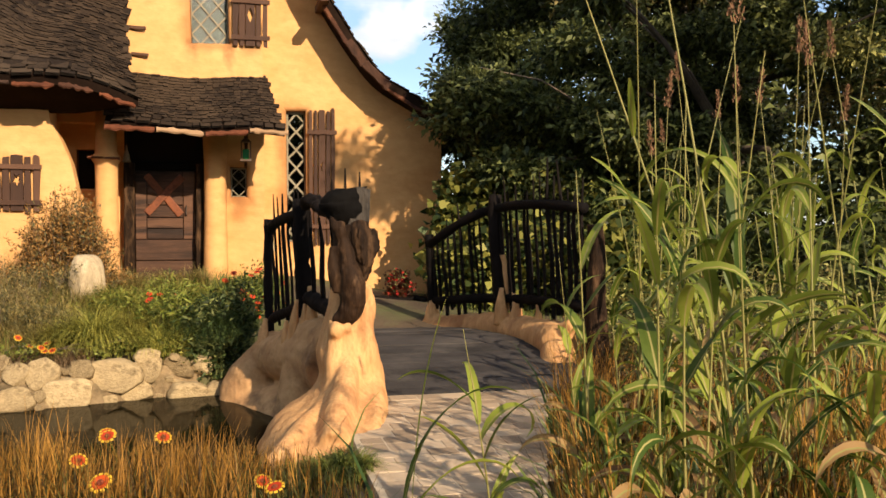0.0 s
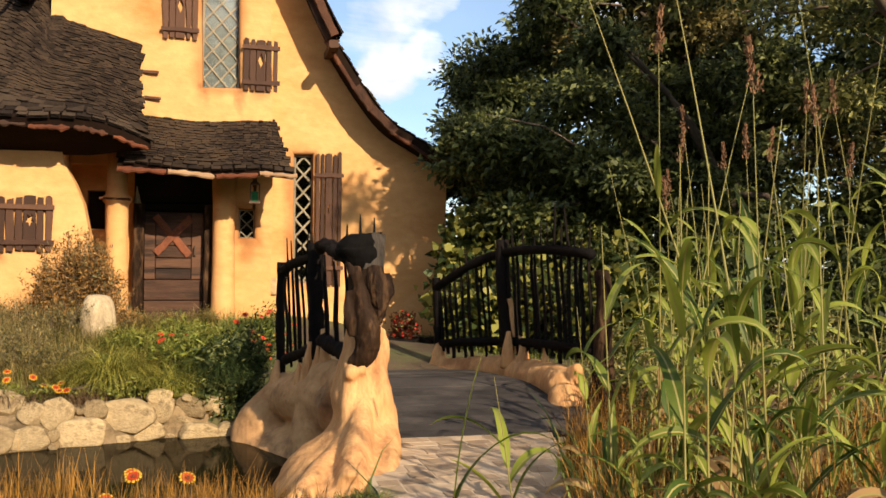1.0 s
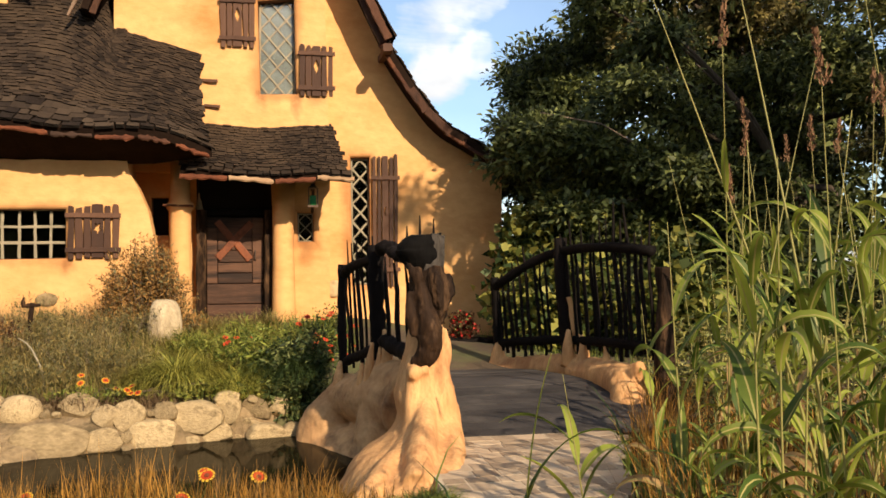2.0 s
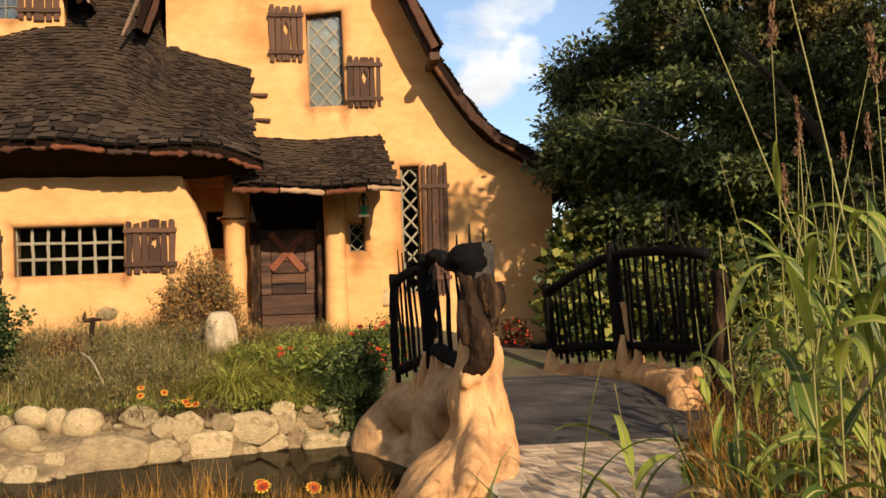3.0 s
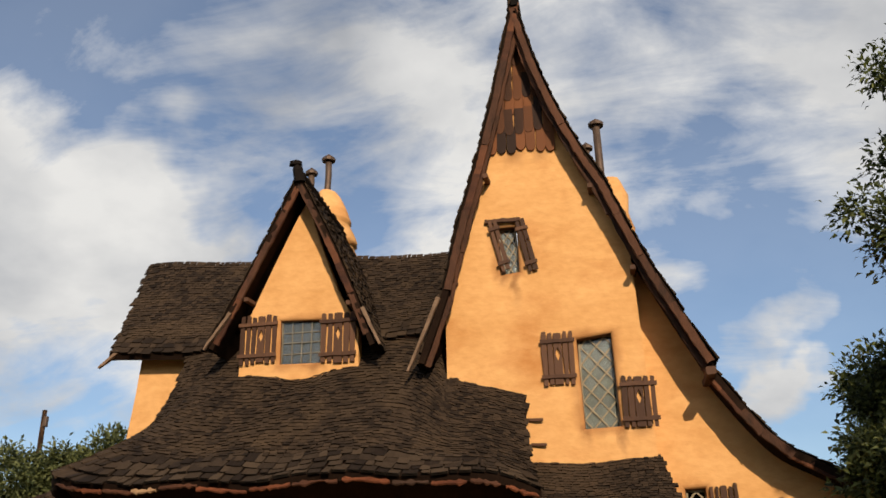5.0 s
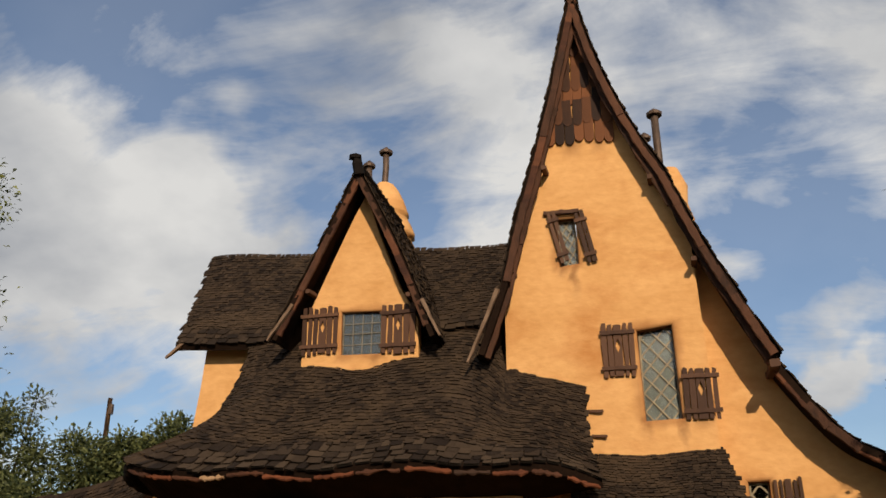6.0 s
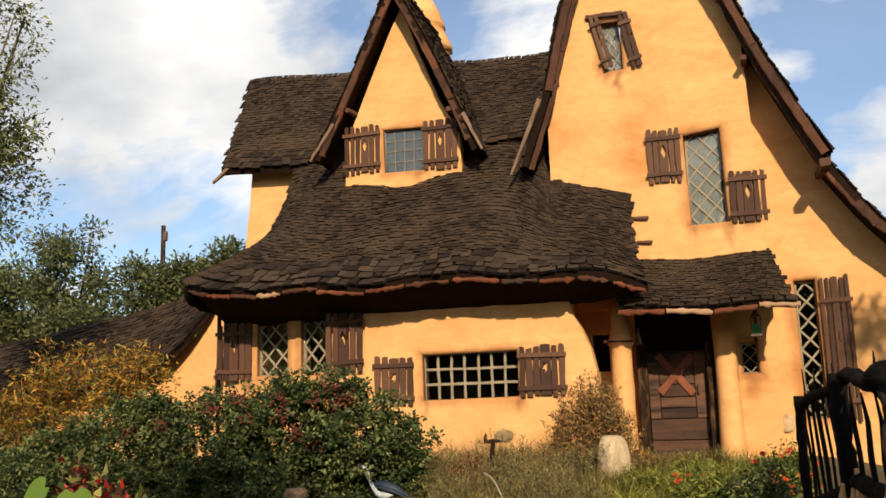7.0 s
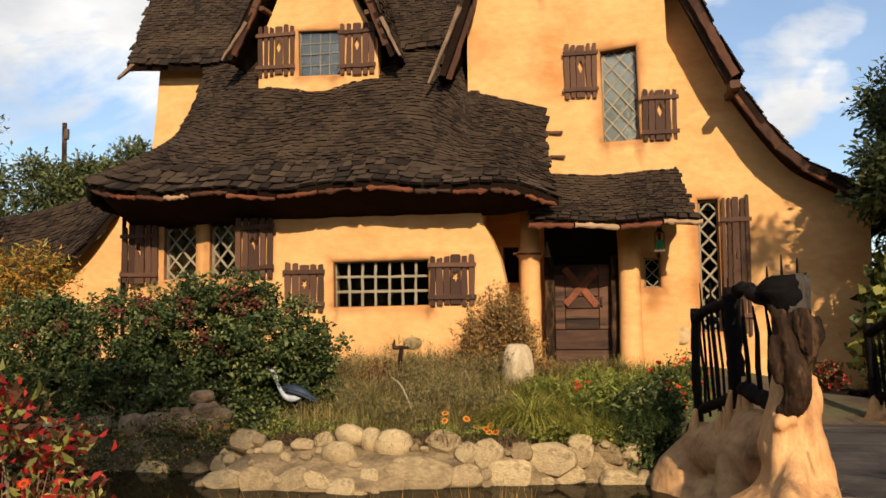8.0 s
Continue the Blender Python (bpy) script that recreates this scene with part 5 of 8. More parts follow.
bm = gnarled([(0.84, 7.45, -0.95, 0.80, 1.20), (0.86, 7.45, -0.25, 0.58, 1.05), (0.92, 7.48, -0.03, 0.46, 0.93), (1.05, 7.80, 0.07, 0.36, 0.64), (1.13, 8.10, 0.22, 0.28, 0.42), (1.125, 8.2, 0.45, 0.275, 0.32), (1.14, 8.24, 0.66, 0.235, 0.26),
              (1.19, 8.28, 1.0, 0.19, 0.2), (1.20, 8.3, 1.35, 0.16, 0.16), (1.20, 8.3, 1.58, 0.14, 0.14)], rnd, 48, 0.03, 1.6, 0.0)
for pts, radii in (([(1.00, 8.02, 0.74), (0.99, 7.92, 0.36), (0.90, 7.6, 0.06), (0.56, 6.9, -0.08), (0.34, 6.5, -0.16)], (0.07, 0.10, 0.12, 0.12, 0.08)),
                   ([(1.30, 8.08, 0.85), (1.32, 8.0, 0.5), (1.36, 7.92, 0.18), (1.30, 7.5, 0.0), (1.16, 6.85, -0.08)], (0.06, 0.11, 0.13, 0.14, 0.11)),
                   ([(1.12, 7.99, 0.62), (1.08, 7.84, 0.32), (0.96, 7.3, 0.09), (0.80, 6.6, -0.06)], (0.06, 0.11, 0.15, 0.12)),
                   ([(1.36, 8.15, 1.05), (1.385, 8.1, 0.86), (1.36, 8.06, 0.66)], (0.025, 0.045, 0.04)),
                   ([(1.00, 7.95, 0.60), (0.99, 7.90, 0.66), (1.02, 7.90, 0.72)], (0.05, 0.06, 0.05)),
                   ([(1.09, 7.94, 0.62), (1.10, 7.90, 0.68), (1.07, 7.90, 0.72)], (0.03, 0.04, 0.03))):
    swell(bm, pts, radii)
curl = bmesh.new()
swell(curl, [(-9.45, 14.30, 4.00), (-9.72, 14.50, 4.05), (-9.86, 14.80, 3.92), (-9.76, 15.2, 3.74), (-9.66, 15.5, 3.66)], (0.05, 0.12, 0.16, 0.13, 0.07))
sculpt("eave_corner", curl, M_SHINGLE_END, house, "dark drooping corner of the eave", 0.03, 2, 0.08, 0.12)
def lean_out(bm):
    """Stand the trunk a little before the rail's end and trim its deck side."""
    for v in bm.verts:
        f = ease(-0.1, 0.4, v.co.z)
        v.co = (v.co.x - 0.037 * f - 0.055 * ease(1.12, 1.35, v.co.x), v.co.y - 0.25 * f, 1.65 + (v.co.z - 1.65) * (1 - 0.031 * f))


lean_out(bm)
trunk = sculpt("trunk_post", bm, M_TRUNKCAST, bridge, "sculpted tan trunk with a flaring root foot", 0.024, 4, 0.03, 0.16)


def limb(name, pts, radii, mat, parent, label="", rough=0.16):
    """A knotted limb: a tube whose skin swells and sinks."""
    bm = bmesh.new()
    m = 26
    tube(bm, by_length(pts, m), [poly_at([(v, 0, 0) for v in radii], k / m).x for k in range(m + 1)], 22)
    off = Vector((rnd.uniform(-9, 9), rnd.uniform(-9, 9), 0))
    mid = [Vector(p) for p in by_length(pts, m)]
    for v in bm.verts:
        c = min(mid, key=lambda q: (q - v.co).length)
        v.co += (v.co - c) * (rough * 4.0 * noise.noise(v.co * 4 + off) + rough * 2.6 * noise.noise(v.co * 10 - off) + rough * 0.4 * noise.noise(v.co * 30 + off))
    return part(name, bm, mat, parent, label, smooth=True)


bm = bmesh.new()
swell(bm, [(1.24, 8.20, 1.60), (1.26, 8.16, 1.46), (1.285, 8.14, 1.30), (1.28, 8.15, 1.15), (1.27, 8.17, 1.02), (1.28, 8.16, 0.94)], (0.135, 0.145, 0.135, 0.115, 0.07, 0.02), 16, 20)
swell(bm, [(1.12, 8.22, 1.58), (1.12, 8.2, 1.35), (1.13, 8.2, 1.05)], (0.12, 0.12, 0.10))
swell(bm, [(1.40, 8.10, 1.56), (1.41, 8.07, 1.40), (1.36, 8.05, 1.22)], (0.035, 0.045, 0.02))
swell(bm, [(1.25, 8.05, 1.58), (1.27, 8.02, 1.42), (1.30, 8.02, 1.26), (1.30, 8.04, 1.12)], (0.03, 0.035, 0.035, 0.015))
lean_out(bm)
sculpt("bark_column", bm, M_BROWNBARK, trunk, "dark furrowed bark beside the burl", 0.016, 3, 0.035, 0.05)
bm = bmesh.new()
swell(bm, [(0.96, 8.04, 1.66), (1.00, 8.01, 1.58), (1.06, 7.99, 1.46), (1.10, 7.97, 1.30), (1.14, 7.95, 1.12), (1.17, 7.95, 0.97), (1.13, 7.95, 0.83), (1.04, 7.97, 0.75), (0.97, 7.99, 0.75)], (0.03, 0.045, 0.058, 0.078, 0.112, 0.135, 0.13, 0.10, 0.05), 22, 20)
swell(bm, [(1.06, 8.0, 1.63), (1.04, 7.99, 1.55), (1.07, 7.98, 1.46)], (0.035, 0.05, 0.03))
swell(bm, [(0.99, 8.02, 1.40), (0.98, 8.0, 1.20), (1.02, 7.98, 0.98)], (0.04, 0.055, 0.05))
swell(bm, [(1.20, 7.92, 1.20), (1.24, 7.90, 1.02), (1.20, 7.88, 0.88)], (0.03, 0.06, 0.04))
lean_out(bm)
sculpt("burl", bm, M_BURL, trunk, "drooping brown burl", 0.016, 5, 0.03, 0.08)
M_CHAR = material("charred_log", (0.002, 0.0018, 0.0016), (0.007, 0.006, 0.005), spec=0.08, rough=0.85, scale=3, fine=26, bump=0.9, bump_dist=0.02, stretch=(1, 1, 0.3))
bm = gnarled([(1.17, 8.22, 1.54, 0.13, 0.12), (1.13, 8.20, 1.63, 0.16, 0.14), (1.095, 8.18, 1.74, 0.20, 0.15), (1.10, 8.18, 1.84, 0.205, 0.15), (1.145, 8.19, 1.93, 0.17, 0.13)], rnd, 36, 0.10, 2.6, 0.02)
for v in bm.verts:
    if v.co.z > 1.80:
        v.co.z += (v.co.x - 1.14) * 0.10 + 0.030 * noise.noise((v.co.x * 14, v.co.y * 14, 2))
log = part("cap_log", bm, M_CHAR, trunk, "charred black log stump on the post", smooth=True)
for x, w, z0, z1 in ((1.165, 0.07, 1.60, 1.90), (1.23, 0.075, 1.59, 1.945), (1.295, 0.06, 1.61, 1.93)):
    bm = bmesh.new()
    rough_beam(bm, (x - 0.005, 8.07 + abs(x - 1.2) * 0.4, z0), (x, 8.08 + abs(x - 1.2) * 0.4, z1), w, 0.06, rnd, 7, 0.12, up=(0, 1, 0))
    part("split_face", bm, M_SPLIT, log, "weathered grey split wood")
limb("twisted_branch", [(0.80, 9.0, 1.80), (0.85, 8.85, 1.84), (0.90, 8.6, 1.80), (0.95, 8.3, 1.73), (0.99, 8.15, 1.67), (1.06, 8.14, 1.65)], (0.05, 0.075, 0.06, 0.065, 0.055, 0.03), M_BLACKWOOD, trunk, "charred twisted branch", 0.2)
for dx, dy, h in ((0.02, 0.0, 0.16), (0.16, 0.02, 0.13), (-0.1, 0.05, 0.06)):
    bm = bmesh.new()
    tube(bm, [(1.11 + dx, 8.35 + dy, 1.85), (1.11 + dx, 8.35 + dy, 1.97 + h)], [0.018, 0.006], 6)
    part("spike", bm, M_BLACKWOOD, trunk)


def rail(pts, r, name="rail"):
    bm = bmesh.new()
    line = by_length(pts, 14)
    tube(bm, line, [r * (1 + 0.2 * noise.noise((i * 0.9, r, 2))) for i in range(15)], 9, rnd, 0.12)
    return part(name, bm, M_BLACKWOOD, bridge, smooth=True)


def pickets(top, bottom, count, over, under, r=(0.016, 0.030), fan=0.0):
    lt, lb = by_length(top, 40), by_length(bottom, 40)
    for i in range(count):
        f = (i + 0.5) / count + rnd.uniform(-0.012, 0.012)
        a, b = line_point(lb, f), line_point(lt, f)
        d = (b - a).normalized()
        p, q = a - d * rnd.uniform(*under), b + d * rnd.uniform(*over) * (1 + fan * (f - 0.5))
        j = Vector((rnd.uniform(-0.03, 0.03), rnd.uniform(-0.03, 0.03), 0))
        rr = rnd.uniform(*r)
        bm = bmesh.new()
        tube(bm, [p, p.lerp(q, 0.35) + j * 0.6, p.lerp(q, 0.7) - j * 0.4, q + j], [rr, rr * 1.05, rr * 0.9, rr * 0.35], 6, rnd, 0.12)
        part("picket", bm, M_BLACKWOOD, bridge)


# near-side rail, left of the deck
L_TOP = [(0.53, 10.12, 1.55), (0.58, 9.85, 1.62), (0.68, 9.5, 1.68), (0.79, 9.18, 1.72)]
L_BOT = [(0.55, 10.02, 0.56), (0.62, 9.8, 0.62), (0.72, 9.5, 0.70), (0.82, 9.2, 0.79)]
rail(L_TOP, 0.055)
rail(L_BOT, 0.055)
pickets(L_TOP, L_BOT, 7, (0.10, 0.34), (0.02, 0.16), (0.014, 0.024))
pickets([(0.82, 9.1, 1.70), (1.06, 8.4, 1.64)], [(0.86, 9.05, 0.84), (1.08, 8.4, 0.76)], 3, (0.0, 0.05), (0.02, 0.05), (0.022, 0.030))
rail([(0.52, 10.14, 0.40), (0.50, 10.15, 1.0), (0.51, 10.14, 1.66)], 0.05, "end_post")
rail([(0.84, 9.22, 0.55), (0.81, 9.22, 1.0), (0.79, 9.2, 1.5), (0.80, 9.2, 1.86)], 0.085, "rail_post")
rail([(0.86, 9.05, 0.86), (0.97, 8.75, 0.80), (1.06, 8.4, 0.76)], 0.085, "rail_block")
# sculpted root-like footing
bm = gnarled([(0.36, 9.98, -0.95, 0.44, 0.44), (0.35, 9.96, -0.35, 0.40, 0.42), (0.38, 9.94, -0.02, 0.33, 0.36), (0.47, 9.90, 0.22, 0.22, 0.29), (0.56, 9.84, 0.42, 0.10, 0.18)], rnd, 36, 0.05, 1.4, 0.0)
for pts, radii in (([(0.40, 9.80, -0.55), (0.62, 9.45, -0.50), (0.86, 9.0, -0.48), (1.06, 8.55, -0.45)], (0.42, 0.44, 0.46, 0.42)),
                   ([(0.46, 9.86, 0.14), (0.64, 9.50, 0.20), (0.84, 9.12, 0.24), (1.02, 8.75, 0.24), (1.08, 8.5, 0.22)], (0.22, 0.25, 0.30, 0.32, 0.32)),
                   ([(0.64, 9.52, 0.36), (0.80, 9.2, 0.46), (0.98, 8.85, 0.46), (1.08, 8.5, 0.42)], (0.12, 0.19, 0.22, 0.24)),
                   ([(0.82, 8.98, -0.6), (0.84, 8.98, -0.1), (0.86, 9.0, 0.3)], (0.38, 0.33, 0.26))):
    swell(bm, pts, radii)
foot = sculpt("footing", bm, M_FOOTING, bridge, "sculpted tan root footing with finger-like ends", 0.022, 9, 0.03, 0.14)
for pts, radii in (([(0.70, 9.06, 0.36), (0.70, 9.04, 0.60), (0.735, 9.08, 0.84)], (0.07, 0.05, 0.018)),
                   ([(0.78, 9.0, 0.36), (0.795, 8.98, 0.60), (0.81, 9.02, 0.80)], (0.07, 0.05, 0.018)),
                   ([(0.86, 8.96, 0.40), (0.875, 8.96, 0.72), (0.87, 9.04, 0.97)], (0.085, 0.06, 0.035)),
                   ([(0.63, 9.14, 0.30), (0.62, 9.12, 0.46), (0.635, 9.16, 0.62)], (0.06, 0.045, 0.018)),
                   ([(0.42, 9.70, 0.22), (0.43, 9.76, 0.40), (0.46, 9.90, 0.56)], (0.08, 0.055, 0.025))):
    bm = bmesh.new()
    swell(bm, pts, radii, 10, 12)
    part("root_finger", bm, M_TRUNKCAST, foot, smooth=True)

# far-side rail, right of the deck
R_TOP = [(2.80, 12.0, 1.32), (3.08, 11.4, 1.62), (3.38, 10.85, 1.80), (3.62, 9.9, 1.84), (3.85, 9.05, 1.78)]
R_BOT = [(2.86, 12.0, 0.54), (3.12, 11.4, 0.61), (3.42, 10.85, 0.66), (3.68, 9.9, 0.70), (3.88, 9.05, 0.70)]
rail(R_TOP, 0.06)
rail(R_BOT, 0.058)
pickets(R_TOP, R_BOT, 25, (0.10, 0.42), (0.05, 0.22), (0.018, 0.030), 1.2)
rail([(3.46, 10.8, 0.25), (3.43, 10.8, 0.9), (3.38, 10.83, 1.5), (3.39, 10.85, 1.98)], 0.085, "rail_post")
rail([(2.84, 12.02, 0.25), (2.82, 12.02, 0.9), (2.79, 12.02, 1.46)], 0.06, "end_post")
bm = bmesh.new()
rough_beam(bm, (3.53, 10.66, 0.52), (3.44, 10.68, 1.22), 0.07, 0.06, rnd, 6, 0.2)
part("split_stake", bm, M_TRUNKCAST, bridge, "pale split stake against the post")
bm = bmesh.new()
swell(bm, [(2.82, 12.1, 0.12), (3.28, 11.25, 0.24), (3.52, 10.6, 0.28), (3.67, 9.9, 0.26), (3.66, 9.35, 0.26), (3.54, 9.05, 0.10), (3.52, 9.0, -0.6)], (0.20, 0.19, 0.21, 0.21, 0.23, 0.20, 0.24), 24, 18)
swell(bm, [(3.68, 9.35, 0.26), (3.72, 9.25, 0.42), (3.76, 9.15, 0.50)], (0.16, 0.12, 0.07))
swell(bm, [(2.84, 12.0, 0.2), (2.83, 12.0, 0.42), (2.84, 12.02, 0.60)], (0.13, 0.09, 0.05))
kerb = sculpt("kerb", bm, M_TRUNKCAST, bridge, "low sculpted tan kerb along the deck", 0.026, 3, 0.04, 0.2)
for pts, radii in (([(3.40, 10.60, 0.36), (3.38, 10.58, 0.58), (3.41, 10.64, 0.80)], (0.11, 0.07, 0.03)), ([(3.52, 10.45, 0.38), (3.54, 10.44, 0.56), (3.52, 10.5, 0.76)], (0.10, 0.06, 0.025)), ([(3.64, 10.0, 0.40), (3.66, 9.98, 0.54), (3.65, 10.0, 0.66)], (0.06, 0.04, 0.02))):
    bm = bmesh.new()
    swell(bm, pts, radii, 10, 12)
    part("root_finger", bm, M_TRUNKCAST, kerb, smooth=True)
part("trunk_post", gnarled([(3.98, 9.0, -0.9, 0.3, 0.3), (3.98, 9.0, 0.2, 0.15, 0.15), (3.96, 9.0, 0.8, 0.10, 0.10), (3.98, 9.0, 1.3, 0.09, 0.09), (3.95, 9.0, 1.60, 0.08, 0.08)], rnd, 30, 0.10, 2.2, 0.05), M_BROWNBARK, bridge, "weathered grey-brown log post", smooth=True)

# ---- paving of the near bank ----
path_r = lambda y: max(min(1.82 + 0.37 * (y - 4.88), 2.98), 1.0 - 0.3 * (2.6 - y))
path_l = lambda y: 1.02 - 0.12 * ease(8.1, 5.0, y) - 0.40 * max(0.0, 4.2 - y)
paving = thing("pavement", "worn tan stone paving in the near bank", "pavement", (2.0, 6.0, 0.0), "", "structure")
part("bed", strip_mesh(lambda y: path_l(y) - 0.02, lambda y: path_r(y) + 0.03, lambda y: 0.0095, -1.2, 8.078, 12, 0.12), M_JOINT, paving)


def paver_mesh():
    b, c = 0.03, 0.06
    pts = [(-.5, -.5, -1), (.5, -.5, -1), (.5, .5, -1), (-.5, .5, -1), (-.5, -.5 + b, 0.6), (-.5 + c, -.5, 0.6), (.5 - b, -.5, 0.6), (.5, -.5 + c, 0.6), (.5, .5 - b, 0.6), (.5 - c, .5, 0.6), (-.5 + b, .5, 0.6), (-.5, .5 - c, 0.6)]
    pts += [(x * 0.94, y * 0.94, 1.0) for x, y, z in pts[4:12]]
    faces = [(3, 2, 1, 0), (0, 1, 6, 5), (1, 2, 8, 7), (2, 3, 10, 9), (3, 0, 4, 11), (0, 5, 4), (1, 7, 6), (2, 9, 8), (3, 11, 10)]
    faces += [(4 + k, 4 + (k + 1) % 8, 12 + (k + 1) % 8, 12 + k) for k in range(8)] + [tuple(range(12, 20))]
    return mesh_of("paver", (pts, faces), M_PAVER)


PAVER = paver_mesh()
y = 8.07
while y > -1.0:
    d = rnd.uniform(0.16, 0.24)
    x = path_l(y) + rnd.uniform(0, 0.03)
    while x < path_r(y) - 0.1:
        w = rnd.uniform(0.16, 0.30)
        ob = part("paver", PAVER, None, paving)
        ob.matrix_basis = Matrix.Translation((x + w / 2, y - d / 2, 0.0 + rnd.uniform(-0.003, 0.004))) @ Matrix.Rotation(rnd.uniform(-0.03, 0.03), 4, "Z") @ Matrix.Rotation(rnd.uniform(-0.004, 0.004), 4, "X") @ Matrix.Diagonal((w - 0.009, d - 0.009, 0.013, 1))
        x += w
    y -= d

# ---- retaining wall of the moat ----
wall_line = by_length([(-5.2, 10.45, 0), (-4.7, 10.25, 0), (-3.7, 10.15, 0), (-2.6, 10.22, 0), (-1.5, 10.12, 0), (-0.6, 10.25, 0), (-0.1, 10.5, 0)], 40)


def batter(x, z):
    """How far the wall's foot steps forward into the water."""
    return -(1.1 * ease(-0.7, -2.5, x) + 1.3 * ease(-1.8, -3.4, x)) * max(0.0, 0.12 - z)


stone_wall = thing("stone_wall", "low dry-looking retaining wall of pale rounded fieldstones above the water", "wall", (-2.8, 10.2, -0.4), "", "structure")
pts, faces = [], []
for i, p in enumerate(wall_line):
    top = 0.08 + 0.10 * noise.noise((p.x * 1.5, 0, 4)) - 0.5 * ease(5, 0, i)
    for dy, z in ((-0.14, -0.95), (-0.08, -0.2), (-0.03, top - 0.04), (0.18, top), (0.45, top), (0.5, -0.9)):
        pts.append((p.x, p.y + dy + (batter(p.x, max(z, -0.5)) if dy < 0.1 else 0) + 0.05 * noise.noise((p.x * 2, z * 2, 0)), z))
for i in range(40):
    for k in range(5):
        a = i * 6 + k
        faces.append((a, a + 6, a + 7, a + 1))
part("mortar_core", (pts, faces), M_MORTAR, stone_wall, smooth=True)
STONES = []
for k in range(12):
    bm = bmesh.new()
    vs = lump(bm, (0, 0, 0), 1.0, rnd, (1, 1, 1), 3, 0.10, 1.1)
    cuts = [(Vector((rnd.uniform(-0.18, 0.18), -1, rnd.uniform(-0.18, 0.18))).normalized(), 0.50)]
    for q in range(7):
        t = 2 * math.pi * (q + rnd.uniform(-0.3, 0.3)) / 7
        cuts.append((Vector((math.cos(t), rnd.uniform(-0.25, 0.1), math.sin(t))).normalized(), rnd.uniform(0.66, 0.88)))
    for cut, lim in cuts:
        for v in vs:
            over = v.co.dot(cut) - lim
            if over > 0:
                v.co -= cut * over * 0.90
    STONES.append(mesh_of("stone", bm, M_STONE, True))
ROUND = []
for k in range(3):
    bm = bmesh.new()
    lump(bm, (0, 0, 0), 1.0, rnd, (1, 1, 1), 3, 0.10, 0.9)
    ROUND.append(mesh_of("stone", bm, M_STONE, True))


def lay_stone(x, y, z, w, h, d, parent, turn=0.3, shapes=STONES):
    ob = part("stone", rnd.choice(shapes), None, parent)
    ob.matrix_basis = Matrix.Translation((x, y + batter(x, z), z)) @ Euler((rnd.uniform(-0.12, 0.12) - 0.7 * ease(-0.7, -2.5, x), rnd.uniform(-turn, turn), rnd.uniform(-0.15, 0.15))).to_matrix().to_4x4() @ Matrix.Diagonal((w / 2, d / 2, h / 2, 1))
    if parent.type == "EMPTY":
        ob.matrix_parent_inverse = Matrix.Translation(-parent.location)
    return ob


def wall_face(x):
    return line_point(wall_line, min(max((x + 5.2) / 5.1, 0), 1)).y


# large stones first, then smaller ones fill the face between them
laid = [(-2.56, -0.17, 0.84, 0.46), (-1.15, -0.02, 0.62, 0.40), (-0.92, -0.19, 0.42, 0.30), (-1.83, 0.02, 0.36, 0.36), (-2.07, 0.02, 0.28, 0.26), (-1.55, -0.16, 0.50, 0.34), (-1.45, 0.06, 0.28, 0.24), (-2.05, -0.20, 0.40, 0.28), (-0.80, 0.02, 0.30, 0.34), (-0.80, 0.16, 0.26, 0.18),
        (-4.40, 0.04, 0.30, 0.20), (-4.05, 0.08, 0.30, 0.16), (-4.75, -0.24, 0.50, 0.26)]
for x, z, w, h in laid:
    lay_stone(x, wall_face(x) - 0.06, z, w * 1.22, h * 1.22, 0.28, stone_wall, 0.15)
for x, z, w, h, d in ((-3.49, 0.20, 0.36, 0.26, 0.34), (-3.53, 0.0, 0.42, 0.30, 0.40), (-3.25, 0.14, 0.28, 0.30, 0.30), (-2.97, 0.10, 0.44, 0.38, 0.40)):
    lay_stone(x, wall_face(x) - 0.06, z, w, h, d, stone_wall, 0.2, ROUND)
    laid.append((x, z, w, h))
for k in range(3000):
    x, z = rnd.uniform(-5.05, -0.30), rnd.uniform(-0.34, 0.14)
    w = (0.36, 0.27, 0.19, 0.13, 0.09)[k // 600] * rnd.uniform(0.85, 1.15)
    h = w * rnd.uniform(0.6, 0.95)
    if x < -2.95 and z < 0.02 and k % 2:
        continue
    if all(abs(x - a) > (w + c) * 0.42 or abs(z - b) > (h + e) * 0.42 for a, b, c, e in laid):
        laid.append((x, z, w, h))
        lay_stone(x, wall_face(x) - 0.05, z, w * 1.45, h * 1.45, 0.20, stone_wall, 0.5)
for x, y, z, w, h in ((-0.35, 10.15, -0.26, 0.55, 0.32), (-0.02, 10.2, -0.30, 0.5, 0.32), (0.22, 10.25, -0.32, 0.4, 0.28)):
    lay_stone(x, y, z, w, h, 0.34, stone_wall, 0.2)
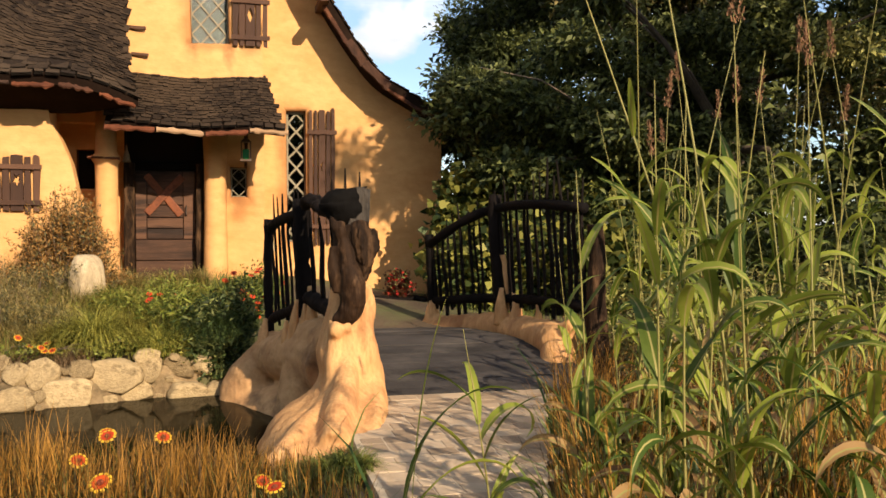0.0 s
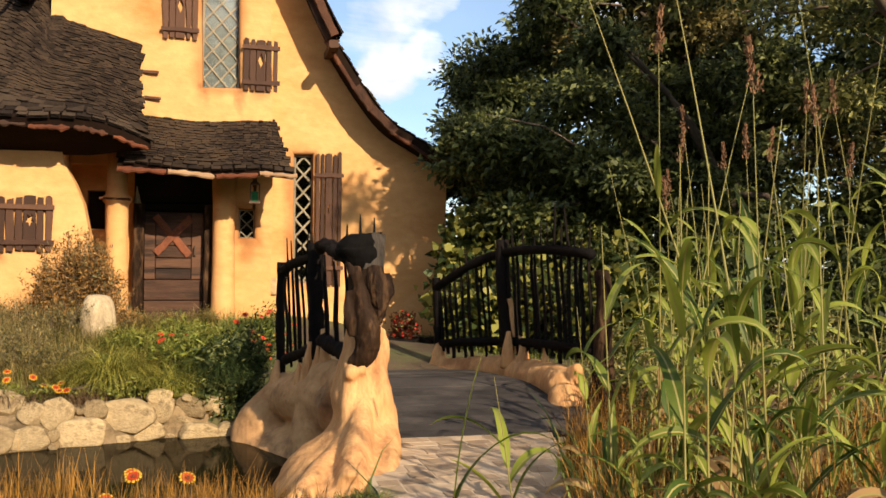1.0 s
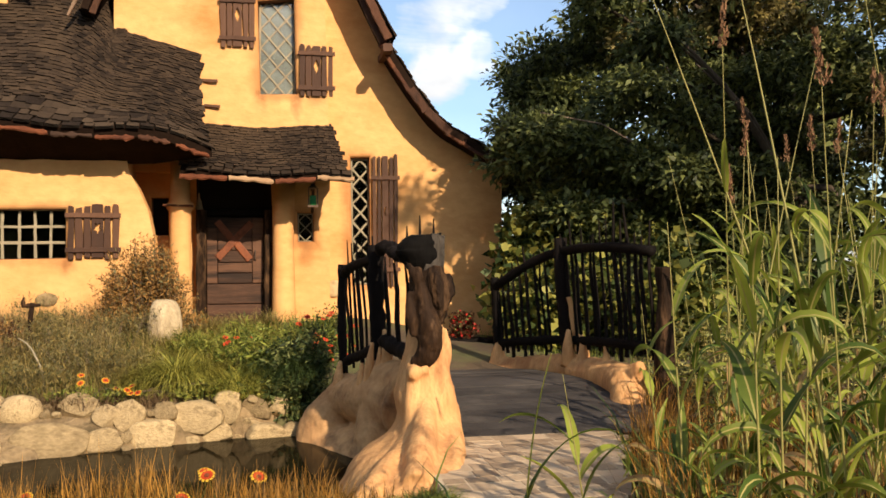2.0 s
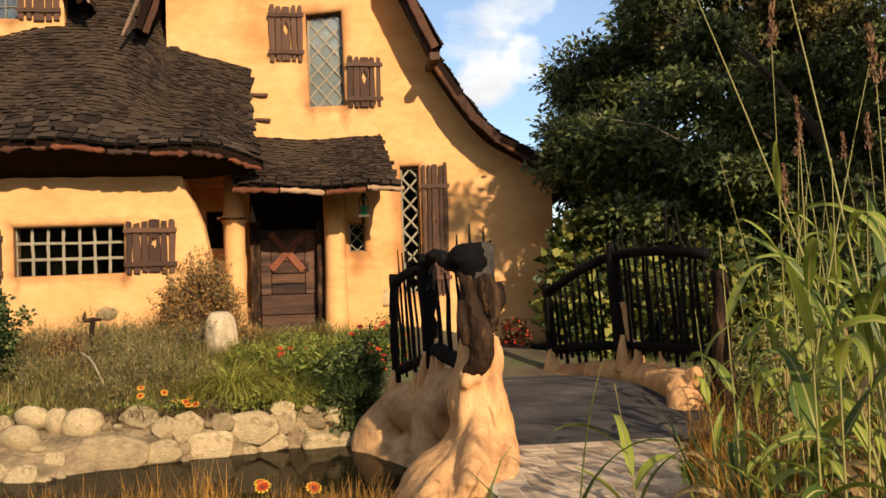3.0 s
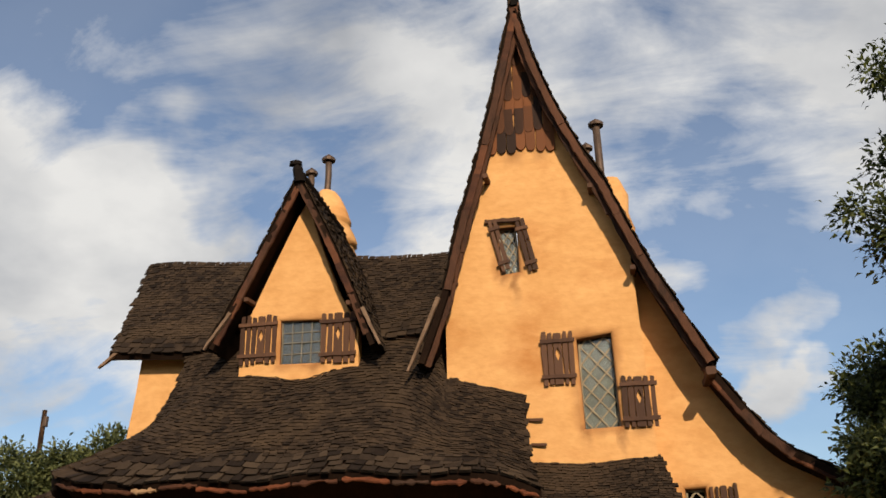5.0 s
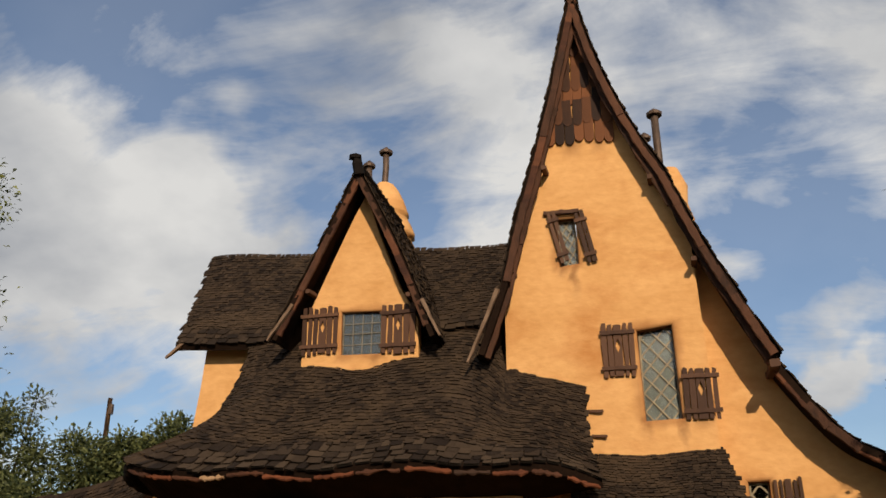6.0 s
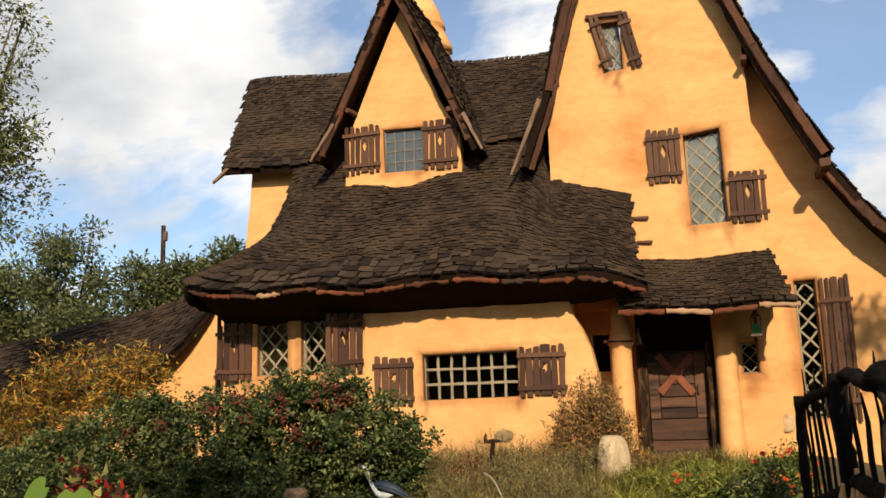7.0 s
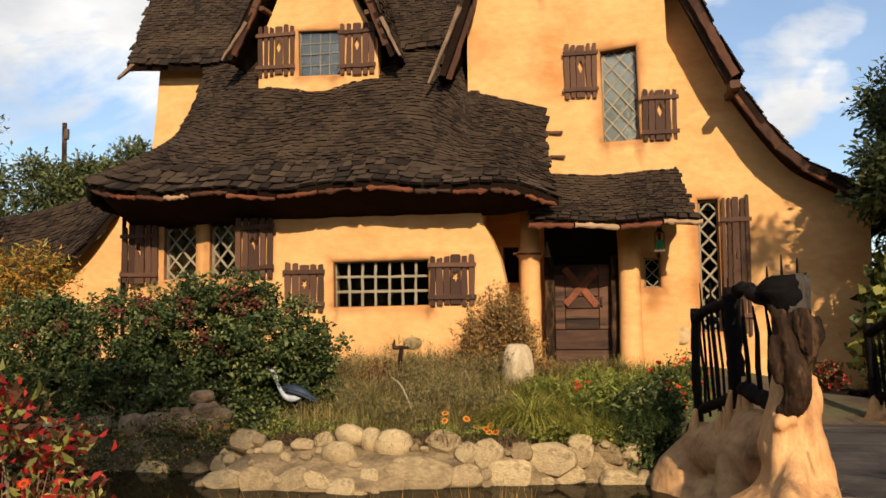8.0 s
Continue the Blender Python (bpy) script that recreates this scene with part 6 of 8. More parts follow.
# loose rocks
M_REDROCK = material("reddish_rock", (0.12, 0.078, 0.045), (0.32, 0.215, 0.13), rough=0.92, scale=3, fine=18, bump=0.9, bump_dist=0.04)
RED_STONE = STONES[3].copy()
RED_STONE.materials[0] = M_REDROCK
bm = bmesh.new()
for v in lump(bm, (0, 0, 0), 1.0, rnd, (1, 1, 1), 4, 0.07, 1.4):
    for k, lim in ((0, 0.8), (1, 0.75), (2, 0.86)):
        v.co[k] = math.copysign(min(abs(v.co[k]), lim + 0.25 * max(abs(v.co[k]) - lim, 0)), v.co[k])
SLAB_STONE = mesh_of("stone", bm, material("pale_garden_rock", (0.27, 0.205, 0.12), (0.58, 0.46, 0.285), rough=0.9, scale=3, fine=14, bump=0.9, bump_dist=0.04), True)
for x, y, w, h, lab in ((-1.80, 13.0, 0.52, 0.92, "tall pale garden rock among grass"), (-1.50, 12.95, 0.16, 0.2, "small pale rock beside the tall one"), (-5.75, 10.55, 0.46, 0.36, "reddish stacked boulder by the pond"), (-5.85, 10.75, 0.46, 0.5, "reddish stacked boulder by the pond"), (-5.6, 10.7, 0.36, 0.6, "reddish stacked boulder by the pond"), (-6.5, 10.5, 0.5, 0.4, "reddish stacked boulder by the pond"),
                        (-7.0, 10.45, 0.4, 0.36, "reddish stacked boulder by the pond"), (-7.5, 10.3, 0.6, 0.4, "pale mossy boulder by the pond"), (-0.2, 10.35, 0.35, 0.26, "wet pale boulder at the water"), (0.1, 10.3, 0.3, 0.3, "wet pale boulder at the water"), (-0.28, 10.1, 0.5, 0.36, "wet pale boulder at the water"), (0.02, 10.05, 0.4, 0.3, "wet pale boulder at the water"), (-4.0, 12.9, 0.22, 0.18, "small pale rock in dry grass")):
    me = RED_STONE if "reddish" in lab else SLAB_STONE if "tall" in lab and h > 0.5 else rnd.choice(STONES)
    ob = new("rock", me)
    ob.location = (x, y, ground_height(x, y) + h * 0.32)
    ob.scale = (w / 2, w / 2.4, h / 2)
    ob.rotation_euler = (rnd.uniform(-0.2, 0.2), rnd.uniform(-0.2, 0.2), rnd.uniform(0, 3))
    tagged(ob, lab, "rock", "garden rocks")


for x, y, z, w, h in ((-5.52, 10.58, 0.24, 0.46, 0.22), (-5.56, 10.60, 0.42, 0.40, 0.20), (-5.66, 10.62, 0.59, 0.30, 0.18), (-5.36, 10.60, 0.36, 0.22, 0.2), (-6.2, 10.58, 0.26, 0.56, 0.26), (-5.98, 10.62, 0.38, 0.24, 0.16), (-5.1, 10.28, -0.2, 0.5, 0.34), (-5.55, 10.25, -0.3, 0.34, 0.24), (-6.1, 10.25, -0.32, 0.5, 0.34)):
    ob = new("rock", RED_STONE if z > 0 else rnd.choice(STONES))
    ob.location = (x, y, z)
    ob.scale = (w * 0.55, w * 0.5, h * 0.62)
    ob.rotation_euler = (rnd.uniform(-0.1, 0.1), rnd.uniform(-0.15, 0.15), rnd.uniform(-0.3, 0.3))
    tagged(ob, "brown stacked stone under the rose bush" if z > 0 else "pale angular rock at the water's edge", "rock", "garden rocks")


# ---- plants: helpers ----
def fast_mesh(name, verts, faces_flat, per, mat):
    """A mesh from arrays; every face has the same number of corners."""
    me = bpy.data.meshes.new(name)
    nf = len(faces_flat) // per
    me.vertices.add(len(verts))
    me.vertices.foreach_set("co", np.ascontiguousarray(verts, dtype=np.float32).ravel())
    me.loops.add(len(faces_flat))
    me.loops.foreach_set("vertex_index", np.asarray(faces_flat, dtype=np.int32))
    me.polygons.add(nf)
    me.polygons.foreach_set("loop_start", np.arange(0, nf * per, per, dtype=np.int32))
    me.polygons.foreach_set("loop_total", np.full(nf, per, dtype=np.int32))
    me.update(calc_edges=True)
    me.materials.append(mat)
    return me


def leaf_mesh(name, centres, size, mat, rs, slim=0.45, up=0.25, fold=0.18, spread=0.35, out=None):
    """Many folded leaves, each a bent four-cornered blade, about the given centres; out: the way that each one points, roughly."""
    n = len(centres)
    d = rs.normal(size=(n, 3))
    d[:, 2] = d[:, 2] * 0.7 + up
    r = rs.normal(size=(n, 3))
    if out is not None:
        d = d * 0.45 + out / np.maximum(np.linalg.norm(out, axis=1), 1e-6)[:, None]
        r = r * 0.45 + np.array([0.15, -0.45, 0.9])
    d /= np.linalg.norm(d, axis=1)[:, None]
    s = np.cross(d, r)
    s /= np.linalg.norm(s, axis=1)[:, None]
    nn = np.cross(s, d)
    L = size * rs.uniform(1 - spread, 1 + spread, n)[:, None]
    W = L * slim
    base = centres
    tip = base + d * L - nn * L * 0.15
    mid = base + d * L * 0.5
    a, b = mid + s * W * 0.5 + nn * L * fold, mid - s * W * 0.5 + nn * L * fold
    verts = np.stack([base, a, tip, b], 1).reshape(-1, 3)
    return fast_mesh(name, verts, np.arange(4 * n), 4, mat)


def clump_points(centre, radii, clumps, per, tight, rs, floor=None, shell=0.55, stray=0.0):
    """Points in clumps through an uneven ellipsoid, denser towards its skin."""
    d = rs.normal(size=(clumps, 3))
    d /= np.linalg.norm(d, axis=1)[:, None]
    rr = (shell + (1 - shell) * rs.uniform(0, 1, clumps) ** 0.6)[:, None]
    wob = np.array([1 + 0.30 * noise.noise((v[0] * 1.7 + centre[0], v[1] * 1.7, v[2] * 1.7)) for v in d])[:, None]
    c = np.asarray(centre) + d * rr * wob * np.asarray(radii)
    if stray:
        c = c + rs.normal(size=c.shape) * stray
    p = (c[:, None, :] + rs.normal(size=(clumps, per, 3)) * tight * np.array([1, 1, 0.75])).reshape(-1, 3)
    if floor is not None:
        p = p[p[:, 2] > floor]
    return p, c


def blades_mesh(name, bases, heights, lean, width, mat, rs, levels=3):
    """Grass: bent tapered blades."""
    n = len(bases)
    az = rs.uniform(0, 2 * np.pi, n)
    dirv = np.stack([np.cos(az), np.sin(az), np.zeros(n)], 1)
    side = np.stack([-np.sin(az), np.cos(az), np.zeros(n)], 1)
    ln = (rs.uniform(0.2, 1.0, n) * lean)[:, None]
    h = heights[:, None]
    w = (width * rs.uniform(0.6, 1.3, n))[:, None]
    rows = []
    for k in range(levels + 1):
        f = k / levels
        c = bases + dirv * ln * h * f ** 2 + np.array([0, 0, 1.0]) * h * (f - 0.35 * ln / max(lean, 1e-3) * f ** 3 * lean)
        ww = w * (1 - f) ** 0.7 * 0.5 + 0.0004
        rows += [c - side * ww, c + side * ww]
    verts = np.stack(rows, 1)
    m = 2 * (levels + 1)
    idx = []
    for k in range(levels):
        a = 2 * k
        idx.append([a, a + 1, a + 3, a + 2])
    idx = np.array(idx).ravel()
    faces = (np.arange(n)[:, None] * m + idx[None, :]).ravel()
    return fast_mesh(name, verts.reshape(-1, 3), faces, 4, mat)


def leaf_material(name, low, high, rough=0.55, trans=0.35, island=0.7, spec=0.25, scale=1.0):
    return material(name, low, high, rough=rough, scale=scale, fine=9, bump=0.1, island=island, translucent=trans, spec=spec)


M_LEAF_DARK = leaf_material("dark_tree_leaf", (0.037, 0.049, 0.016), (0.24, 0.26, 0.08))
# dark green leaf; beyond the rail its darkness also stands in for shade
M_LEAF_DEEP = leaf_material("deep_shaded_leaf", (0.026, 0.037, 0.012), (0.155, 0.175, 0.052))
M_LEAF_OLIVE = leaf_material("olive_tree_leaf", (0.075, 0.080, 0.024), (0.46, 0.43, 0.13))
M_LEAF_ROSE = leaf_material("rose_leaf", (0.020, 0.036, 0.011), (0.082, 0.115, 0.034))
# paler green, mixed by rosette among the dark rose leaves
M_LEAF_ROSEHI = leaf_material("rose_leaf_pale", (0.045, 0.068, 0.020), (0.185, 0.215, 0.070))
M_LEAF_YELLOW = leaf_material("autumn_leaf", (0.105, 0.046, 0.009), (0.54, 0.28, 0.038))
M_LEAF_VINE = leaf_material("vine_leaf", (0.05, 0.068, 0.013), (0.32, 0.30, 0.065))
M_LEAF_BROWN = leaf_material("dry_shrub_leaf", (0.12, 0.062, 0.018), (0.56, 0.31, 0.095))
M_LEAF_DUSK = leaf_material("dusky_leaf", (0.065, 0.055, 0.019), (0.33, 0.265, 0.085))
M_LEAF_FAR = leaf_material("far_leaf", (0.036, 0.050, 0.018), (0.155, 0.17, 0.06))
M_LEAF_RED = leaf_material("red_leaf", (0.25, 0.012, 0.012), (0.60, 0.05, 0.03))
M_LEAF_GREEN = leaf_material("bright_leaf", (0.06, 0.09, 0.015), (0.32, 0.355, 0.065))
M_LEAF_RUST = leaf_material("rust_leaf", (0.04, 0.018, 0.008), (0.13, 0.05, 0.022))
M_LEAF_SAGE = leaf_material("sage_leaf", (0.07, 0.066, 0.030), (0.23, 0.21, 0.09))
M_HIP = material("rose_hip", (0.045, 0.013, 0.008), (0.13, 0.034, 0.018), rough=0.6, island=0.5)
M_GRASS_GREEN = leaf_material("green_grass", (0.05, 0.07, 0.014), (0.28, 0.31, 0.065))
M_GRASS_DRY = leaf_material("dry_grass", (0.10, 0.082, 0.026), (0.41, 0.31, 0.105))
M_GRASS_OCHRE = leaf_material("ochre_grass", (0.045, 0.028, 0.008), (0.42, 0.205, 0.036))
M_GRASS_AMBER = leaf_material("amber_grass", (0.045, 0.026, 0.007), (0.54, 0.27, 0.048))
M_GRASS_BROAD = leaf_material("broad_grass", (0.04, 0.075, 0.014), (0.20, 0.25, 0.05), rough=0.45, spec=0.4)
M_GRASS_OLIVE = leaf_material("olive_grass", (0.08, 0.082, 0.016), (0.40, 0.34, 0.07))
M_GRASS_FRESH = leaf_material("fresh_grass", (0.10, 0.115, 0.02), (0.50, 0.46, 0.09), island=0.8)
M_GRASS_BANK = leaf_material("bank_grass", (0.03, 0.04, 0.009), (0.17, 0.155, 0.035))
M_GRASS_DEEP = leaf_material("deep_green_blade", (0.018, 0.034, 0.010), (0.075, 0.11, 0.028))
M_GRASS_ROOT = leaf_material("dry_root", (0.05, 0.030, 0.014), (0.26, 0.17, 0.085))
M_GRASS_STRAW = leaf_material("straw", (0.16, 0.12, 0.05), (0.42, 0.32, 0.15))
M_BARK = material("tree_bark", (0.03, 0.022, 0.015), (0.10, 0.075, 0.05), rough=0.9, scale=4, fine=25, bump=1.0, bump_dist=0.03, stretch=(1, 1, 0.3))
M_TWIG = material("grey_twig", (0.09, 0.065, 0.045), (0.22, 0.165, 0.115), rough=0.85, scale=5, fine=30)


def puff_points(centre, radii, clumps, per, tight, rs, shell, puff):
    """Clumps gathered on the upper sides of round boughs, twelve to a bough, with gaps between the boughs."""
    n = max(3, clumps // 12)
    c = clump_points(centre, radii, n, 1, tight, rs, None, shell)[1]
    d = rs.normal(size=(n * 12, 3))
    d[:, 2] = np.abs(d[:, 2]) - 0.25
    d /= np.linalg.norm(d, axis=1)[:, None]
    size = np.repeat(puff * rs.uniform(0.6, 1.35, n), 12)[:, None]
    c = np.repeat(c, 12, 0) + d * size * rs.uniform(0.55, 1.1, (n * 12, 1)) * np.array([1, 1, 0.62])
    return (c[:, None, :] + rs.normal(size=(n * 12, per, 3)) * tight * np.array([1, 1, 0.75])).reshape(-1, 3), c


def tree(name, label, base, lean, height, crown, mats, clumps, per, tight, leaf, seed, limbs=9, trunk_r=0.22, group="trees", floor=None, shell=0.45, twigs=0, puff=0.0):
    """A tapered trunk with limbs that reach to the clumps of an uneven crown: crown is a list of (centre, radii, share)."""
    r = random.Random(seed)
    rs = np.random.RandomState(seed)
    t = thing(name, label, "tree", base, group)
    top = Vector(base) + Vector((lean[0], lean[1], height))
    line = [Vector(base) - Vector((0, 0, 0.3))] + [Vector(base).lerp(top, f) + Vector((r.uniform(-0.12, 0.12), r.uniform(-0.12, 0.12), 0)) for f in (0.25, 0.5, 0.75)] + [top]
    line = by_length(line, 10)
    bm = bmesh.new()
    tube(bm, line, [trunk_r * (1.35 - 1.1 * i / 10) if i else trunk_r * 1.7 for i in range(11)], 10, r, 0.08)
    tr = part("trunk", bm, M_BARK, t, smooth=True)
    allp, tips = [], []
    for centre, radii, share in crown:
        p, c = puff_points(centre, radii, max(3, int(clumps * share)), per, tight, rs, shell, puff) if puff else clump_points(centre, radii, max(3, int(clumps * share)), per, tight, rs, floor, shell)
        allp.append(p)
        tips.extend(c.tolist())
    r.shuffle(tips)
    for i, tip in enumerate(tips[:limbs]):
        bm = bmesh.new()
        s = line_point(line, r.uniform(0.45, 0.95))
        e = Vector(tip)
        mid = s.lerp(e, 0.5) + Vector((r.uniform(-0.3, 0.3), r.uniform(-0.3, 0.3), r.uniform(0, 0.4)))
        pts = by_length([s, mid, e], 6)
        tube(bm, pts, [trunk_r * 0.45 * (1 - 0.85 * k / 6) for k in range(7)], 6, r, 0.1)
        part("limb", bm, M_BARK, tr, smooth=True)
    if twigs:
        bm = bmesh.new()
        for tip in tips[limbs:limbs + twigs]:
            e = Vector(tip)
            s = e.lerp(top, 0.35)
            tube(bm, [s, s.lerp(e, 0.5) + Vector((r.uniform(-.2, .2), r.uniform(-.2, .2), r.uniform(-.1, .2))), e + Vector((r.uniform(-.3, .3), r.uniform(-.3, .3), r.uniform(-.1, .4)))], [0.025, 0.016, 0.005], 4)
        part("twig", bm, M_TWIG, t, kind="stuff")
    pts = np.concatenate(allp)
    turn = (np.arange(len(pts)) // (per * (12 if puff else 1))) % len(mats)
    away = pts - np.repeat(pts.reshape(-1, per, 3).mean(1), per, 0) if floor is None else None
    for k, m in enumerate(mats):
        part("crown", leaf_mesh("crown", pts[turn == k], leaf, m, rs, out=None if away is None else away[turn == k]), None, t, kind="stuff")
    return t


def shrub(name, label, base, crown, mats, clumps, per, tight, leaf, seed, category="shrub", stems=10, stem_r=0.012, slim=0.45, floor=None, shell=0.3, up=0.25, group="", rosettes=False):
    r = random.Random(seed)
    rs = np.random.RandomState(seed)
    t = thing(name, label, category, base, group)
    allp, tips = [], []
    for centre, radii, share in crown:
        p, c = clump_points(centre, radii, max(3, int(clumps * share)), per, tight, rs, floor, shell, 0.09 if rosettes else 0.0)
        allp.append(p)
        tips.extend(c.tolist())
    r.shuffle(tips)
    for tip in tips[:stems]:
        bm = bmesh.new()
        e = Vector(tip)
        s = Vector((base[0] + (e.x - base[0]) * 0.35 + r.uniform(-0.05, 0.05), base[1] + (e.y - base[1]) * 0.35, base[2] - 0.05))
        tube(bm, by_length([s, s.lerp(e, 0.5) + Vector((r.uniform(-.06, .06), r.uniform(-.06, .06), 0.1)), e], 5), [stem_r * (1.3 - 0.2 * k) for k in range(6)], 5)
        part("stem", bm, M_TWIG, t)
    pts = np.concatenate(allp)
    turn, away = np.arange(len(pts)) % len(mats), None
    if rosettes:
        turn = (np.arange(len(pts)) // per) % len(mats)
        away = pts - np.repeat(pts.reshape(-1, per, 3).mean(1), per, 0)
    for k, m in enumerate(mats):
        part("foliage", leaf_mesh("foliage", pts[turn == k], leaf, m, rs, slim, up, out=None if away is None else away[turn == k]), None, t, kind="stuff")
    return t


# ---- trees ----
tree("broadleaf_tree", "dense dark green tree behind the cottage's low eave", (6.4, 18.8, 0.2), (0.2, 0.2, 3.4), 3.4,
     [((5.75, 18.4, 5.0), (1.6, 1.6, 1.7), 0.34), ((7.2, 19.0, 5.0), (2.2, 1.8, 2.1), 0.36), ((6.2, 18.2, 3.0), (2.3, 1.4, 1.5), 0.3)], [M_LEAF_DEEP], 480, 80, 0.15, 0.15, 31, shell=0.6, puff=0.5)
tree("tall_tree", "tall dark olive tree with a ragged crown", (9.3, 17.5, 0.2), (0.3, -0.3, 7.0), 7.0,
     [((8.8, 17.0, 9.4), (3.4, 2.6, 3.4), 0.4), ((8.4, 16.8, 6.4), (2.6, 2.2, 2.2), 0.2), ((11.4, 16.8, 6.2), (3.4, 2.4, 3.2), 0.3), ((8.6, 17.6, 12.6), (2.0, 2.0, 2.0), 0.1), ((7.0, 17.4, 8.2), (1.5, 1.2, 1.6), 0.12)], [M_LEAF_DEEP, M_LEAF_DEEP, M_LEAF_DEEP, M_LEAF_DUSK], 760, 72, 0.18, 0.165, 32, limbs=18, trunk_r=0.3, twigs=90, puff=0.75)
tree("tall_tree", "large tree with olive leaves and bare twigs beside the bridge", (9.8, 8.6, 0.1), (-0.8, 0.2, 5.0), 5.0,
     [((8.4, 9.0, 7.6), (2.4, 2.4, 2.2), 0.30), ((7.1, 7.4, 8.6), (1.9, 2.0, 1.8), 0.20), ((6.6, 8.5, 6.0), (1.0, 0.9, 1.2), 0.07), ((10.5, 10.5, 6.5), (3.0, 2.6, 3.0), 0.3), ((9.0, 12.0, 4.6), (2.2, 2.0, 2.0), 0.2)], [M_LEAF_OLIVE, M_LEAF_DUSK, M_LEAF_OLIVE, M_LEAF_DARK], 420, 62, 0.15, 0.125, 33, limbs=14, trunk_r=0.26, twigs=70, shell=0.35, puff=0.6)
# shadow over this tree is put into its darker leaf colour
tree("broadleaf_tree", "dark tree in the shade beyond the bridge rail", (8.6, 14.0, 0.2), (0.2, 0, 3.0), 3.0,
     [((7.6, 14.2, 4.4), (2.0, 1.6, 1.9), 0.4), ((9.8, 13.6, 3.6), (2.4, 1.8, 2.6), 0.35), ((4.85, 15.0, 3.55), (1.0, 0.5, 0.75), 0.34), ((7.0, 14.4, 2.2), (2.2, 1.4, 1.6), 0.25)], [M_LEAF_DEEP, M_LEAF_DEEP, M_LEAF_DARK], 520, 70, 0.15, 0.14, 34, twigs=30, puff=0.5)
tree("broadleaf_tree", "dark evergreen standing in deep shade", (13.5, 12.0, 0.1), (0.2, 0, 4.0), 4.0,
     [((13.2, 12.0, 4.5), (3.0, 2.4, 4.0), 0.6), ((11.8, 12.6, 1.8), (2.2, 1.8, 1.8), 0.4)], [M_LEAF_DARK], 420, 40, 0.28, 0.18, 35, twigs=20)
tree("garden_tree", "slender tree with sparse olive leaves", (-14.6, 13.6, 0.2), (0.3, 0, 6.5), 6.5,
     [((-14.6, 13.6, 8.6), (1.5, 1.3, 2.6), 0.5), ((-13.9, 13.7, 6.6), (1.2, 1.1, 1.6), 0.3), ((-14.9, 13.6, 4.4), (1.1, 1.0, 1.3), 0.2)], [M_LEAF_DARK, M_LEAF_DARK, M_LEAF_FAR], 260, 52, 0.17, 0.12, 36, limbs=14, twigs=30, shell=0.25)
for i, (x, y, h, w) in enumerate(((-33.0, 34, 9.5, 2.6), (-28.6, 34, 10.4, 2.0), (-30.5, 36, 7.2, 2.4), (-25.0, 35, 8.6, 1.6), (-23.3, 36, 9.0, 1.3), (-21.4, 36, 9.3, 1.2), (-27.0, 33, 6.6, 2.2), (-36.5, 36, 8.5, 3.0), (-19.5, 38, 9.2, 1.4))):
    tree("street_tree", "distant green tree over the neighbouring roofs", (x, y, 0.3), (0.1, 0, h * 0.6), h * 0.6,
         [((x, y, h * 0.76), (w, w, h * 0.26), 0.7), ((x + 0.4, y, h * 0.48), (w * 1.1, w, h * 0.2), 0.3)], [M_LEAF_FAR], 70, 150, 0.34, 0.24, 50 + i, limbs=6, group="far trees", shell=0.3)

# unseen row added behind the viewpoint, so the panes mirror leaves instead of sky
for i, (x, h) in enumerate(((-34, 12), (-27, 12), (-20, 11), (-13, 10), (-6.5, 9), (0, 8), (7, 9), (14, 8), (22, 9))):
    tree("street_tree", "unseen tree added to darken the window reflections", (x, -27 - (i % 3), 0.2), (0.1, 0, h * 0.55), h * 0.55,
         [((x, -27, h * 0.66), (4.2, 3.0, h * 0.34), 0.7), ((x + 1, -27, h * 0.25), (4.0, 2.6, h * 0.25), 0.4)], [M_LEAF_DARK], 210, 34, 0.6, 0.75, 90 + i, limbs=4, group="street trees", shell=0.2)

for i, (x, y, h) in enumerate(((15, 24, 10), (20, 20, 10), (12, 30, 11), (25, 26, 11), (18, 13, 8), (23, 9, 9), (30, 16, 10))):
    tree("boundary_tree", "dark tree filling the garden's far boundary", (x, y, 0.3), (0.1, 0, h * 0.55), h * 0.55,
         [((x, y, h * 0.62), (3.6, 3.0, h * 0.36), 0.65), ((x - 1, y, h * 0.25), (3.8, 3.0, h * 0.26), 0.45)], [M_LEAF_DARK], 230, 34, 0.5, 0.42, 140 + i, limbs=5, group="boundary trees", shell=0.2)
# more unseen trees, added for the reflections in the bay panes
for i, (x, y, h) in enumerate(((-44, -12, 12), (-50, -4, 13), (-52, 6, 13), (-46, -20, 12))):
    tree("street_tree", "unseen tree added to darken the window reflections", (x, y, 0.2), (0.1, 0, h * 0.55), h * 0.55,
         [((x, y, h * 0.62), (5.0, 4.5, h * 0.36), 0.7), ((x + 1, y, h * 0.25), (5.0, 4.5, h * 0.27), 0.4)], [M_LEAF_DARK], 210, 34, 0.7, 0.8, 160 + i, limbs=4, group="street trees", shell=0.2)

# made-up tree out of view; its crown shades the lower rose bush
tree("street_tree", "unseen tree added to shade the lower rose bush", (-0.6, -9.6, 0.0), (0.2, 0.3, 8.2), 8.2,
     [((-0.4, -9.0, 10.7), (2.7, 2.0, 1.5), 0.8), ((-1.2, -9.2, 9.6), (1.6, 1.4, 0.8), 0.3)], [M_LEAF_DARK], 105, 60, 0.26, 0.16, 190, limbs=10, group="street trees", shell=0.2)

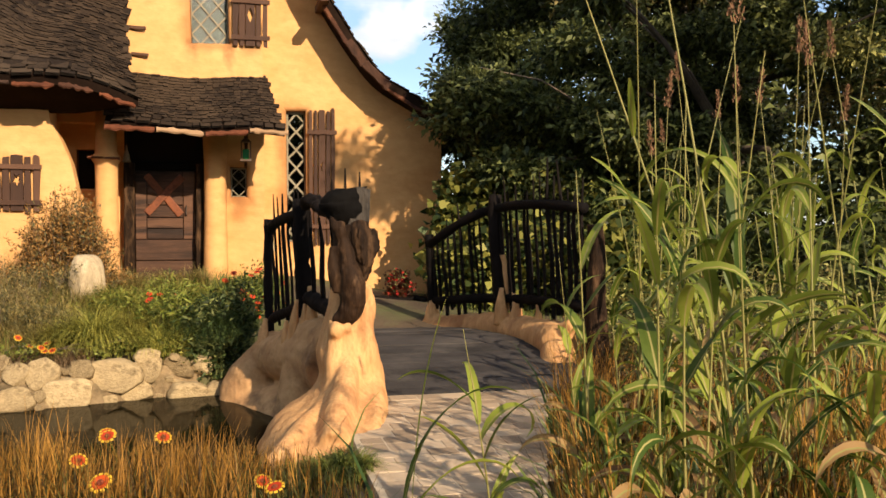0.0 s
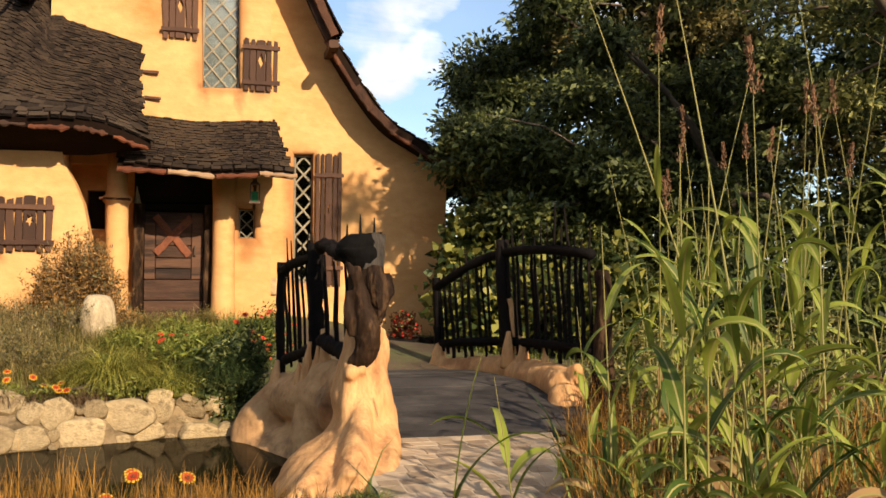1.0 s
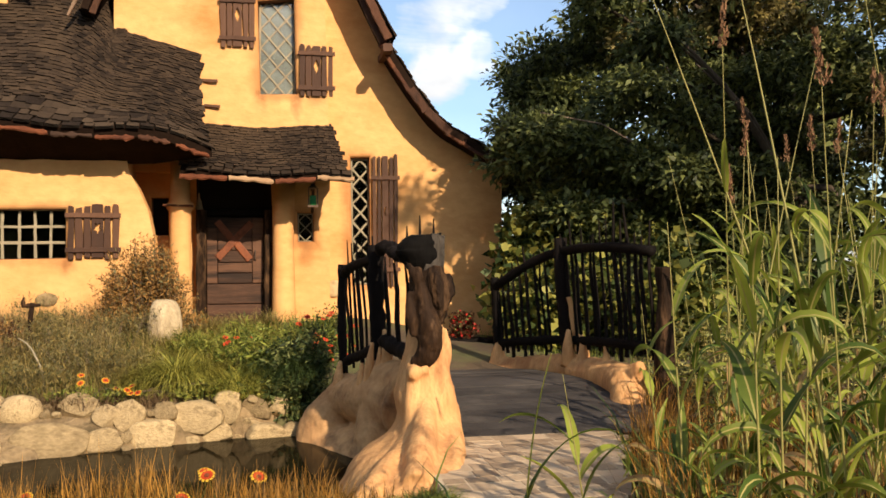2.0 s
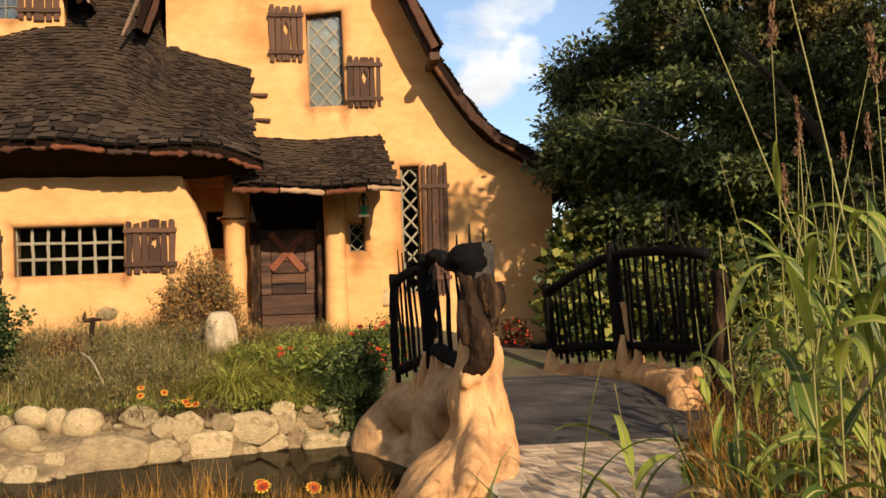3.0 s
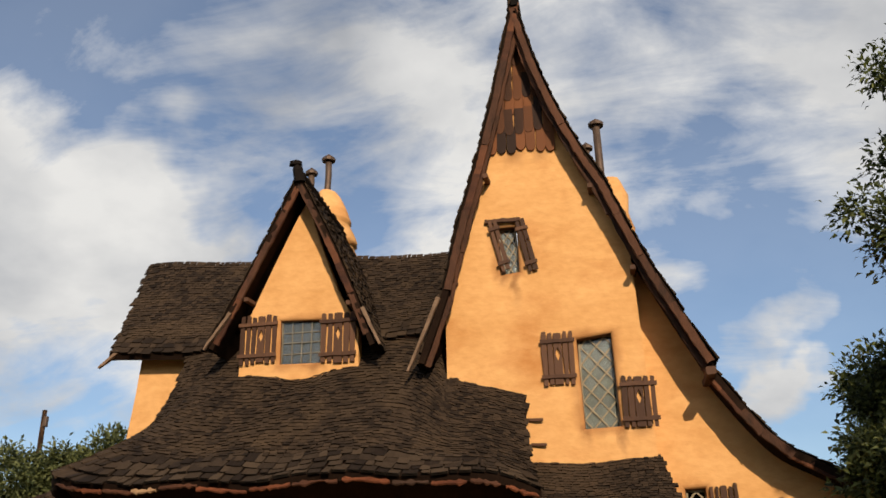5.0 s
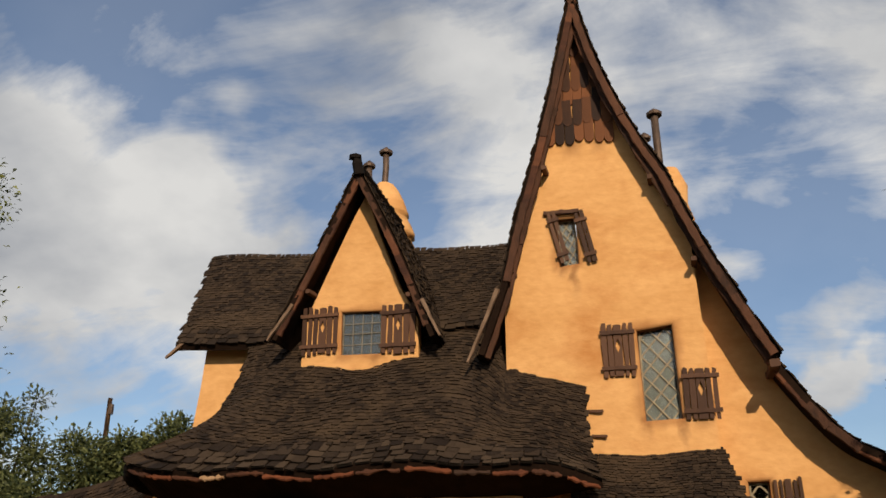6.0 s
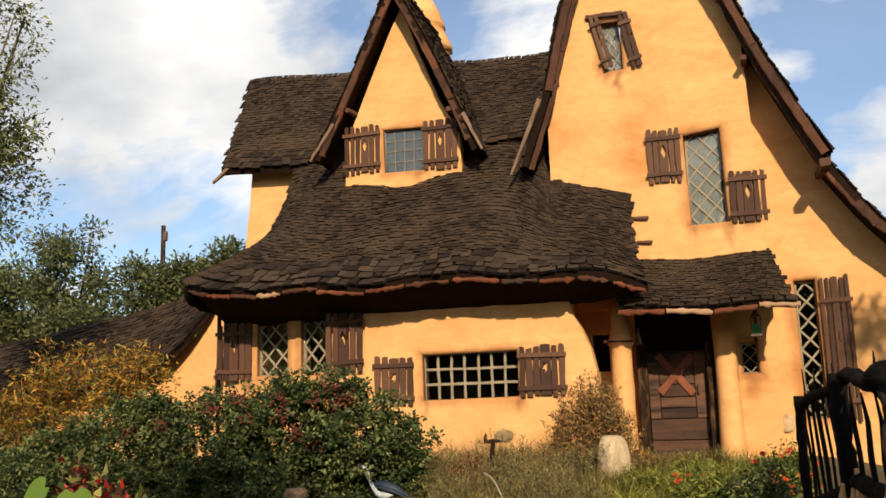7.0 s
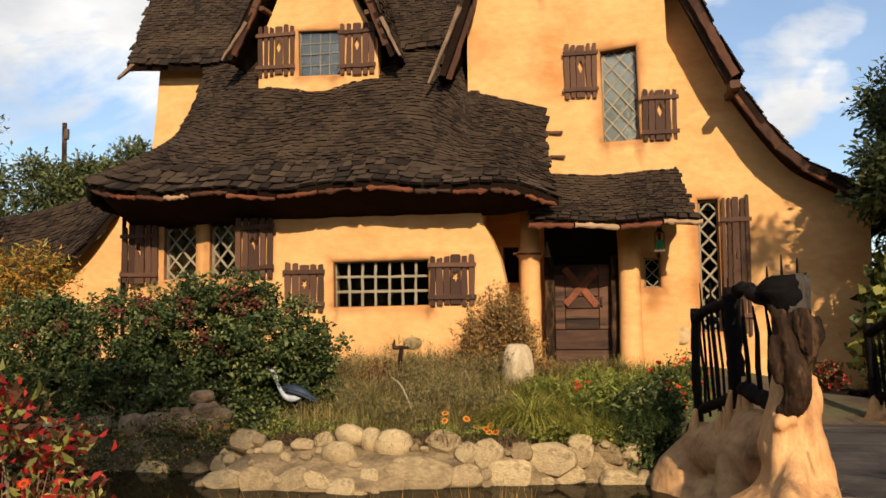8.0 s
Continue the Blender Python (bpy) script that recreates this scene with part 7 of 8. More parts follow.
# vine at the end of the wall, hedge behind the rail
shrub("wall_vine", "climbing vine with yellowing leaves at the wall's end", (4.4, 15.3, 0.2), [((4.5, 14.9, 1.9), (0.7, 0.4, 1.0), 0.5), ((3.9, 14.9, 1.2), (0.4, 0.3, 0.8), 0.25), ((5.3, 14.6, 1.9), (0.8, 0.5, 0.9), 0.4), ((6.4, 14.0, 1.6), (0.8, 0.5, 0.8), 0.3), ((3.75, 13.7, 0.9), (0.4, 0.3, 0.6), 0.25), ((4.6, 13.2, 0.95), (0.7, 0.3, 0.7), 0.35), ((5.7, 12.2, 0.9), (0.7, 0.3, 0.6), 0.3)],
      [M_LEAF_VINE, M_LEAF_VINE, M_LEAF_ROSE], 230, 20, 0.16, 0.17, 61, "vine", 8, 0.02, 0.8)
# hedge takes the darker leaf too, in place of cast shadow
shrub("hedge", "dark shady hedge behind the bridge rail", (7.0, 13.2, 0.1), [((5.4, 17.5, 2.0), (1.5, 0.8, 1.8), 0.35), ((8.4, 16.4, 1.8), (2.2, 1.0, 1.8), 0.4), ((5.6, 14.0, 1.4), (1.2, 0.7, 1.3), 0.3), ((7.6, 12.6, 1.2), (1.6, 0.9, 1.2), 0.35), ((10.2, 10.6, 1.0), (2.0, 1.2, 1.1), 0.35)],
      [M_LEAF_DEEP], 420, 36, 0.20, 0.13, 62, "hedge", 8, 0.02)
shrub("bank_thicket", "dark brushy thicket beside the bridge", (5.4, 9.6, 0.0), [((4.9, 9.8, 0.45), (0.8, 0.5, 0.5), 0.3), ((6.4, 9.2, 0.5), (1.1, 0.6, 0.6), 0.4), ((8.2, 8.4, 0.5), (1.2, 0.7, 0.6), 0.4), ((4.6, 8.6, 0.25), (0.5, 0.4, 0.35), 0.2)], [M_LEAF_DARK, M_LEAF_DUSK, M_LEAF_OLIVE], 300, 30, 0.11, 0.075, 64, "bush", 30, 0.006, 0.35, 0.0)
# red-brown plant; mostly rust leaves, so its shadow is put into the colour
shrub("geranium", "red flowering plant in a dark trough", (2.75, 14.2, 0.3), [((2.75, 14.2, 0.62), (0.26, 0.22, 0.24), 1.0)], [M_LEAF_RUST, M_LEAF_DARK, M_LEAF_RUST, M_LEAF_RUST, M_LEAF_RED, M_LEAF_RUST], 44, 22, 0.05, 0.055, 63, "plant", 4, 0.008, 0.8)
bm = bmesh.new()
rough_beam(bm, (2.20, 14.0, 0.30), (3.30, 14.2, 0.28), 0.30, 0.30, random.Random(5), 8, 0.12)
lone("trough", bm, M_BLACKWOOD, "dark hollowed log used as a plant trough", "planter")

# ---- garden before the house ----
shrub("rose_bush", "broad dark green rose bush with red hips", (-6.7, 11.8, 0.3),
      [((-5.35, 11.8, 1.25), (0.75, 0.8, 0.75), 0.20), ((-6.5, 11.9, 1.25), (1.0, 0.9, 0.78), 0.24), ((-7.7, 11.9, 1.15), (1.1, 0.9, 0.80), 0.22), ((-9.2, 11.9, 1.05), (1.2, 0.9, 0.78), 0.22), ((-6.3, 11.9, 0.6), (1.9, 0.5, 0.6), 0.10), ((-5.0, 11.75, 0.55), (0.8, 0.25, 0.5), 0.09), ((-10.2, 11.6, 0.8), (0.9, 0.6, 0.75), 0.12),
       ((-4.6, 11.75, 1.1), (0.45, 0.3, 0.42), 0.07), ((-6.0, 11.6, 1.95), (0.5, 0.3, 0.16), 0.04), ((-5.25, 11.5, 2.0), (0.14, 0.2, 0.16), 0.012), ((-8.6, 11.7, 1.8), (0.6, 0.3, 0.12), 0.03)],
      [M_LEAF_ROSE, M_LEAF_ROSEHI, M_LEAF_ROSE, M_LEAF_DARK, M_LEAF_ROSEHI, M_LEAF_ROSE, M_LEAF_ROSE], 2100, 22, 0.034, 0.066, 71, "rose bush", 26, 0.012, 0.62, None, 0.45, rosettes=True)
rs = np.random.RandomState(7)
hip_pts = np.concatenate([rs.normal(size=(26, 3)) * np.array([0.085, 0.07, 0.06]) + np.array((x, 11.25 + 0.25 * abs(x + 6.6) / 2.4, z)) for x, z in
                          ((-5.68, 1.80), (-5.22, 1.82), (-5.45, 1.95), (-6.2, 1.82), (-7.35, 1.76), (-6.7, 1.55), (-5.68, 1.19), (-8.9, 1.39), (-6.2, 1.58), (-7.0, 0.85), (-5.4, 1.70), (-8.2, 1.5), (-6.9, 1.85), (-7.9, 1.2), (-5.1, 1.45), (-6.0, 1.35))])
bm = bmesh.new()
for p in hip_pts:
    if p[1] < 11.9:
        bmesh.ops.create_icosphere(bm, subdivisions=1, radius=0.024, matrix=Matrix.Translation(p))
part("rose_hip", bm, M_HIP, [o for o in bpy.data.objects if o.name == "rose_bush"][0], "dull red rose hips", kind="stuff")
shrub("autumn_shrub", "tall shrub with thin yellow-orange leaves", (-11.2, 13.6, 0.3), [((-11.2, 13.6, 2.0), (1.5, 0.8, 1.1), 0.7), ((-12.6, 13.6, 1.6), (0.9, 0.7, 0.9), 0.3), ((-10.2, 13.5, 2.1), (0.8, 0.6, 0.9), 0.25)],
      [M_LEAF_YELLOW, M_LEAF_YELLOW, M_LEAF_VINE], 210, 40, 0.10, 0.115, 72, "shrub", 26, 0.012, 0.24, 0.4, 0.25)
shrub("dark_hedge", "low dark hedge at the garden's edge", (-14.5, 13.2, 0.2), [((-14.2, 13.0, 1.1), (1.9, 1.0, 1.1), 0.6), ((-11.2, 12.6, 0.6), (1.6, 0.7, 0.6), 0.4)], [M_LEAF_DARK, M_LEAF_ROSE], 260, 34, 0.16, 0.11, 73, "hedge", 8)
def fan_shrub(name, label, base, radii, mats, stems, per, leaf, seed):
    """A shrub of fine stems that fan out from the root, leafy along their upper parts."""
    r, rs = random.Random(seed), np.random.RandomState(seed)
    t = thing(name, label, "shrub", base)
    pts, fine = [], bmesh.new()
    for k in range(stems):
        a = r.gauss(0, 0.74)
        tip = Vector((base[0] + radii[0] * math.sin(a) * r.uniform(0.75, 1.08), base[1] + radii[1] * r.uniform(-1, 1), base[2] + radii[2] * max(0.16, math.cos(a * 1.15)) * r.uniform(0.66, 1.06)))
        root = Vector(base) + Vector((r.uniform(-0.12, 0.12), r.uniform(-0.12, 0.12), -0.05))
        mid = root.lerp(tip, 0.5) + Vector((math.sin(a) * 0.10, 0, 0.03))
        line = by_length([root, mid, tip], 7)
        bm = bmesh.new() if k < 24 else fine
        tube(bm, line, [0.009 * (1 - 0.12 * i) for i in range(8)], 4)
        if k < 24:
            part("stem", bm, M_TWIG, t)
        for _ in range(per):
            f = r.uniform(0.30, 1.0)
            q = line_point(line, f)
            pts.append((q.x + r.gauss(0, 0.030), q.y + r.gauss(0, 0.035), q.z + r.gauss(0, 0.030)))
    part("twig", fine, M_TWIG, t, kind="stuff")
    pts = np.array(pts)
    for k, m in enumerate(mats):
        part("foliage", leaf_mesh("foliage", pts[k::len(mats)], leaf, m, rs, 0.26, 0.9), None, t, kind="stuff")
    return t


fan_shrub("dry_shrub", "fan-shaped feathery brown shrub beside the door", (-2.15, 13.6, 0.62), (0.86, 0.45, 1.42), [M_LEAF_BROWN, M_LEAF_BROWN, M_LEAF_BROWN, M_LEAF_SAGE], 190, 120, 0.062, 74)
fan_shrub("dry_shrub", "low rusty dead shrub beside the ornament", (-3.8, 12.5, 0.55), (0.36, 0.2, 0.44), [M_LEAF_RUST, M_LEAF_BROWN], 50, 40, 0.05, 175)
fan_shrub("dry_shrub", "low grey-brown shrub under the window", (-2.95, 13.9, 0.55), (0.5, 0.3, 0.55), [M_LEAF_BROWN, M_LEAF_SAGE], 40, 40, 0.05, 174)
shrub("green_clump", "dark green leafy clump above the water", (0.0, 10.75, 0.1), [((-0.05, 10.7, 0.42), (0.5, 0.34, 0.42), 0.7), ((-0.02, 10.45, 0.05), (0.36, 0.22, 0.36), 0.4)], [M_LEAF_ROSE, M_LEAF_DARK], 170, 26, 0.07, 0.09, 75, "plant", 8, 0.006, 0.28)
shrub("flowering_plant", "red-orange flowering plant by the rail", (0.36, 11.4, 0.25), [((0.34, 11.4, 0.66), (0.34, 0.3, 0.40), 1.0)], [M_LEAF_GREEN, M_LEAF_ROSE], 90, 22, 0.06, 0.06, 76, "plant", 12, 0.005, 0.35)
shrub("red_leaf_plant", "young shrub with bright red and green leaves", (-3.70, 4.4, 0.0), [((-3.78, 4.4, 0.95), (0.24, 0.24, 0.26), 0.45), ((-3.50, 4.45, 0.88), (0.16, 0.2, 0.16), 0.3), ((-3.95, 4.3, 1.18), (0.14, 0.16, 0.22), 0.22), ((-3.7, 4.5, 0.5), (0.4, 0.3, 0.34), 0.5), ((-3.35, 4.4, 0.62), (0.2, 0.2, 0.18), 0.15)], [M_LEAF_RED, M_LEAF_RUST, M_LEAF_RED, M_LEAF_VINE, M_LEAF_RUST, M_LEAF_OLIVE], 60, 10, 0.06, 0.085, 77, "shrub", 30, 0.005, 0.42, 0.0, 0.25, 0.5)


def heart_leaf(bm, at, along, facing, size):
    """One broad heart-shaped leaf, folded along its midrib, with a drooping tip."""
    along = Vector(along).normalized()
    side = along.cross(Vector(facing)).normalized()
    out = side.cross(along)
    at = Vector(at)
    rows = [(-0.12, 0.17), (0.0, 0.34), (0.15, 0.40), (0.35, 0.37), (0.55, 0.27), (0.78, 0.13), (1.0, 0.0)]
    rib = [bm.verts.new(at + along * size * max(0.0, v) - out * size * 0.10 * v * v) for v, w in rows]
    for sgn in (-1, 1):
        edge = [bm.verts.new(at + along * size * v + side * sgn * size * w + out * size * (0.16 * w - 0.10 * v * v)) for v, w in rows[:-1]] + [rib[-1]]
        for k in range(len(rows) - 1):
            vs = [rib[k], edge[k], edge[k + 1], rib[k + 1]]
            vs = [v for n, v in enumerate(vs) if v not in vs[:n]]
            bm.faces.new(vs if sgn > 0 else vs[::-1])


M_HEART = leaf_material("heart_leaf", (0.09, 0.17, 0.022), (0.15, 0.24, 0.035))
vine_at = (-2.72, 2.58)
vine = thing("morning_glory", "climbing plant with broad heart-shaped green leaves", "plant", (vine_at[0], vine_at[1], ground_height(*vine_at)))
bm = bmesh.new()
tube(bm, by_length([Vector((vine_at[0], vine_at[1], ground_height(*vine_at) - 0.03)), Vector((-2.78, 2.60, 0.7)), Vector((-2.70, 2.60, 1.2)), Vector((-2.63, 2.62, 1.38))], 10), [0.006 - 0.0003 * k for k in range(11)], 6)
part("stem", bm, M_LEAF_VINE, vine, smooth=True)
for at, along, facing, size in (((-2.625, 2.60, 1.375), (0.12, 0.05, -1.0), (0.35, -1.0, 0.35), 0.165), ((-2.73, 2.57, 1.40), (-0.75, -0.2, -0.7), (0.3, -0.8, 0.9), 0.15),
                               ((-2.73, 2.60, 1.10), (-0.6, -0.3, -0.8), (0.1, -1.0, 0.5), 0.14), ((-2.77, 2.60, 0.85), (0.5, -0.3, -0.8), (0.1, -1.0, 0.5), 0.13), ((-2.76, 2.60, 0.62), (-0.5, -0.4, -0.6), (0.1, -0.8, 0.7), 0.12)):
    bm = bmesh.new()
    heart_leaf(bm, at, along, facing, size)
    part("leaf", bm, M_HEART, vine, smooth=True)
shrub("bank_bush", "dark leafy bush down to the pond bank", (-7.2, 10.9, 0.0), [((-8.2, 10.9, 0.45), (1.1, 0.4, 0.55), 0.4), ((-6.4, 10.95, 0.5), (0.9, 0.4, 0.5), 0.3), ((-9.8, 10.8, 0.5), (1.0, 0.5, 0.6), 0.3), ((-5.35, 11.0, 0.30), (0.5, 0.3, 0.34), 0.16), ((-4.75, 10.75, 0.18), (0.35, 0.2, 0.18), 0.07)], [M_LEAF_DARK, M_LEAF_ROSE], 200, 26, 0.07, 0.075, 79, "bush", 10, 0.006)
shrub("leafy_perennial", "fresh green leafy perennials on the mound", (-0.75, 11.0, 0.2), [((-0.55, 11.0, 0.50), (0.42, 0.34, 0.32), 0.4), ((-1.25, 11.7, 0.56), (0.4, 0.3, 0.28), 0.3), ((0.0, 11.3, 0.55), (0.35, 0.3, 0.32), 0.3), ((-0.6, 12.2, 0.62), (0.5, 0.35, 0.28), 0.3)], [M_LEAF_GREEN, M_LEAF_VINE, M_LEAF_GREEN], 200, 22, 0.07, 0.10, 80, "plant", 12, 0.005, 0.16)
shrub("trailing_plant", "green plants trailing over the stone wall", (-2.4, 10.4, 0.2), [((-4.2, 10.3, 0.24), (0.7, 0.16, 0.12), 0.25), ((-2.2, 10.3, 0.2), (0.6, 0.16, 0.12), 0.3), ((-0.9, 10.3, 0.2), (0.6, 0.18, 0.14), 0.3)], [M_LEAF_VINE, M_LEAF_GREEN], 110, 18, 0.05, 0.05, 82, "plant", 10, 0.004, 0.4)
for i, (x, y, w, h) in enumerate(((-3.9, 11.5, 0.5, 0.30), (-3.2, 12.2, 0.55, 0.34), (-2.6, 11.5, 0.55, 0.32), (-2.4, 12.8, 0.5, 0.34), (-3.5, 13.3, 0.6, 0.34), (-2.0, 11.2, 0.4, 0.26), (-4.3, 12.6, 0.5, 0.36), (-3.0, 10.95, 0.45, 0.22))):
    g = ground_height(x, y)
    shrub("sage_bush", "wispy grey-brown sage bush on the mound", (x, y, g), [((x, y, g + h), (w, w * 0.7, h), 1.0)], [M_LEAF_SAGE, M_GRASS_DRY], 90, 26, 0.07, 0.055, 120 + i, "shrub", 26, 0.004, 0.18, g, 0.2, 1.2, "sage bushes")
shrub("pond_shrub", "low tangled greenery on the far pond bank", (-6.3, 10.4, -0.2), [((-5.9, 10.25, 0.0), (0.45, 0.3, 0.42), 0.3), ((-7.0, 10.2, 0.0), (0.8, 0.35, 0.5), 0.6), ((-8.5, 10.15, 0.0), (1.0, 0.4, 0.5), 0.7), ((-5.3, 10.3, 0.15), (0.3, 0.25, 0.25), 0.15)], [M_LEAF_ROSE, M_LEAF_BROWN, M_LEAF_DARK, M_LEAF_VINE], 190, 22, 0.08, 0.06, 78, "shrub", 16, 0.005, 0.35)


def grass(name, label, n, box_xy, h, lean, width, mat, seed, keep=None, tufts=0, tuft_r=0.12, low=None):
    rs = np.random.RandomState(seed)
    x0, x1, y0, y1 = box_xy
    if tufts:
        c = np.stack([rs.uniform(x0, x1, tufts), rs.uniform(y0, y1, tufts)], 1)
        xy = c[rs.randint(0, tufts, n)] + rs.normal(size=(n, 2)) * tuft_r
    else:
        xy = np.stack([rs.uniform(x0, x1, n), rs.uniform(y0, y1, n)], 1)
    if keep is not None:
        xy = xy[[bool(keep(a, b)) for a, b in xy]]
    b = np.array([(x, y, ground_height(x, y) - 0.02) for x, y in xy])
    hh = rs.uniform(*h, len(b)) * np.array([1 + 0.35 * noise.noise((x * 1.1, y * 1.1, seed)) for x, y in xy])
    if low is not None:
        hh = hh * np.array([low(x, y) for x, y in xy])
    ob = new(name, blades_mesh(name, b, hh, lean, width, mat, rs))
    return tagged(ob, label, "grass", "", "stuff")


bank_low = lambda x, y: (1 - (0.30 + 0.34 * ease(-1.3, -0.4, x)) * ease(5.7, 7.0, y)) * (1 - 0.45 * ease(-0.1, 0.7, x))
off_path = lambda x, y: not (x > 0.30 and 6.5 < y < 8.2 and x < 1.4) and not (path_l(y) - 0.05 < x < min(1.9 + 0.37 * (y - 4.88), 3.05) and y < 8.2) and not (0.2 < x < 3.9 and 7.9 < y < 12.4) and not (1.0 < x < 3.4 and y > 11.5)
grass("dry_grass", "fine dry olive-brown grass before the wall", 11000, (-4.7, -1.4, 10.7, 14.7), (0.18, 0.52), 0.95, 0.010, M_GRASS_DRY, 81, off_path)
grass("mixed_grass", "greenish grass on the mound", 9000, (-4.7, 1.0, 10.5, 14.9), (0.12, 0.36), 0.9, 0.010, M_GRASS_GREEN, 82, off_path)
grass("green_grass", "lush green grass tufts above the stone wall", 6500, (-1.9, 0.1, 10.55, 12.6), (0.28, 0.5), 0.9, 0.011, M_GRASS_OLIVE, 83, off_path, 46, 0.14)
grass("straw_grass", "pale straw stems in front of the wall", 1500, (-4.6, -2.4, 12.0, 14.6), (0.4, 0.7), 0.45, 0.006, M_GRASS_STRAW, 92, off_path)
grass("weeds", "rough grass and weeds in the left garden", 9000, (-13, -4.2, 10.5, 14.5), (0.2, 0.5), 0.6, 0.012, M_GRASS_DRY, 84, lambda x, y: y > 11.7)
grass("lawn", "short grass round the house end", 6000, (0.6, 9.0, 10.6, 16.2), (0.08, 0.22), 0.6, 0.010, M_GRASS_GREEN, 85, off_path)
grass("ochre_grass", "ochre and amber grass on the near bank", 7500, (-4.6, 0.75, 4.3, 7.4), (0.26, 0.58), 0.5, 0.008, M_GRASS_OCHRE, 86, off_path, 90, 0.12, bank_low)
grass("amber_grass", "upright amber grass blades along the water's edge", 2200, (-4.8, 0.45, 5.0, 6.9), (0.40, 0.66), 0.35, 0.009, M_GRASS_AMBER, 186, off_path, 60, 0.10, lambda x, y: 1 - 0.30 * ease(5.4, 6.6, y) - 0.25 * ease(-0.5, 0.4, x))
grass("bank_grass", "green undergrowth in the near bank grass", 11000, (-5.0, 0.98, 3.6, 7.9), (0.14, 0.44), 0.9, 0.009, M_GRASS_BANK, 87, off_path, 0, 0.12, bank_low)
grass("ochre_grass", "amber grass clump among the reeds", 3200, (2.75, 4.6, 4.6, 7.6), (0.35, 0.75), 0.7, 0.008, M_GRASS_OCHRE, 89, off_path, 26, 0.10)
grass("bank_grass", "green grass on the reed bank", 8000, (2.1, 9.0, 2.9, 7.6), (0.2, 0.6), 0.8, 0.012, M_GRASS_GREEN, 90, off_path)

grass("reed_grass", "broad green blades crowding under the reeds", 1000, (1.0, 5.2, 2.3, 6.4), (0.4, 0.9), 0.9, 0.032, M_GRASS_BROAD, 93, off_path, 90, 0.12)
grass("straw_grass", "dry orange straw standing among the reeds", 6500, (1.3, 5.4, 2.6, 7.4), (0.4, 1.0), 0.5, 0.009, M_GRASS_AMBER, 94, off_path, 70, 0.10)


def tussock(label, base, length, n, mat, seed, spread=0.07, width=0.009, bend=(1.3, 2.7)):
    """A clump of long blades that rise from one root and arch over."""
    rs = np.random.RandomState(seed)
    az, rise = rs.uniform(0, 2 * np.pi, n), rs.uniform(1.0, 1.5, n)
    d, side = np.stack([np.cos(az), np.sin(az), 0 * az], 1), np.stack([-np.sin(az), np.cos(az), 0 * az], 1)
    q = np.array(base) + np.stack([rs.normal(size=n) * spread, rs.normal(size=n) * spread, 0 * az], 1)
    seg, turn, w = rs.uniform(*length, n) / 6, rs.uniform(*bend, n), width * rs.uniform(0.6, 1.2, n)
    rows = []
    for k in range(7):
        ww = (w * (1 - k / 6) ** 0.6 * 0.5 + 0.0004)[:, None]
        rows += [q - side * ww, q + side * ww]
        ang = rise - turn * ((k + 0.5) / 6) ** 1.5
        q = q + (d * np.cos(ang)[:, None] + np.array([0, 0, 1.0]) * np.sin(ang)[:, None]) * seg[:, None]
    idx = np.array([[2 * k, 2 * k + 1, 2 * k + 3, 2 * k + 2] for k in range(6)]).ravel()
    faces = (np.arange(n)[:, None] * 14 + idx[None, :]).ravel()
    ob = new("grass_tussock", fast_mesh("grass_tussock", np.stack(rows, 1).reshape(-1, 3), faces, 4, mat))
    return tagged(ob, label, "grass", "grass tussocks", "")


for k, (x, y, ln, n, m) in enumerate(((-1.38, 10.62, 0.72, 1500, M_GRASS_FRESH), (-1.75, 10.75, 0.55, 700, M_GRASS_OLIVE), (-0.70, 10.42, 0.46, 800, M_GRASS_FRESH), (-1.05, 10.95, 0.6, 900, M_GRASS_OLIVE), (-0.45, 10.75, 0.55, 900, M_GRASS_GREEN), (-0.75, 11.6, 0.6, 800, M_GRASS_OLIVE),
                                     (-0.06, 10.62, 0.66, 1300, M_GRASS_DEEP), (0.12, 10.9, 0.6, 700, M_GRASS_DEEP), (-1.35, 12.3, 0.6, 600, M_GRASS_FRESH), (-0.3, 12.4, 0.6, 600, M_GRASS_OLIVE), (0.78, 5.75, 0.26, 900, M_GRASS_GREEN), (0.55, 5.9, 0.22, 500, M_GRASS_OLIVE))):
    tussock("arching green grass tussock on the mound" if y > 8 else "round green grass tuft beside the trunk's foot", (x, y, ground_height(x, y) + 0.03), (ln * 0.7, ln * 1.15), n, m, 300 + k)


for k, (x, y) in enumerate(((-0.75, 13.8), (-0.35, 13.9), (-1.2, 13.6))):
    tussock("dry yellow grass tuft near the door", (x, y, ground_height(x, y)), (0.3, 0.5), 320, M_GRASS_DRY, 340 + k, 0.09, 0.008, (0.6, 1.8))
for k, (x, dy) in enumerate(((-2.95, 0.12), (-3.2, 0.06), (-2.72, 0.05), (-2.50, 0.10), (-2.32, 0.04), (-2.12, 0.10), (-3.9, 0.10), (-4.3, 0.05), (-1.6, 0.10))):
    tussock("tangle of dry brown roots over the wall's top", (x, wall_face(x) + dy, 0.10), (0.14, 0.34), 260, M_GRASS_ROOT, 400 + k, 0.10, 0.006, (1.4, 3.6))


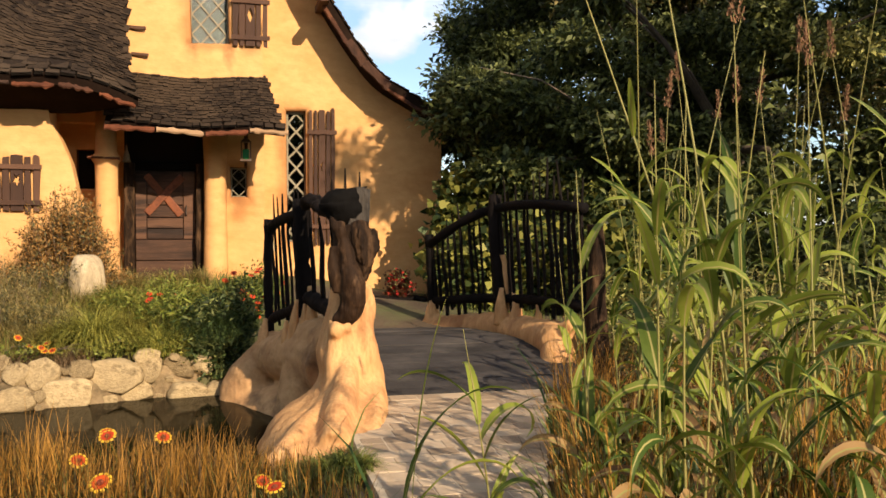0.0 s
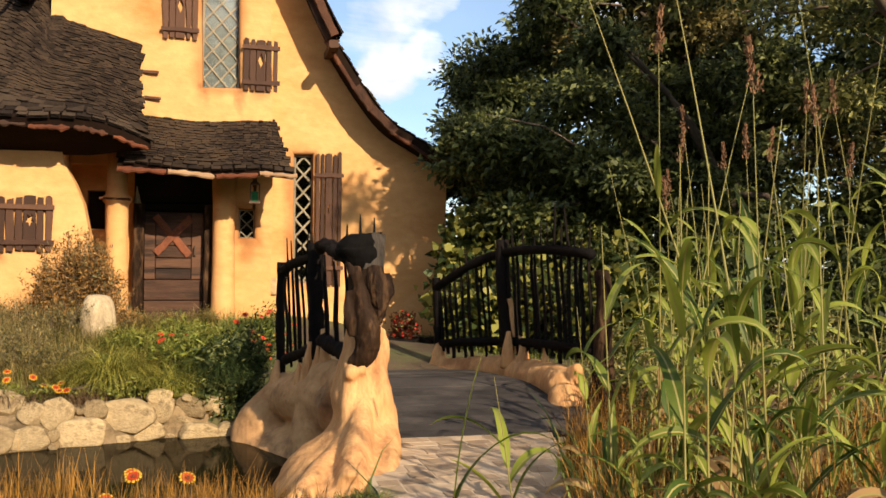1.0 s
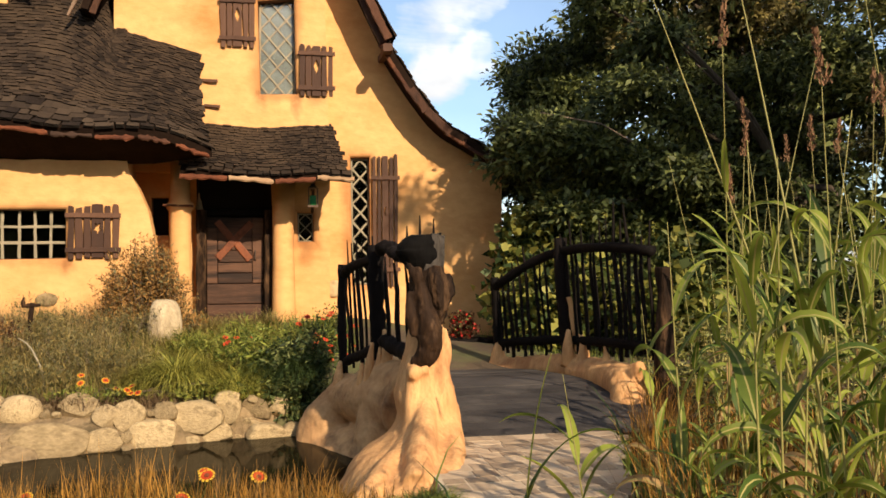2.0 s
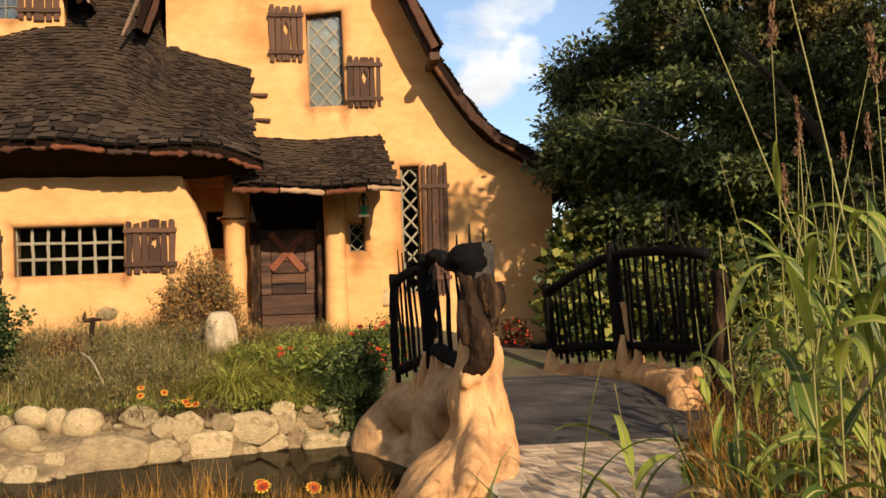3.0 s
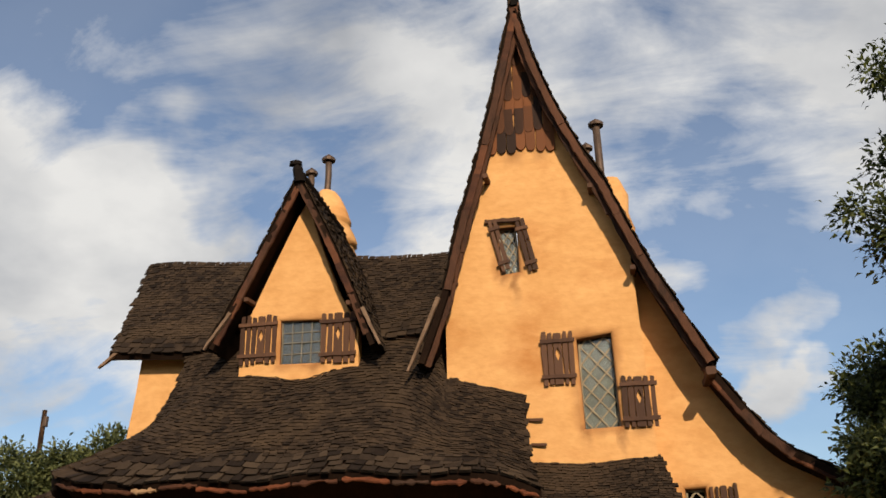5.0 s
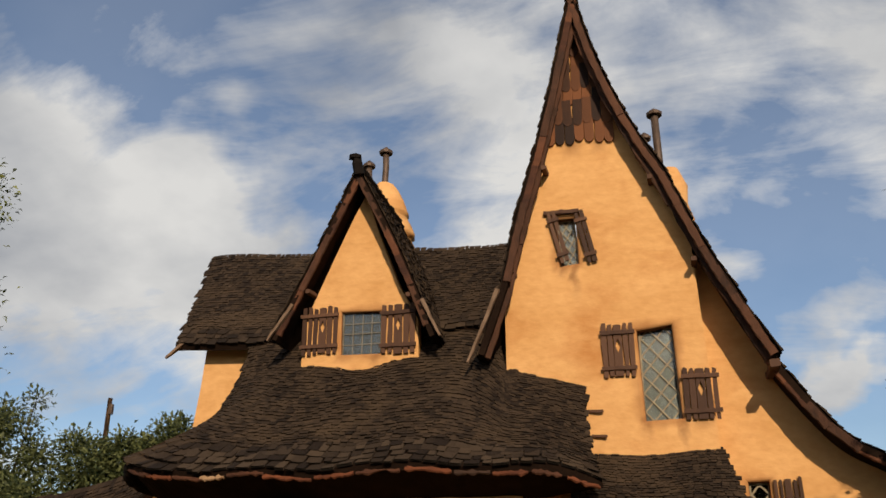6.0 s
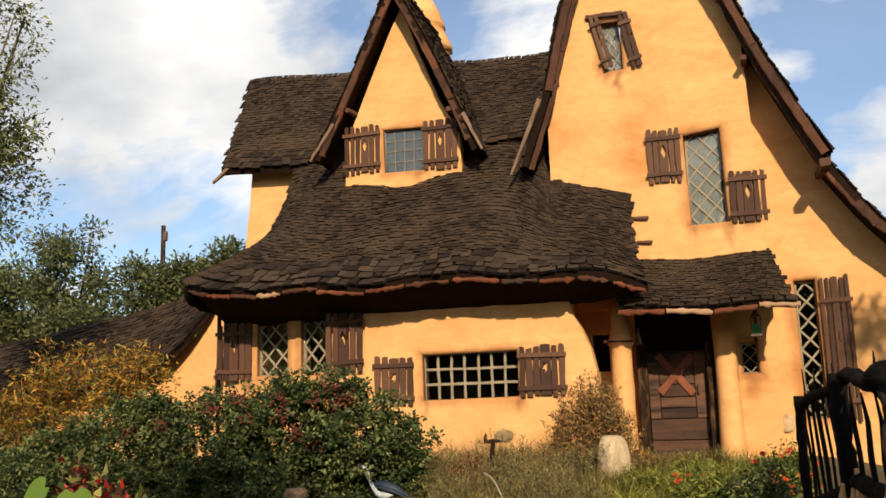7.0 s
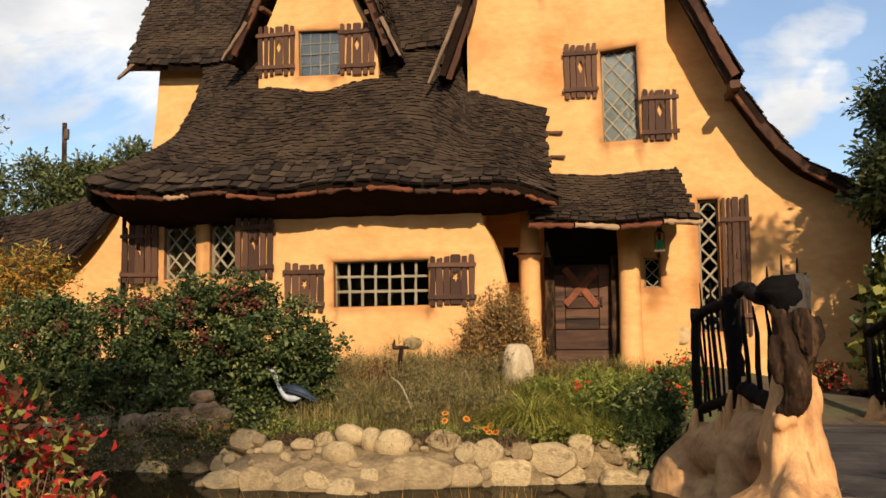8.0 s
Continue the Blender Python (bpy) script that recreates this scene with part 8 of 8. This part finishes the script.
# ---- flowers ----
M_PETAL = material("orange_petal", (0.48, 0.045, 0.010), (0.66, 0.12, 0.015), rough=0.6, scale=20, fine=60, translucent=0.3, obj=0.5)
M_PETAL_TIP = material("yellow_petal", (0.75, 0.42, 0.03), (0.85, 0.55, 0.05), rough=0.6, scale=20, fine=60, translucent=0.3)
M_EYE = material("flower_eye", (0.10, 0.02, 0.01), (0.25, 0.06, 0.02), rough=0.9, scale=30, fine=90, bump=0.8)
M_PETAL_RED = material("red_petal", (0.50, 0.03, 0.012), (0.72, 0.09, 0.02), rough=0.6, scale=20, fine=60, translucent=0.3, obj=0.5)


def petal_ring(r0, r1, n, z0, z1, mat, wid):
    pts, faces = [], []
    for k in range(n):
        t = 2 * math.pi * k / n
        for rr, zz, ww in ((r0, z0, wid * 0.6), ((r0 + r1) / 2, (z0 + z1) / 2 + 0.004, wid), (r1, z1, wid * 0.75)):
            d, s = Vector((math.cos(t), math.sin(t), 0)), Vector((-math.sin(t), math.cos(t), 0))
            pts += [d * rr - s * ww / 2 + Vector((0, 0, zz)), d * rr + s * ww / 2 + Vector((0, 0, zz))]
        a = 6 * k
        faces += [(a, a + 1, a + 3, a + 2), (a + 2, a + 3, a + 5, a + 4)]
    return mesh_of("petals", (pts, faces), mat)


def flower(kind, label, stem_h, r):
    f = thing("flower", label, "flower", (0, 0, 0), "garden flowers")
    bm = bmesh.new()
    tube(bm, [(0, 0, 0), (0.02, 0, stem_h * 0.5), (0, 0, stem_h)], [0.004, 0.0035, 0.003], 5)
    part("stem", bm, M_GRASS_GREEN, f)
    z = stem_h
    for nm, me in (("petal_ring", petal_ring(r * 0.2, r * 0.72, 11, z, z + r * 0.12, M_PETAL_RED if kind == "red" else M_PETAL, r * 0.42)), ("petal_tip", petal_ring(r * 0.70, r, 11, z + r * 0.11, z + r * 0.02, M_PETAL if kind == "red" else M_PETAL_TIP, r * 0.40))):
        part(nm, me, None, f)
    bm = bmesh.new()
    lump(bm, (0, 0, z + r * 0.1), r * 0.32, random.Random(1), (1, 1, 0.7), 2, 0.08, 3)
    part("eye", bm, M_EYE, f)
    return f


def strew(proto, places, rnd, tilt=0.6):
    first = True
    for x, y, z, s in places:
        z += ground_height(x, y) if y < 7.8 else 0.0
        m = Matrix.Translation((x, y, z)) @ Euler((rnd.uniform(0.1, tilt) + 0.2, rnd.uniform(-0.3, 0.3), rnd.uniform(-0.5, 0.5))).to_matrix().to_4x4()
        if first:
            proto.matrix_basis = m
            first = False
        else:
            copy_thing(proto, m)


rnd = random.Random(77)
fl = flower("orange", "orange and yellow blanket flower on a thin stem", 0.36, 0.056)
strew(fl, [(-0.47, 4.6, 0.12, 1), (-0.08, 4.2, 0.08, 1), (-0.67, 6.2, 0.16, 1), (-0.45, 6.2, 0.15, 1), (-0.80, 6.4, 0.13, 1), (-0.94, 6.0, 0.05, 1), (0.36, 5.0, -0.12, 1), (-1.9, 6.6, 0.05, 1), (-1.5, 5.7, -0.02, 1), (0.2, 5.6, -0.12, 1)], rnd)
fl = flower("orange", "orange and yellow blanket flower above the stone wall", 0.22, 0.045)
strew(fl, [(-2.10, 10.42, 0.08, 1), (-1.965, 10.42, 0.10, 1), (-1.815, 10.44, 0.10, 1), (-1.73, 10.42, 0.07, 1), (-1.90, 10.40, 0.05, 1), (-2.42, 10.5, 0.24, 1), (-2.22, 10.5, 0.22, 1), (-2.36, 10.5, 0.20, 1)], rnd)
fl = flower("red", "red and orange flower by the bridge rail", 0.2, 0.04)
strew(fl, [(0.34 + rnd.gauss(0, 0.2), 11.25 + rnd.gauss(0, 0.12), 0.45 + rnd.uniform(-0.15, 0.42), 1) for k in range(26)] + [(-0.9 + rnd.gauss(0, 0.25), 11.6 + rnd.gauss(0, 0.2), 0.45 + rnd.uniform(0, 0.12), 1) for k in range(5)], rnd)
fl = flower("red", "bright red flower on a leafy shrub", 0.2, 0.04)
strew(fl, [(-3.72 + rnd.gauss(0, 0.14), 4.4 + rnd.gauss(0, 0.08), 0.62 + rnd.uniform(-0.2, 0.2), 1) for k in range(3)], rnd)

# ---- heron statue and small garden pieces ----
gz = ground_height(-4.5, 11.3)
M_HERON = material("heron_blue_paint", (0.006, 0.012, 0.022), (0.028, 0.045, 0.070), rough=0.55, scale=6, fine=40, stretch=(0.5, 1, 3))
M_HERON_W = material("heron_white_paint", (0.16, 0.19, 0.22), (0.50, 0.53, 0.55), rough=0.6, scale=5, fine=25)
M_HERON_K = material("heron_black_paint", (0.004, 0.004, 0.005), (0.014, 0.014, 0.018), rough=0.5, scale=5, fine=25)
bm = bmesh.new()
flat = lambda pts: [Vector((x, 11.3 + dy, z)) for x, dy, z in pts]
swell(bm, flat([(-5.04, 0, 0.895), (-4.985, 0, 0.895), (-4.93, 0, 0.84), (-4.885, 0, 0.73), (-4.825, 0, 0.61), (-4.74, 0, 0.53), (-4.64, 0, 0.52), (-4.54, 0, 0.54)]), (0.018, 0.042, 0.032, 0.025, 0.030, 0.044, 0.046, 0.02), 20, 12)
ends = [len(bm.faces)]
swell(bm, flat([(-4.81, 0, 0.665), (-4.73, 0, 0.66), (-4.63, 0, 0.635), (-4.50, 0, 0.585), (-4.36, 0, 0.52)]), (0.02, 0.062, 0.075, 0.055, 0.010), 12, 12)
for dy, z in ((-0.062, 0.615), (-0.068, 0.585), (0.062, 0.615)):
    swell(bm, flat([(-4.75, dy, z + 0.045), (-4.62, dy, z + 0.02), (-4.46, dy * 0.8, z - 0.04), (-4.30, dy * 0.5, z - 0.12)]), (0.012, 0.022, 0.016, 0.005), 8, 8)
ends.append(len(bm.faces))
swell(bm, flat([(-5.03, 0, 0.925), (-4.96, 0, 0.925), (-4.88, 0, 0.885), (-4.80, 0, 0.85)]), (0.010, 0.020, 0.012, 0.003), 6, 8)
swell(bm, flat([(-5.02, 0, 0.885), (-5.08, 0, 0.86), (-5.15, 0, 0.82)]), (0.014, 0.010, 0.003), 4, 8)
for x, dy in ((-4.58, -0.03), (-4.52, 0.03)):
    swell(bm, flat([(x, dy, 0.50), (x + 0.04, dy, 0.36), (x + 0.02, dy, gz - 0.04)]), (0.014, 0.010, 0.010), 6, 6)
bm.faces.ensure_lookup_table()
for k, f in enumerate(bm.faces):
    f.material_index = 0 if k < ends[0] else 1 if k < ends[1] else 2
lone("heron_statue", bm, [M_HERON_W, M_HERON, M_HERON_K], "blue-grey and white heron figure standing in grass", "statue", smooth=True)
bm = bmesh.new()
g = ground_height(-3.5, 12.6)
swell(bm, [(-3.50, 12.6, g), (-3.49, 12.6, 0.95), (-3.47, 12.6, 1.12)], (0.045, 0.03, 0.035), 8, 10)
swell(bm, [(-3.60, 12.6, 1.14), (-3.48, 12.6, 1.15), (-3.36, 12.6, 1.15)], (0.02, 0.035, 0.015), 8, 8)
swell(bm, [(-3.57, 12.6, 1.13), (-3.585, 12.6, 1.20), (-3.57, 12.6, 1.26)], (0.03, 0.025, 0.012), 6, 8)
lone("garden_ornament", bm, M_BROWNBARK, "small rusty garden ornament in dry grass", "ornament", smooth=True)
bm = bmesh.new()
tube(bm, by_length([(-3.22, 11.0, 0.83), (-3.10, 11.0, 0.74), (-3.02, 11.0, 0.58), (-2.95, 11.0, 0.40), (-2.93, 11.0, 0.10)], 8), [0.009, 0.011, 0.012, 0.013, 0.013, 0.014, 0.014, 0.014, 0.014], 6)
lone("stick", bm, M_LATTICE, "pale bent stick standing in grass", "stick", smooth=True)

# utility pole far behind
pole = thing("utility_pole", "old wooden utility pole behind the trees", "pole", (-25.6, 37, 0))
bm = bmesh.new()
tube(bm, [(-25.55, 37, 0), (-25.6, 37, 6), (-25.62, 37, 10.9)], [0.16, 0.14, 0.11], 10)
part("shaft", bm, M_BROWNBARK, pole, smooth=True)
part("cap", boxed(-25.56, -25.38, 36.85, 37.05, 10.1, 10.6), M_METALPIPE, pole, bevel=0.03)
bm = bmesh.new()
tube(bm, by_length([(-60, 37, 8.2), (-40, 37, 7.7), (-25.6, 37, 8.3), (-5, 37, 8.6)], 20), [0.02] * 21, 4)
lone("power_cable", bm, M_BLACKWOOD, "thin dark overhead cable between poles", "cable")


# ---- reeds of the near bank ----
M_REED_STEM = leaf_material("reed_stem", (0.17, 0.17, 0.045), (0.40, 0.33, 0.11), trans=0.1, island=0.0)
M_REED_LEAF = material("reed_leaf", (0.052, 0.090, 0.012), (0.28, 0.315, 0.042), rough=0.5, scale=2.0, fine=14, bump=0.15, obj=0.5, translucent=0.35, spec=0.25, stain=(0.36, 0.23, 0.07), stain_scale=1.6, stain_range=(0.56, 0.72))
M_PLUME = material("reed_plume", (0.10, 0.045, 0.02), (0.26, 0.14, 0.07), rough=0.9, scale=12, fine=70, bump=0.6)


def blade(bm, p, az, length, width, rise, droop, r):
    """One arching reed leaf, folded along its rib."""
    d, s = Vector((math.cos(az), math.sin(az), 0)), Vector((-math.sin(az), math.cos(az), 0))
    n, rows = 11, []
    twist = r.uniform(-1.5, 1.5)
    q, ang = Vector(p), rise
    seg = length / n
    for k in range(n + 1):
        f = k / n
        w = width * (min(1, 0.35 + f * 3.2)) * (1 - f ** 2.2) * 0.5 + 0.0008
        tw = twist * f
        side = s * math.cos(tw) + Vector((0, 0, 1)) * math.sin(tw)
        upv = d.cross(side)
        rib, low = side * min(w * 0.16, 0.004), q - upv * w * 0.35
        rows.append([bm.verts.new(v) for v in (q - side * w, low - rib, low + rib, q + side * w)])
        ang -= droop / n * (0.4 + 1.5 * f)
        q = q + (d * math.cos(ang) + Vector((0, 0, 1)) * math.sin(ang)) * seg
    for a, b in zip(rows, rows[1:]):
        for k in range(3):
            bm.faces.new((a[k], a[k + 1], b[k + 1], b[k])).material_index = k % 2



M_REED_DRY = material("dry_reed_leaf", (0.16, 0.085, 0.03), (0.42, 0.26, 0.10), rough=0.7, scale=2.0, fine=14, bump=0.2, obj=0.5, translucent=0.3)


def reed(seed, height, leaves, plume, lab, leaf_len=(0.4, 0.9), leaf_w=(0.035, 0.09), lean=0.24):
    r = random.Random(seed)
    t = thing("reed", lab, "reed", (0, 0, 0), "reeds on the bank")
    lx, ly = r.uniform(-lean, lean), r.uniform(-lean, lean)
    line = by_length([(0, 0, -0.05), (lx * 0.2, ly * 0.2, height * 0.35), (lx * 0.6, ly * 0.6, height * 0.7), (lx, ly, height)], 10)
    bm = bmesh.new()
    tube(bm, line, [0.0088 * (1 - 0.84 * k / 10) for k in range(11)], 6)
    part("stem", bm, M_REED_STEM, t, smooth=True)
    for k in range(leaves):
        f = 0.10 + 0.72 * (k + r.uniform(0, 0.8)) / leaves
        bm = bmesh.new()
        az = r.uniform(0, 6.28)
        blade(bm, line_point(line, f), az, r.uniform(*leaf_len), r.uniform(*leaf_w), r.uniform(0.9, 1.45), r.choice((r.uniform(0.3, 1.6), r.uniform(1.6, 4.2))), r)
        part("leaf", bm, [M_REED_DRY if f < 0.5 and r.random() < 0.5 else M_REED_LEAF, M_REED_STEM], t, smooth=True)
    if plume:
        bm = bmesh.new()
        e = line[-1]
        for k in range(110):
            f = r.uniform(0, 1)
            c = e + Vector((r.gauss(0, 0.012) * (1 - f * 0.6), r.gauss(0, 0.012) * (1 - f * 0.6), -0.05 + 0.22 * f))
            dd = Vector((r.gauss(0, 0.3), r.gauss(0, 0.3), 1)).normalized() * 0.024
            sd = dd.cross(Vector((r.uniform(-1, 1), r.uniform(-1, 1), 0.1))).normalized() * 0.004
            bm.faces.new([bm.verts.new(v) for v in (c - sd, c + sd, c + dd + sd * 0.4, c + dd - sd * 0.4)])
        part("plume", bm, M_PLUME, t, "feathery brown seed plume", kind="stuff")
    return t


protos = [reed(101, 2.2, 9, False, "green reed with broad arching leaves", (0.34, 0.68), (0.045, 0.085)), reed(102, 2.45, 7, True, "tall reed with a brown plume", (0.3, 0.6), (0.035, 0.06)), reed(103, 1.9, 9, False, "leafy green reed on the bank", (0.34, 0.62), (0.045, 0.085)),
          reed(104, 2.75, 3, True, "very tall thin reed with a brown plume", (0.3, 0.5), (0.02, 0.035), 0.6), reed(105, 1.45, 9, False, "short leafy reed low down", (0.36, 0.62), (0.045, 0.08)),
          reed(106, 2.75, 1, False, "bare straw-coloured reed stem", (0.3, 0.5), (0.02, 0.03), 0.6), reed(107, 0.8, 8, False, "low green reed shoot on the bank", (0.3, 0.5), (0.04, 0.065))]
rnd, grow = random.Random(5), random.Random(9)
spots = []
# stands of reeds: (x, y, spread, count)
for cx, cy, sp, cnt in ((1.20, 3.7, 0.04, 1), (1.46, 3.5, 0.08, 4), (1.62, 2.9, 0.09, 4), (1.9, 2.9, 0.14, 6), (2.2, 2.9, 0.18, 6), (2.4, 2.6, 0.10, 4), (2.0, 3.8, 0.15, 6), (2.0, 5.0, 0.06, 1), (2.4, 4.7, 0.14, 4), (2.75, 4.5, 0.2, 6), (2.6, 3.5, 0.16, 5), (3.3, 4.7, 0.24, 8), (3.9, 4.8, 0.3, 8), (3.3, 5.9, 0.25, 4), (4.5, 5.8, 0.4, 7), (4.4, 7.2, 0.25, 8), (5.3, 6.9, 0.4, 6), (3.7, 6.8, 0.16, 5)):
    for _ in range(cnt):
        spots.append((rnd.gauss(cx, sp), rnd.gauss(cy, sp * 0.8)))
used = set()
for i, (x, y) in enumerate(spots):
    k = rnd.choices(range(7), (7, 3, 6, 3, 5, 4, 4))[0]
    if x < 1.12:
        k = 4 if i % 2 else 3
    m = Matrix.Translation((x, y, ground_height(x, y) if y < 7 else 0)) @ Euler((rnd.uniform(-0.12, 0.12), rnd.uniform(-0.12, 0.12), rnd.uniform(0, 6.28))).to_matrix().to_4x4() @ Matrix.Scale(((0.92 if x < 1.75 else 1.05) if y < 3.2 else 0.86 + 0.14 * min(max(x - 2.2, 0), 2)) + grow.uniform(-0.12, 0.14), 4)
    if k not in used:
        used.add(k)
        protos[k].matrix_basis = m
    else:
        copy_thing(protos[k], m)
# a lone shoot that leans out over the paving
r = random.Random(8)
shoot = thing("reed_shoot", "lone green reed shoot with drooping leaves over the paving", "reed", (0.58, 3.0, 0.0))
bm = bmesh.new()
tube(bm, [(0.56, 3.0, 0.0), (0.57, 3.0, 0.3), (0.60, 3.0, 0.6)], [0.008, 0.007, 0.005], 6)
part("stem", bm, M_REED_STEM, shoot, smooth=True)
for p, az, length, width, rise, droop in (((0.60, 3.0, 0.58), 0.2, 0.74, 0.045, 1.5, 1.75), ((0.64, 3.02, 0.62), -0.1, 0.74, 0.030, 1.52, 0.25), ((0.58, 3.0, 0.45), 0.1, 0.66, 0.040, 1.35, 2.0), ((0.58, 3.0, 0.35), 2.6, 0.4, 0.03, 1.2, 1.6)):
    bm = bmesh.new()
    blade(bm, p, az, length, width, rise, droop, r)
    part("leaf", bm, [M_REED_LEAF, M_REED_STEM], shoot, smooth=True)
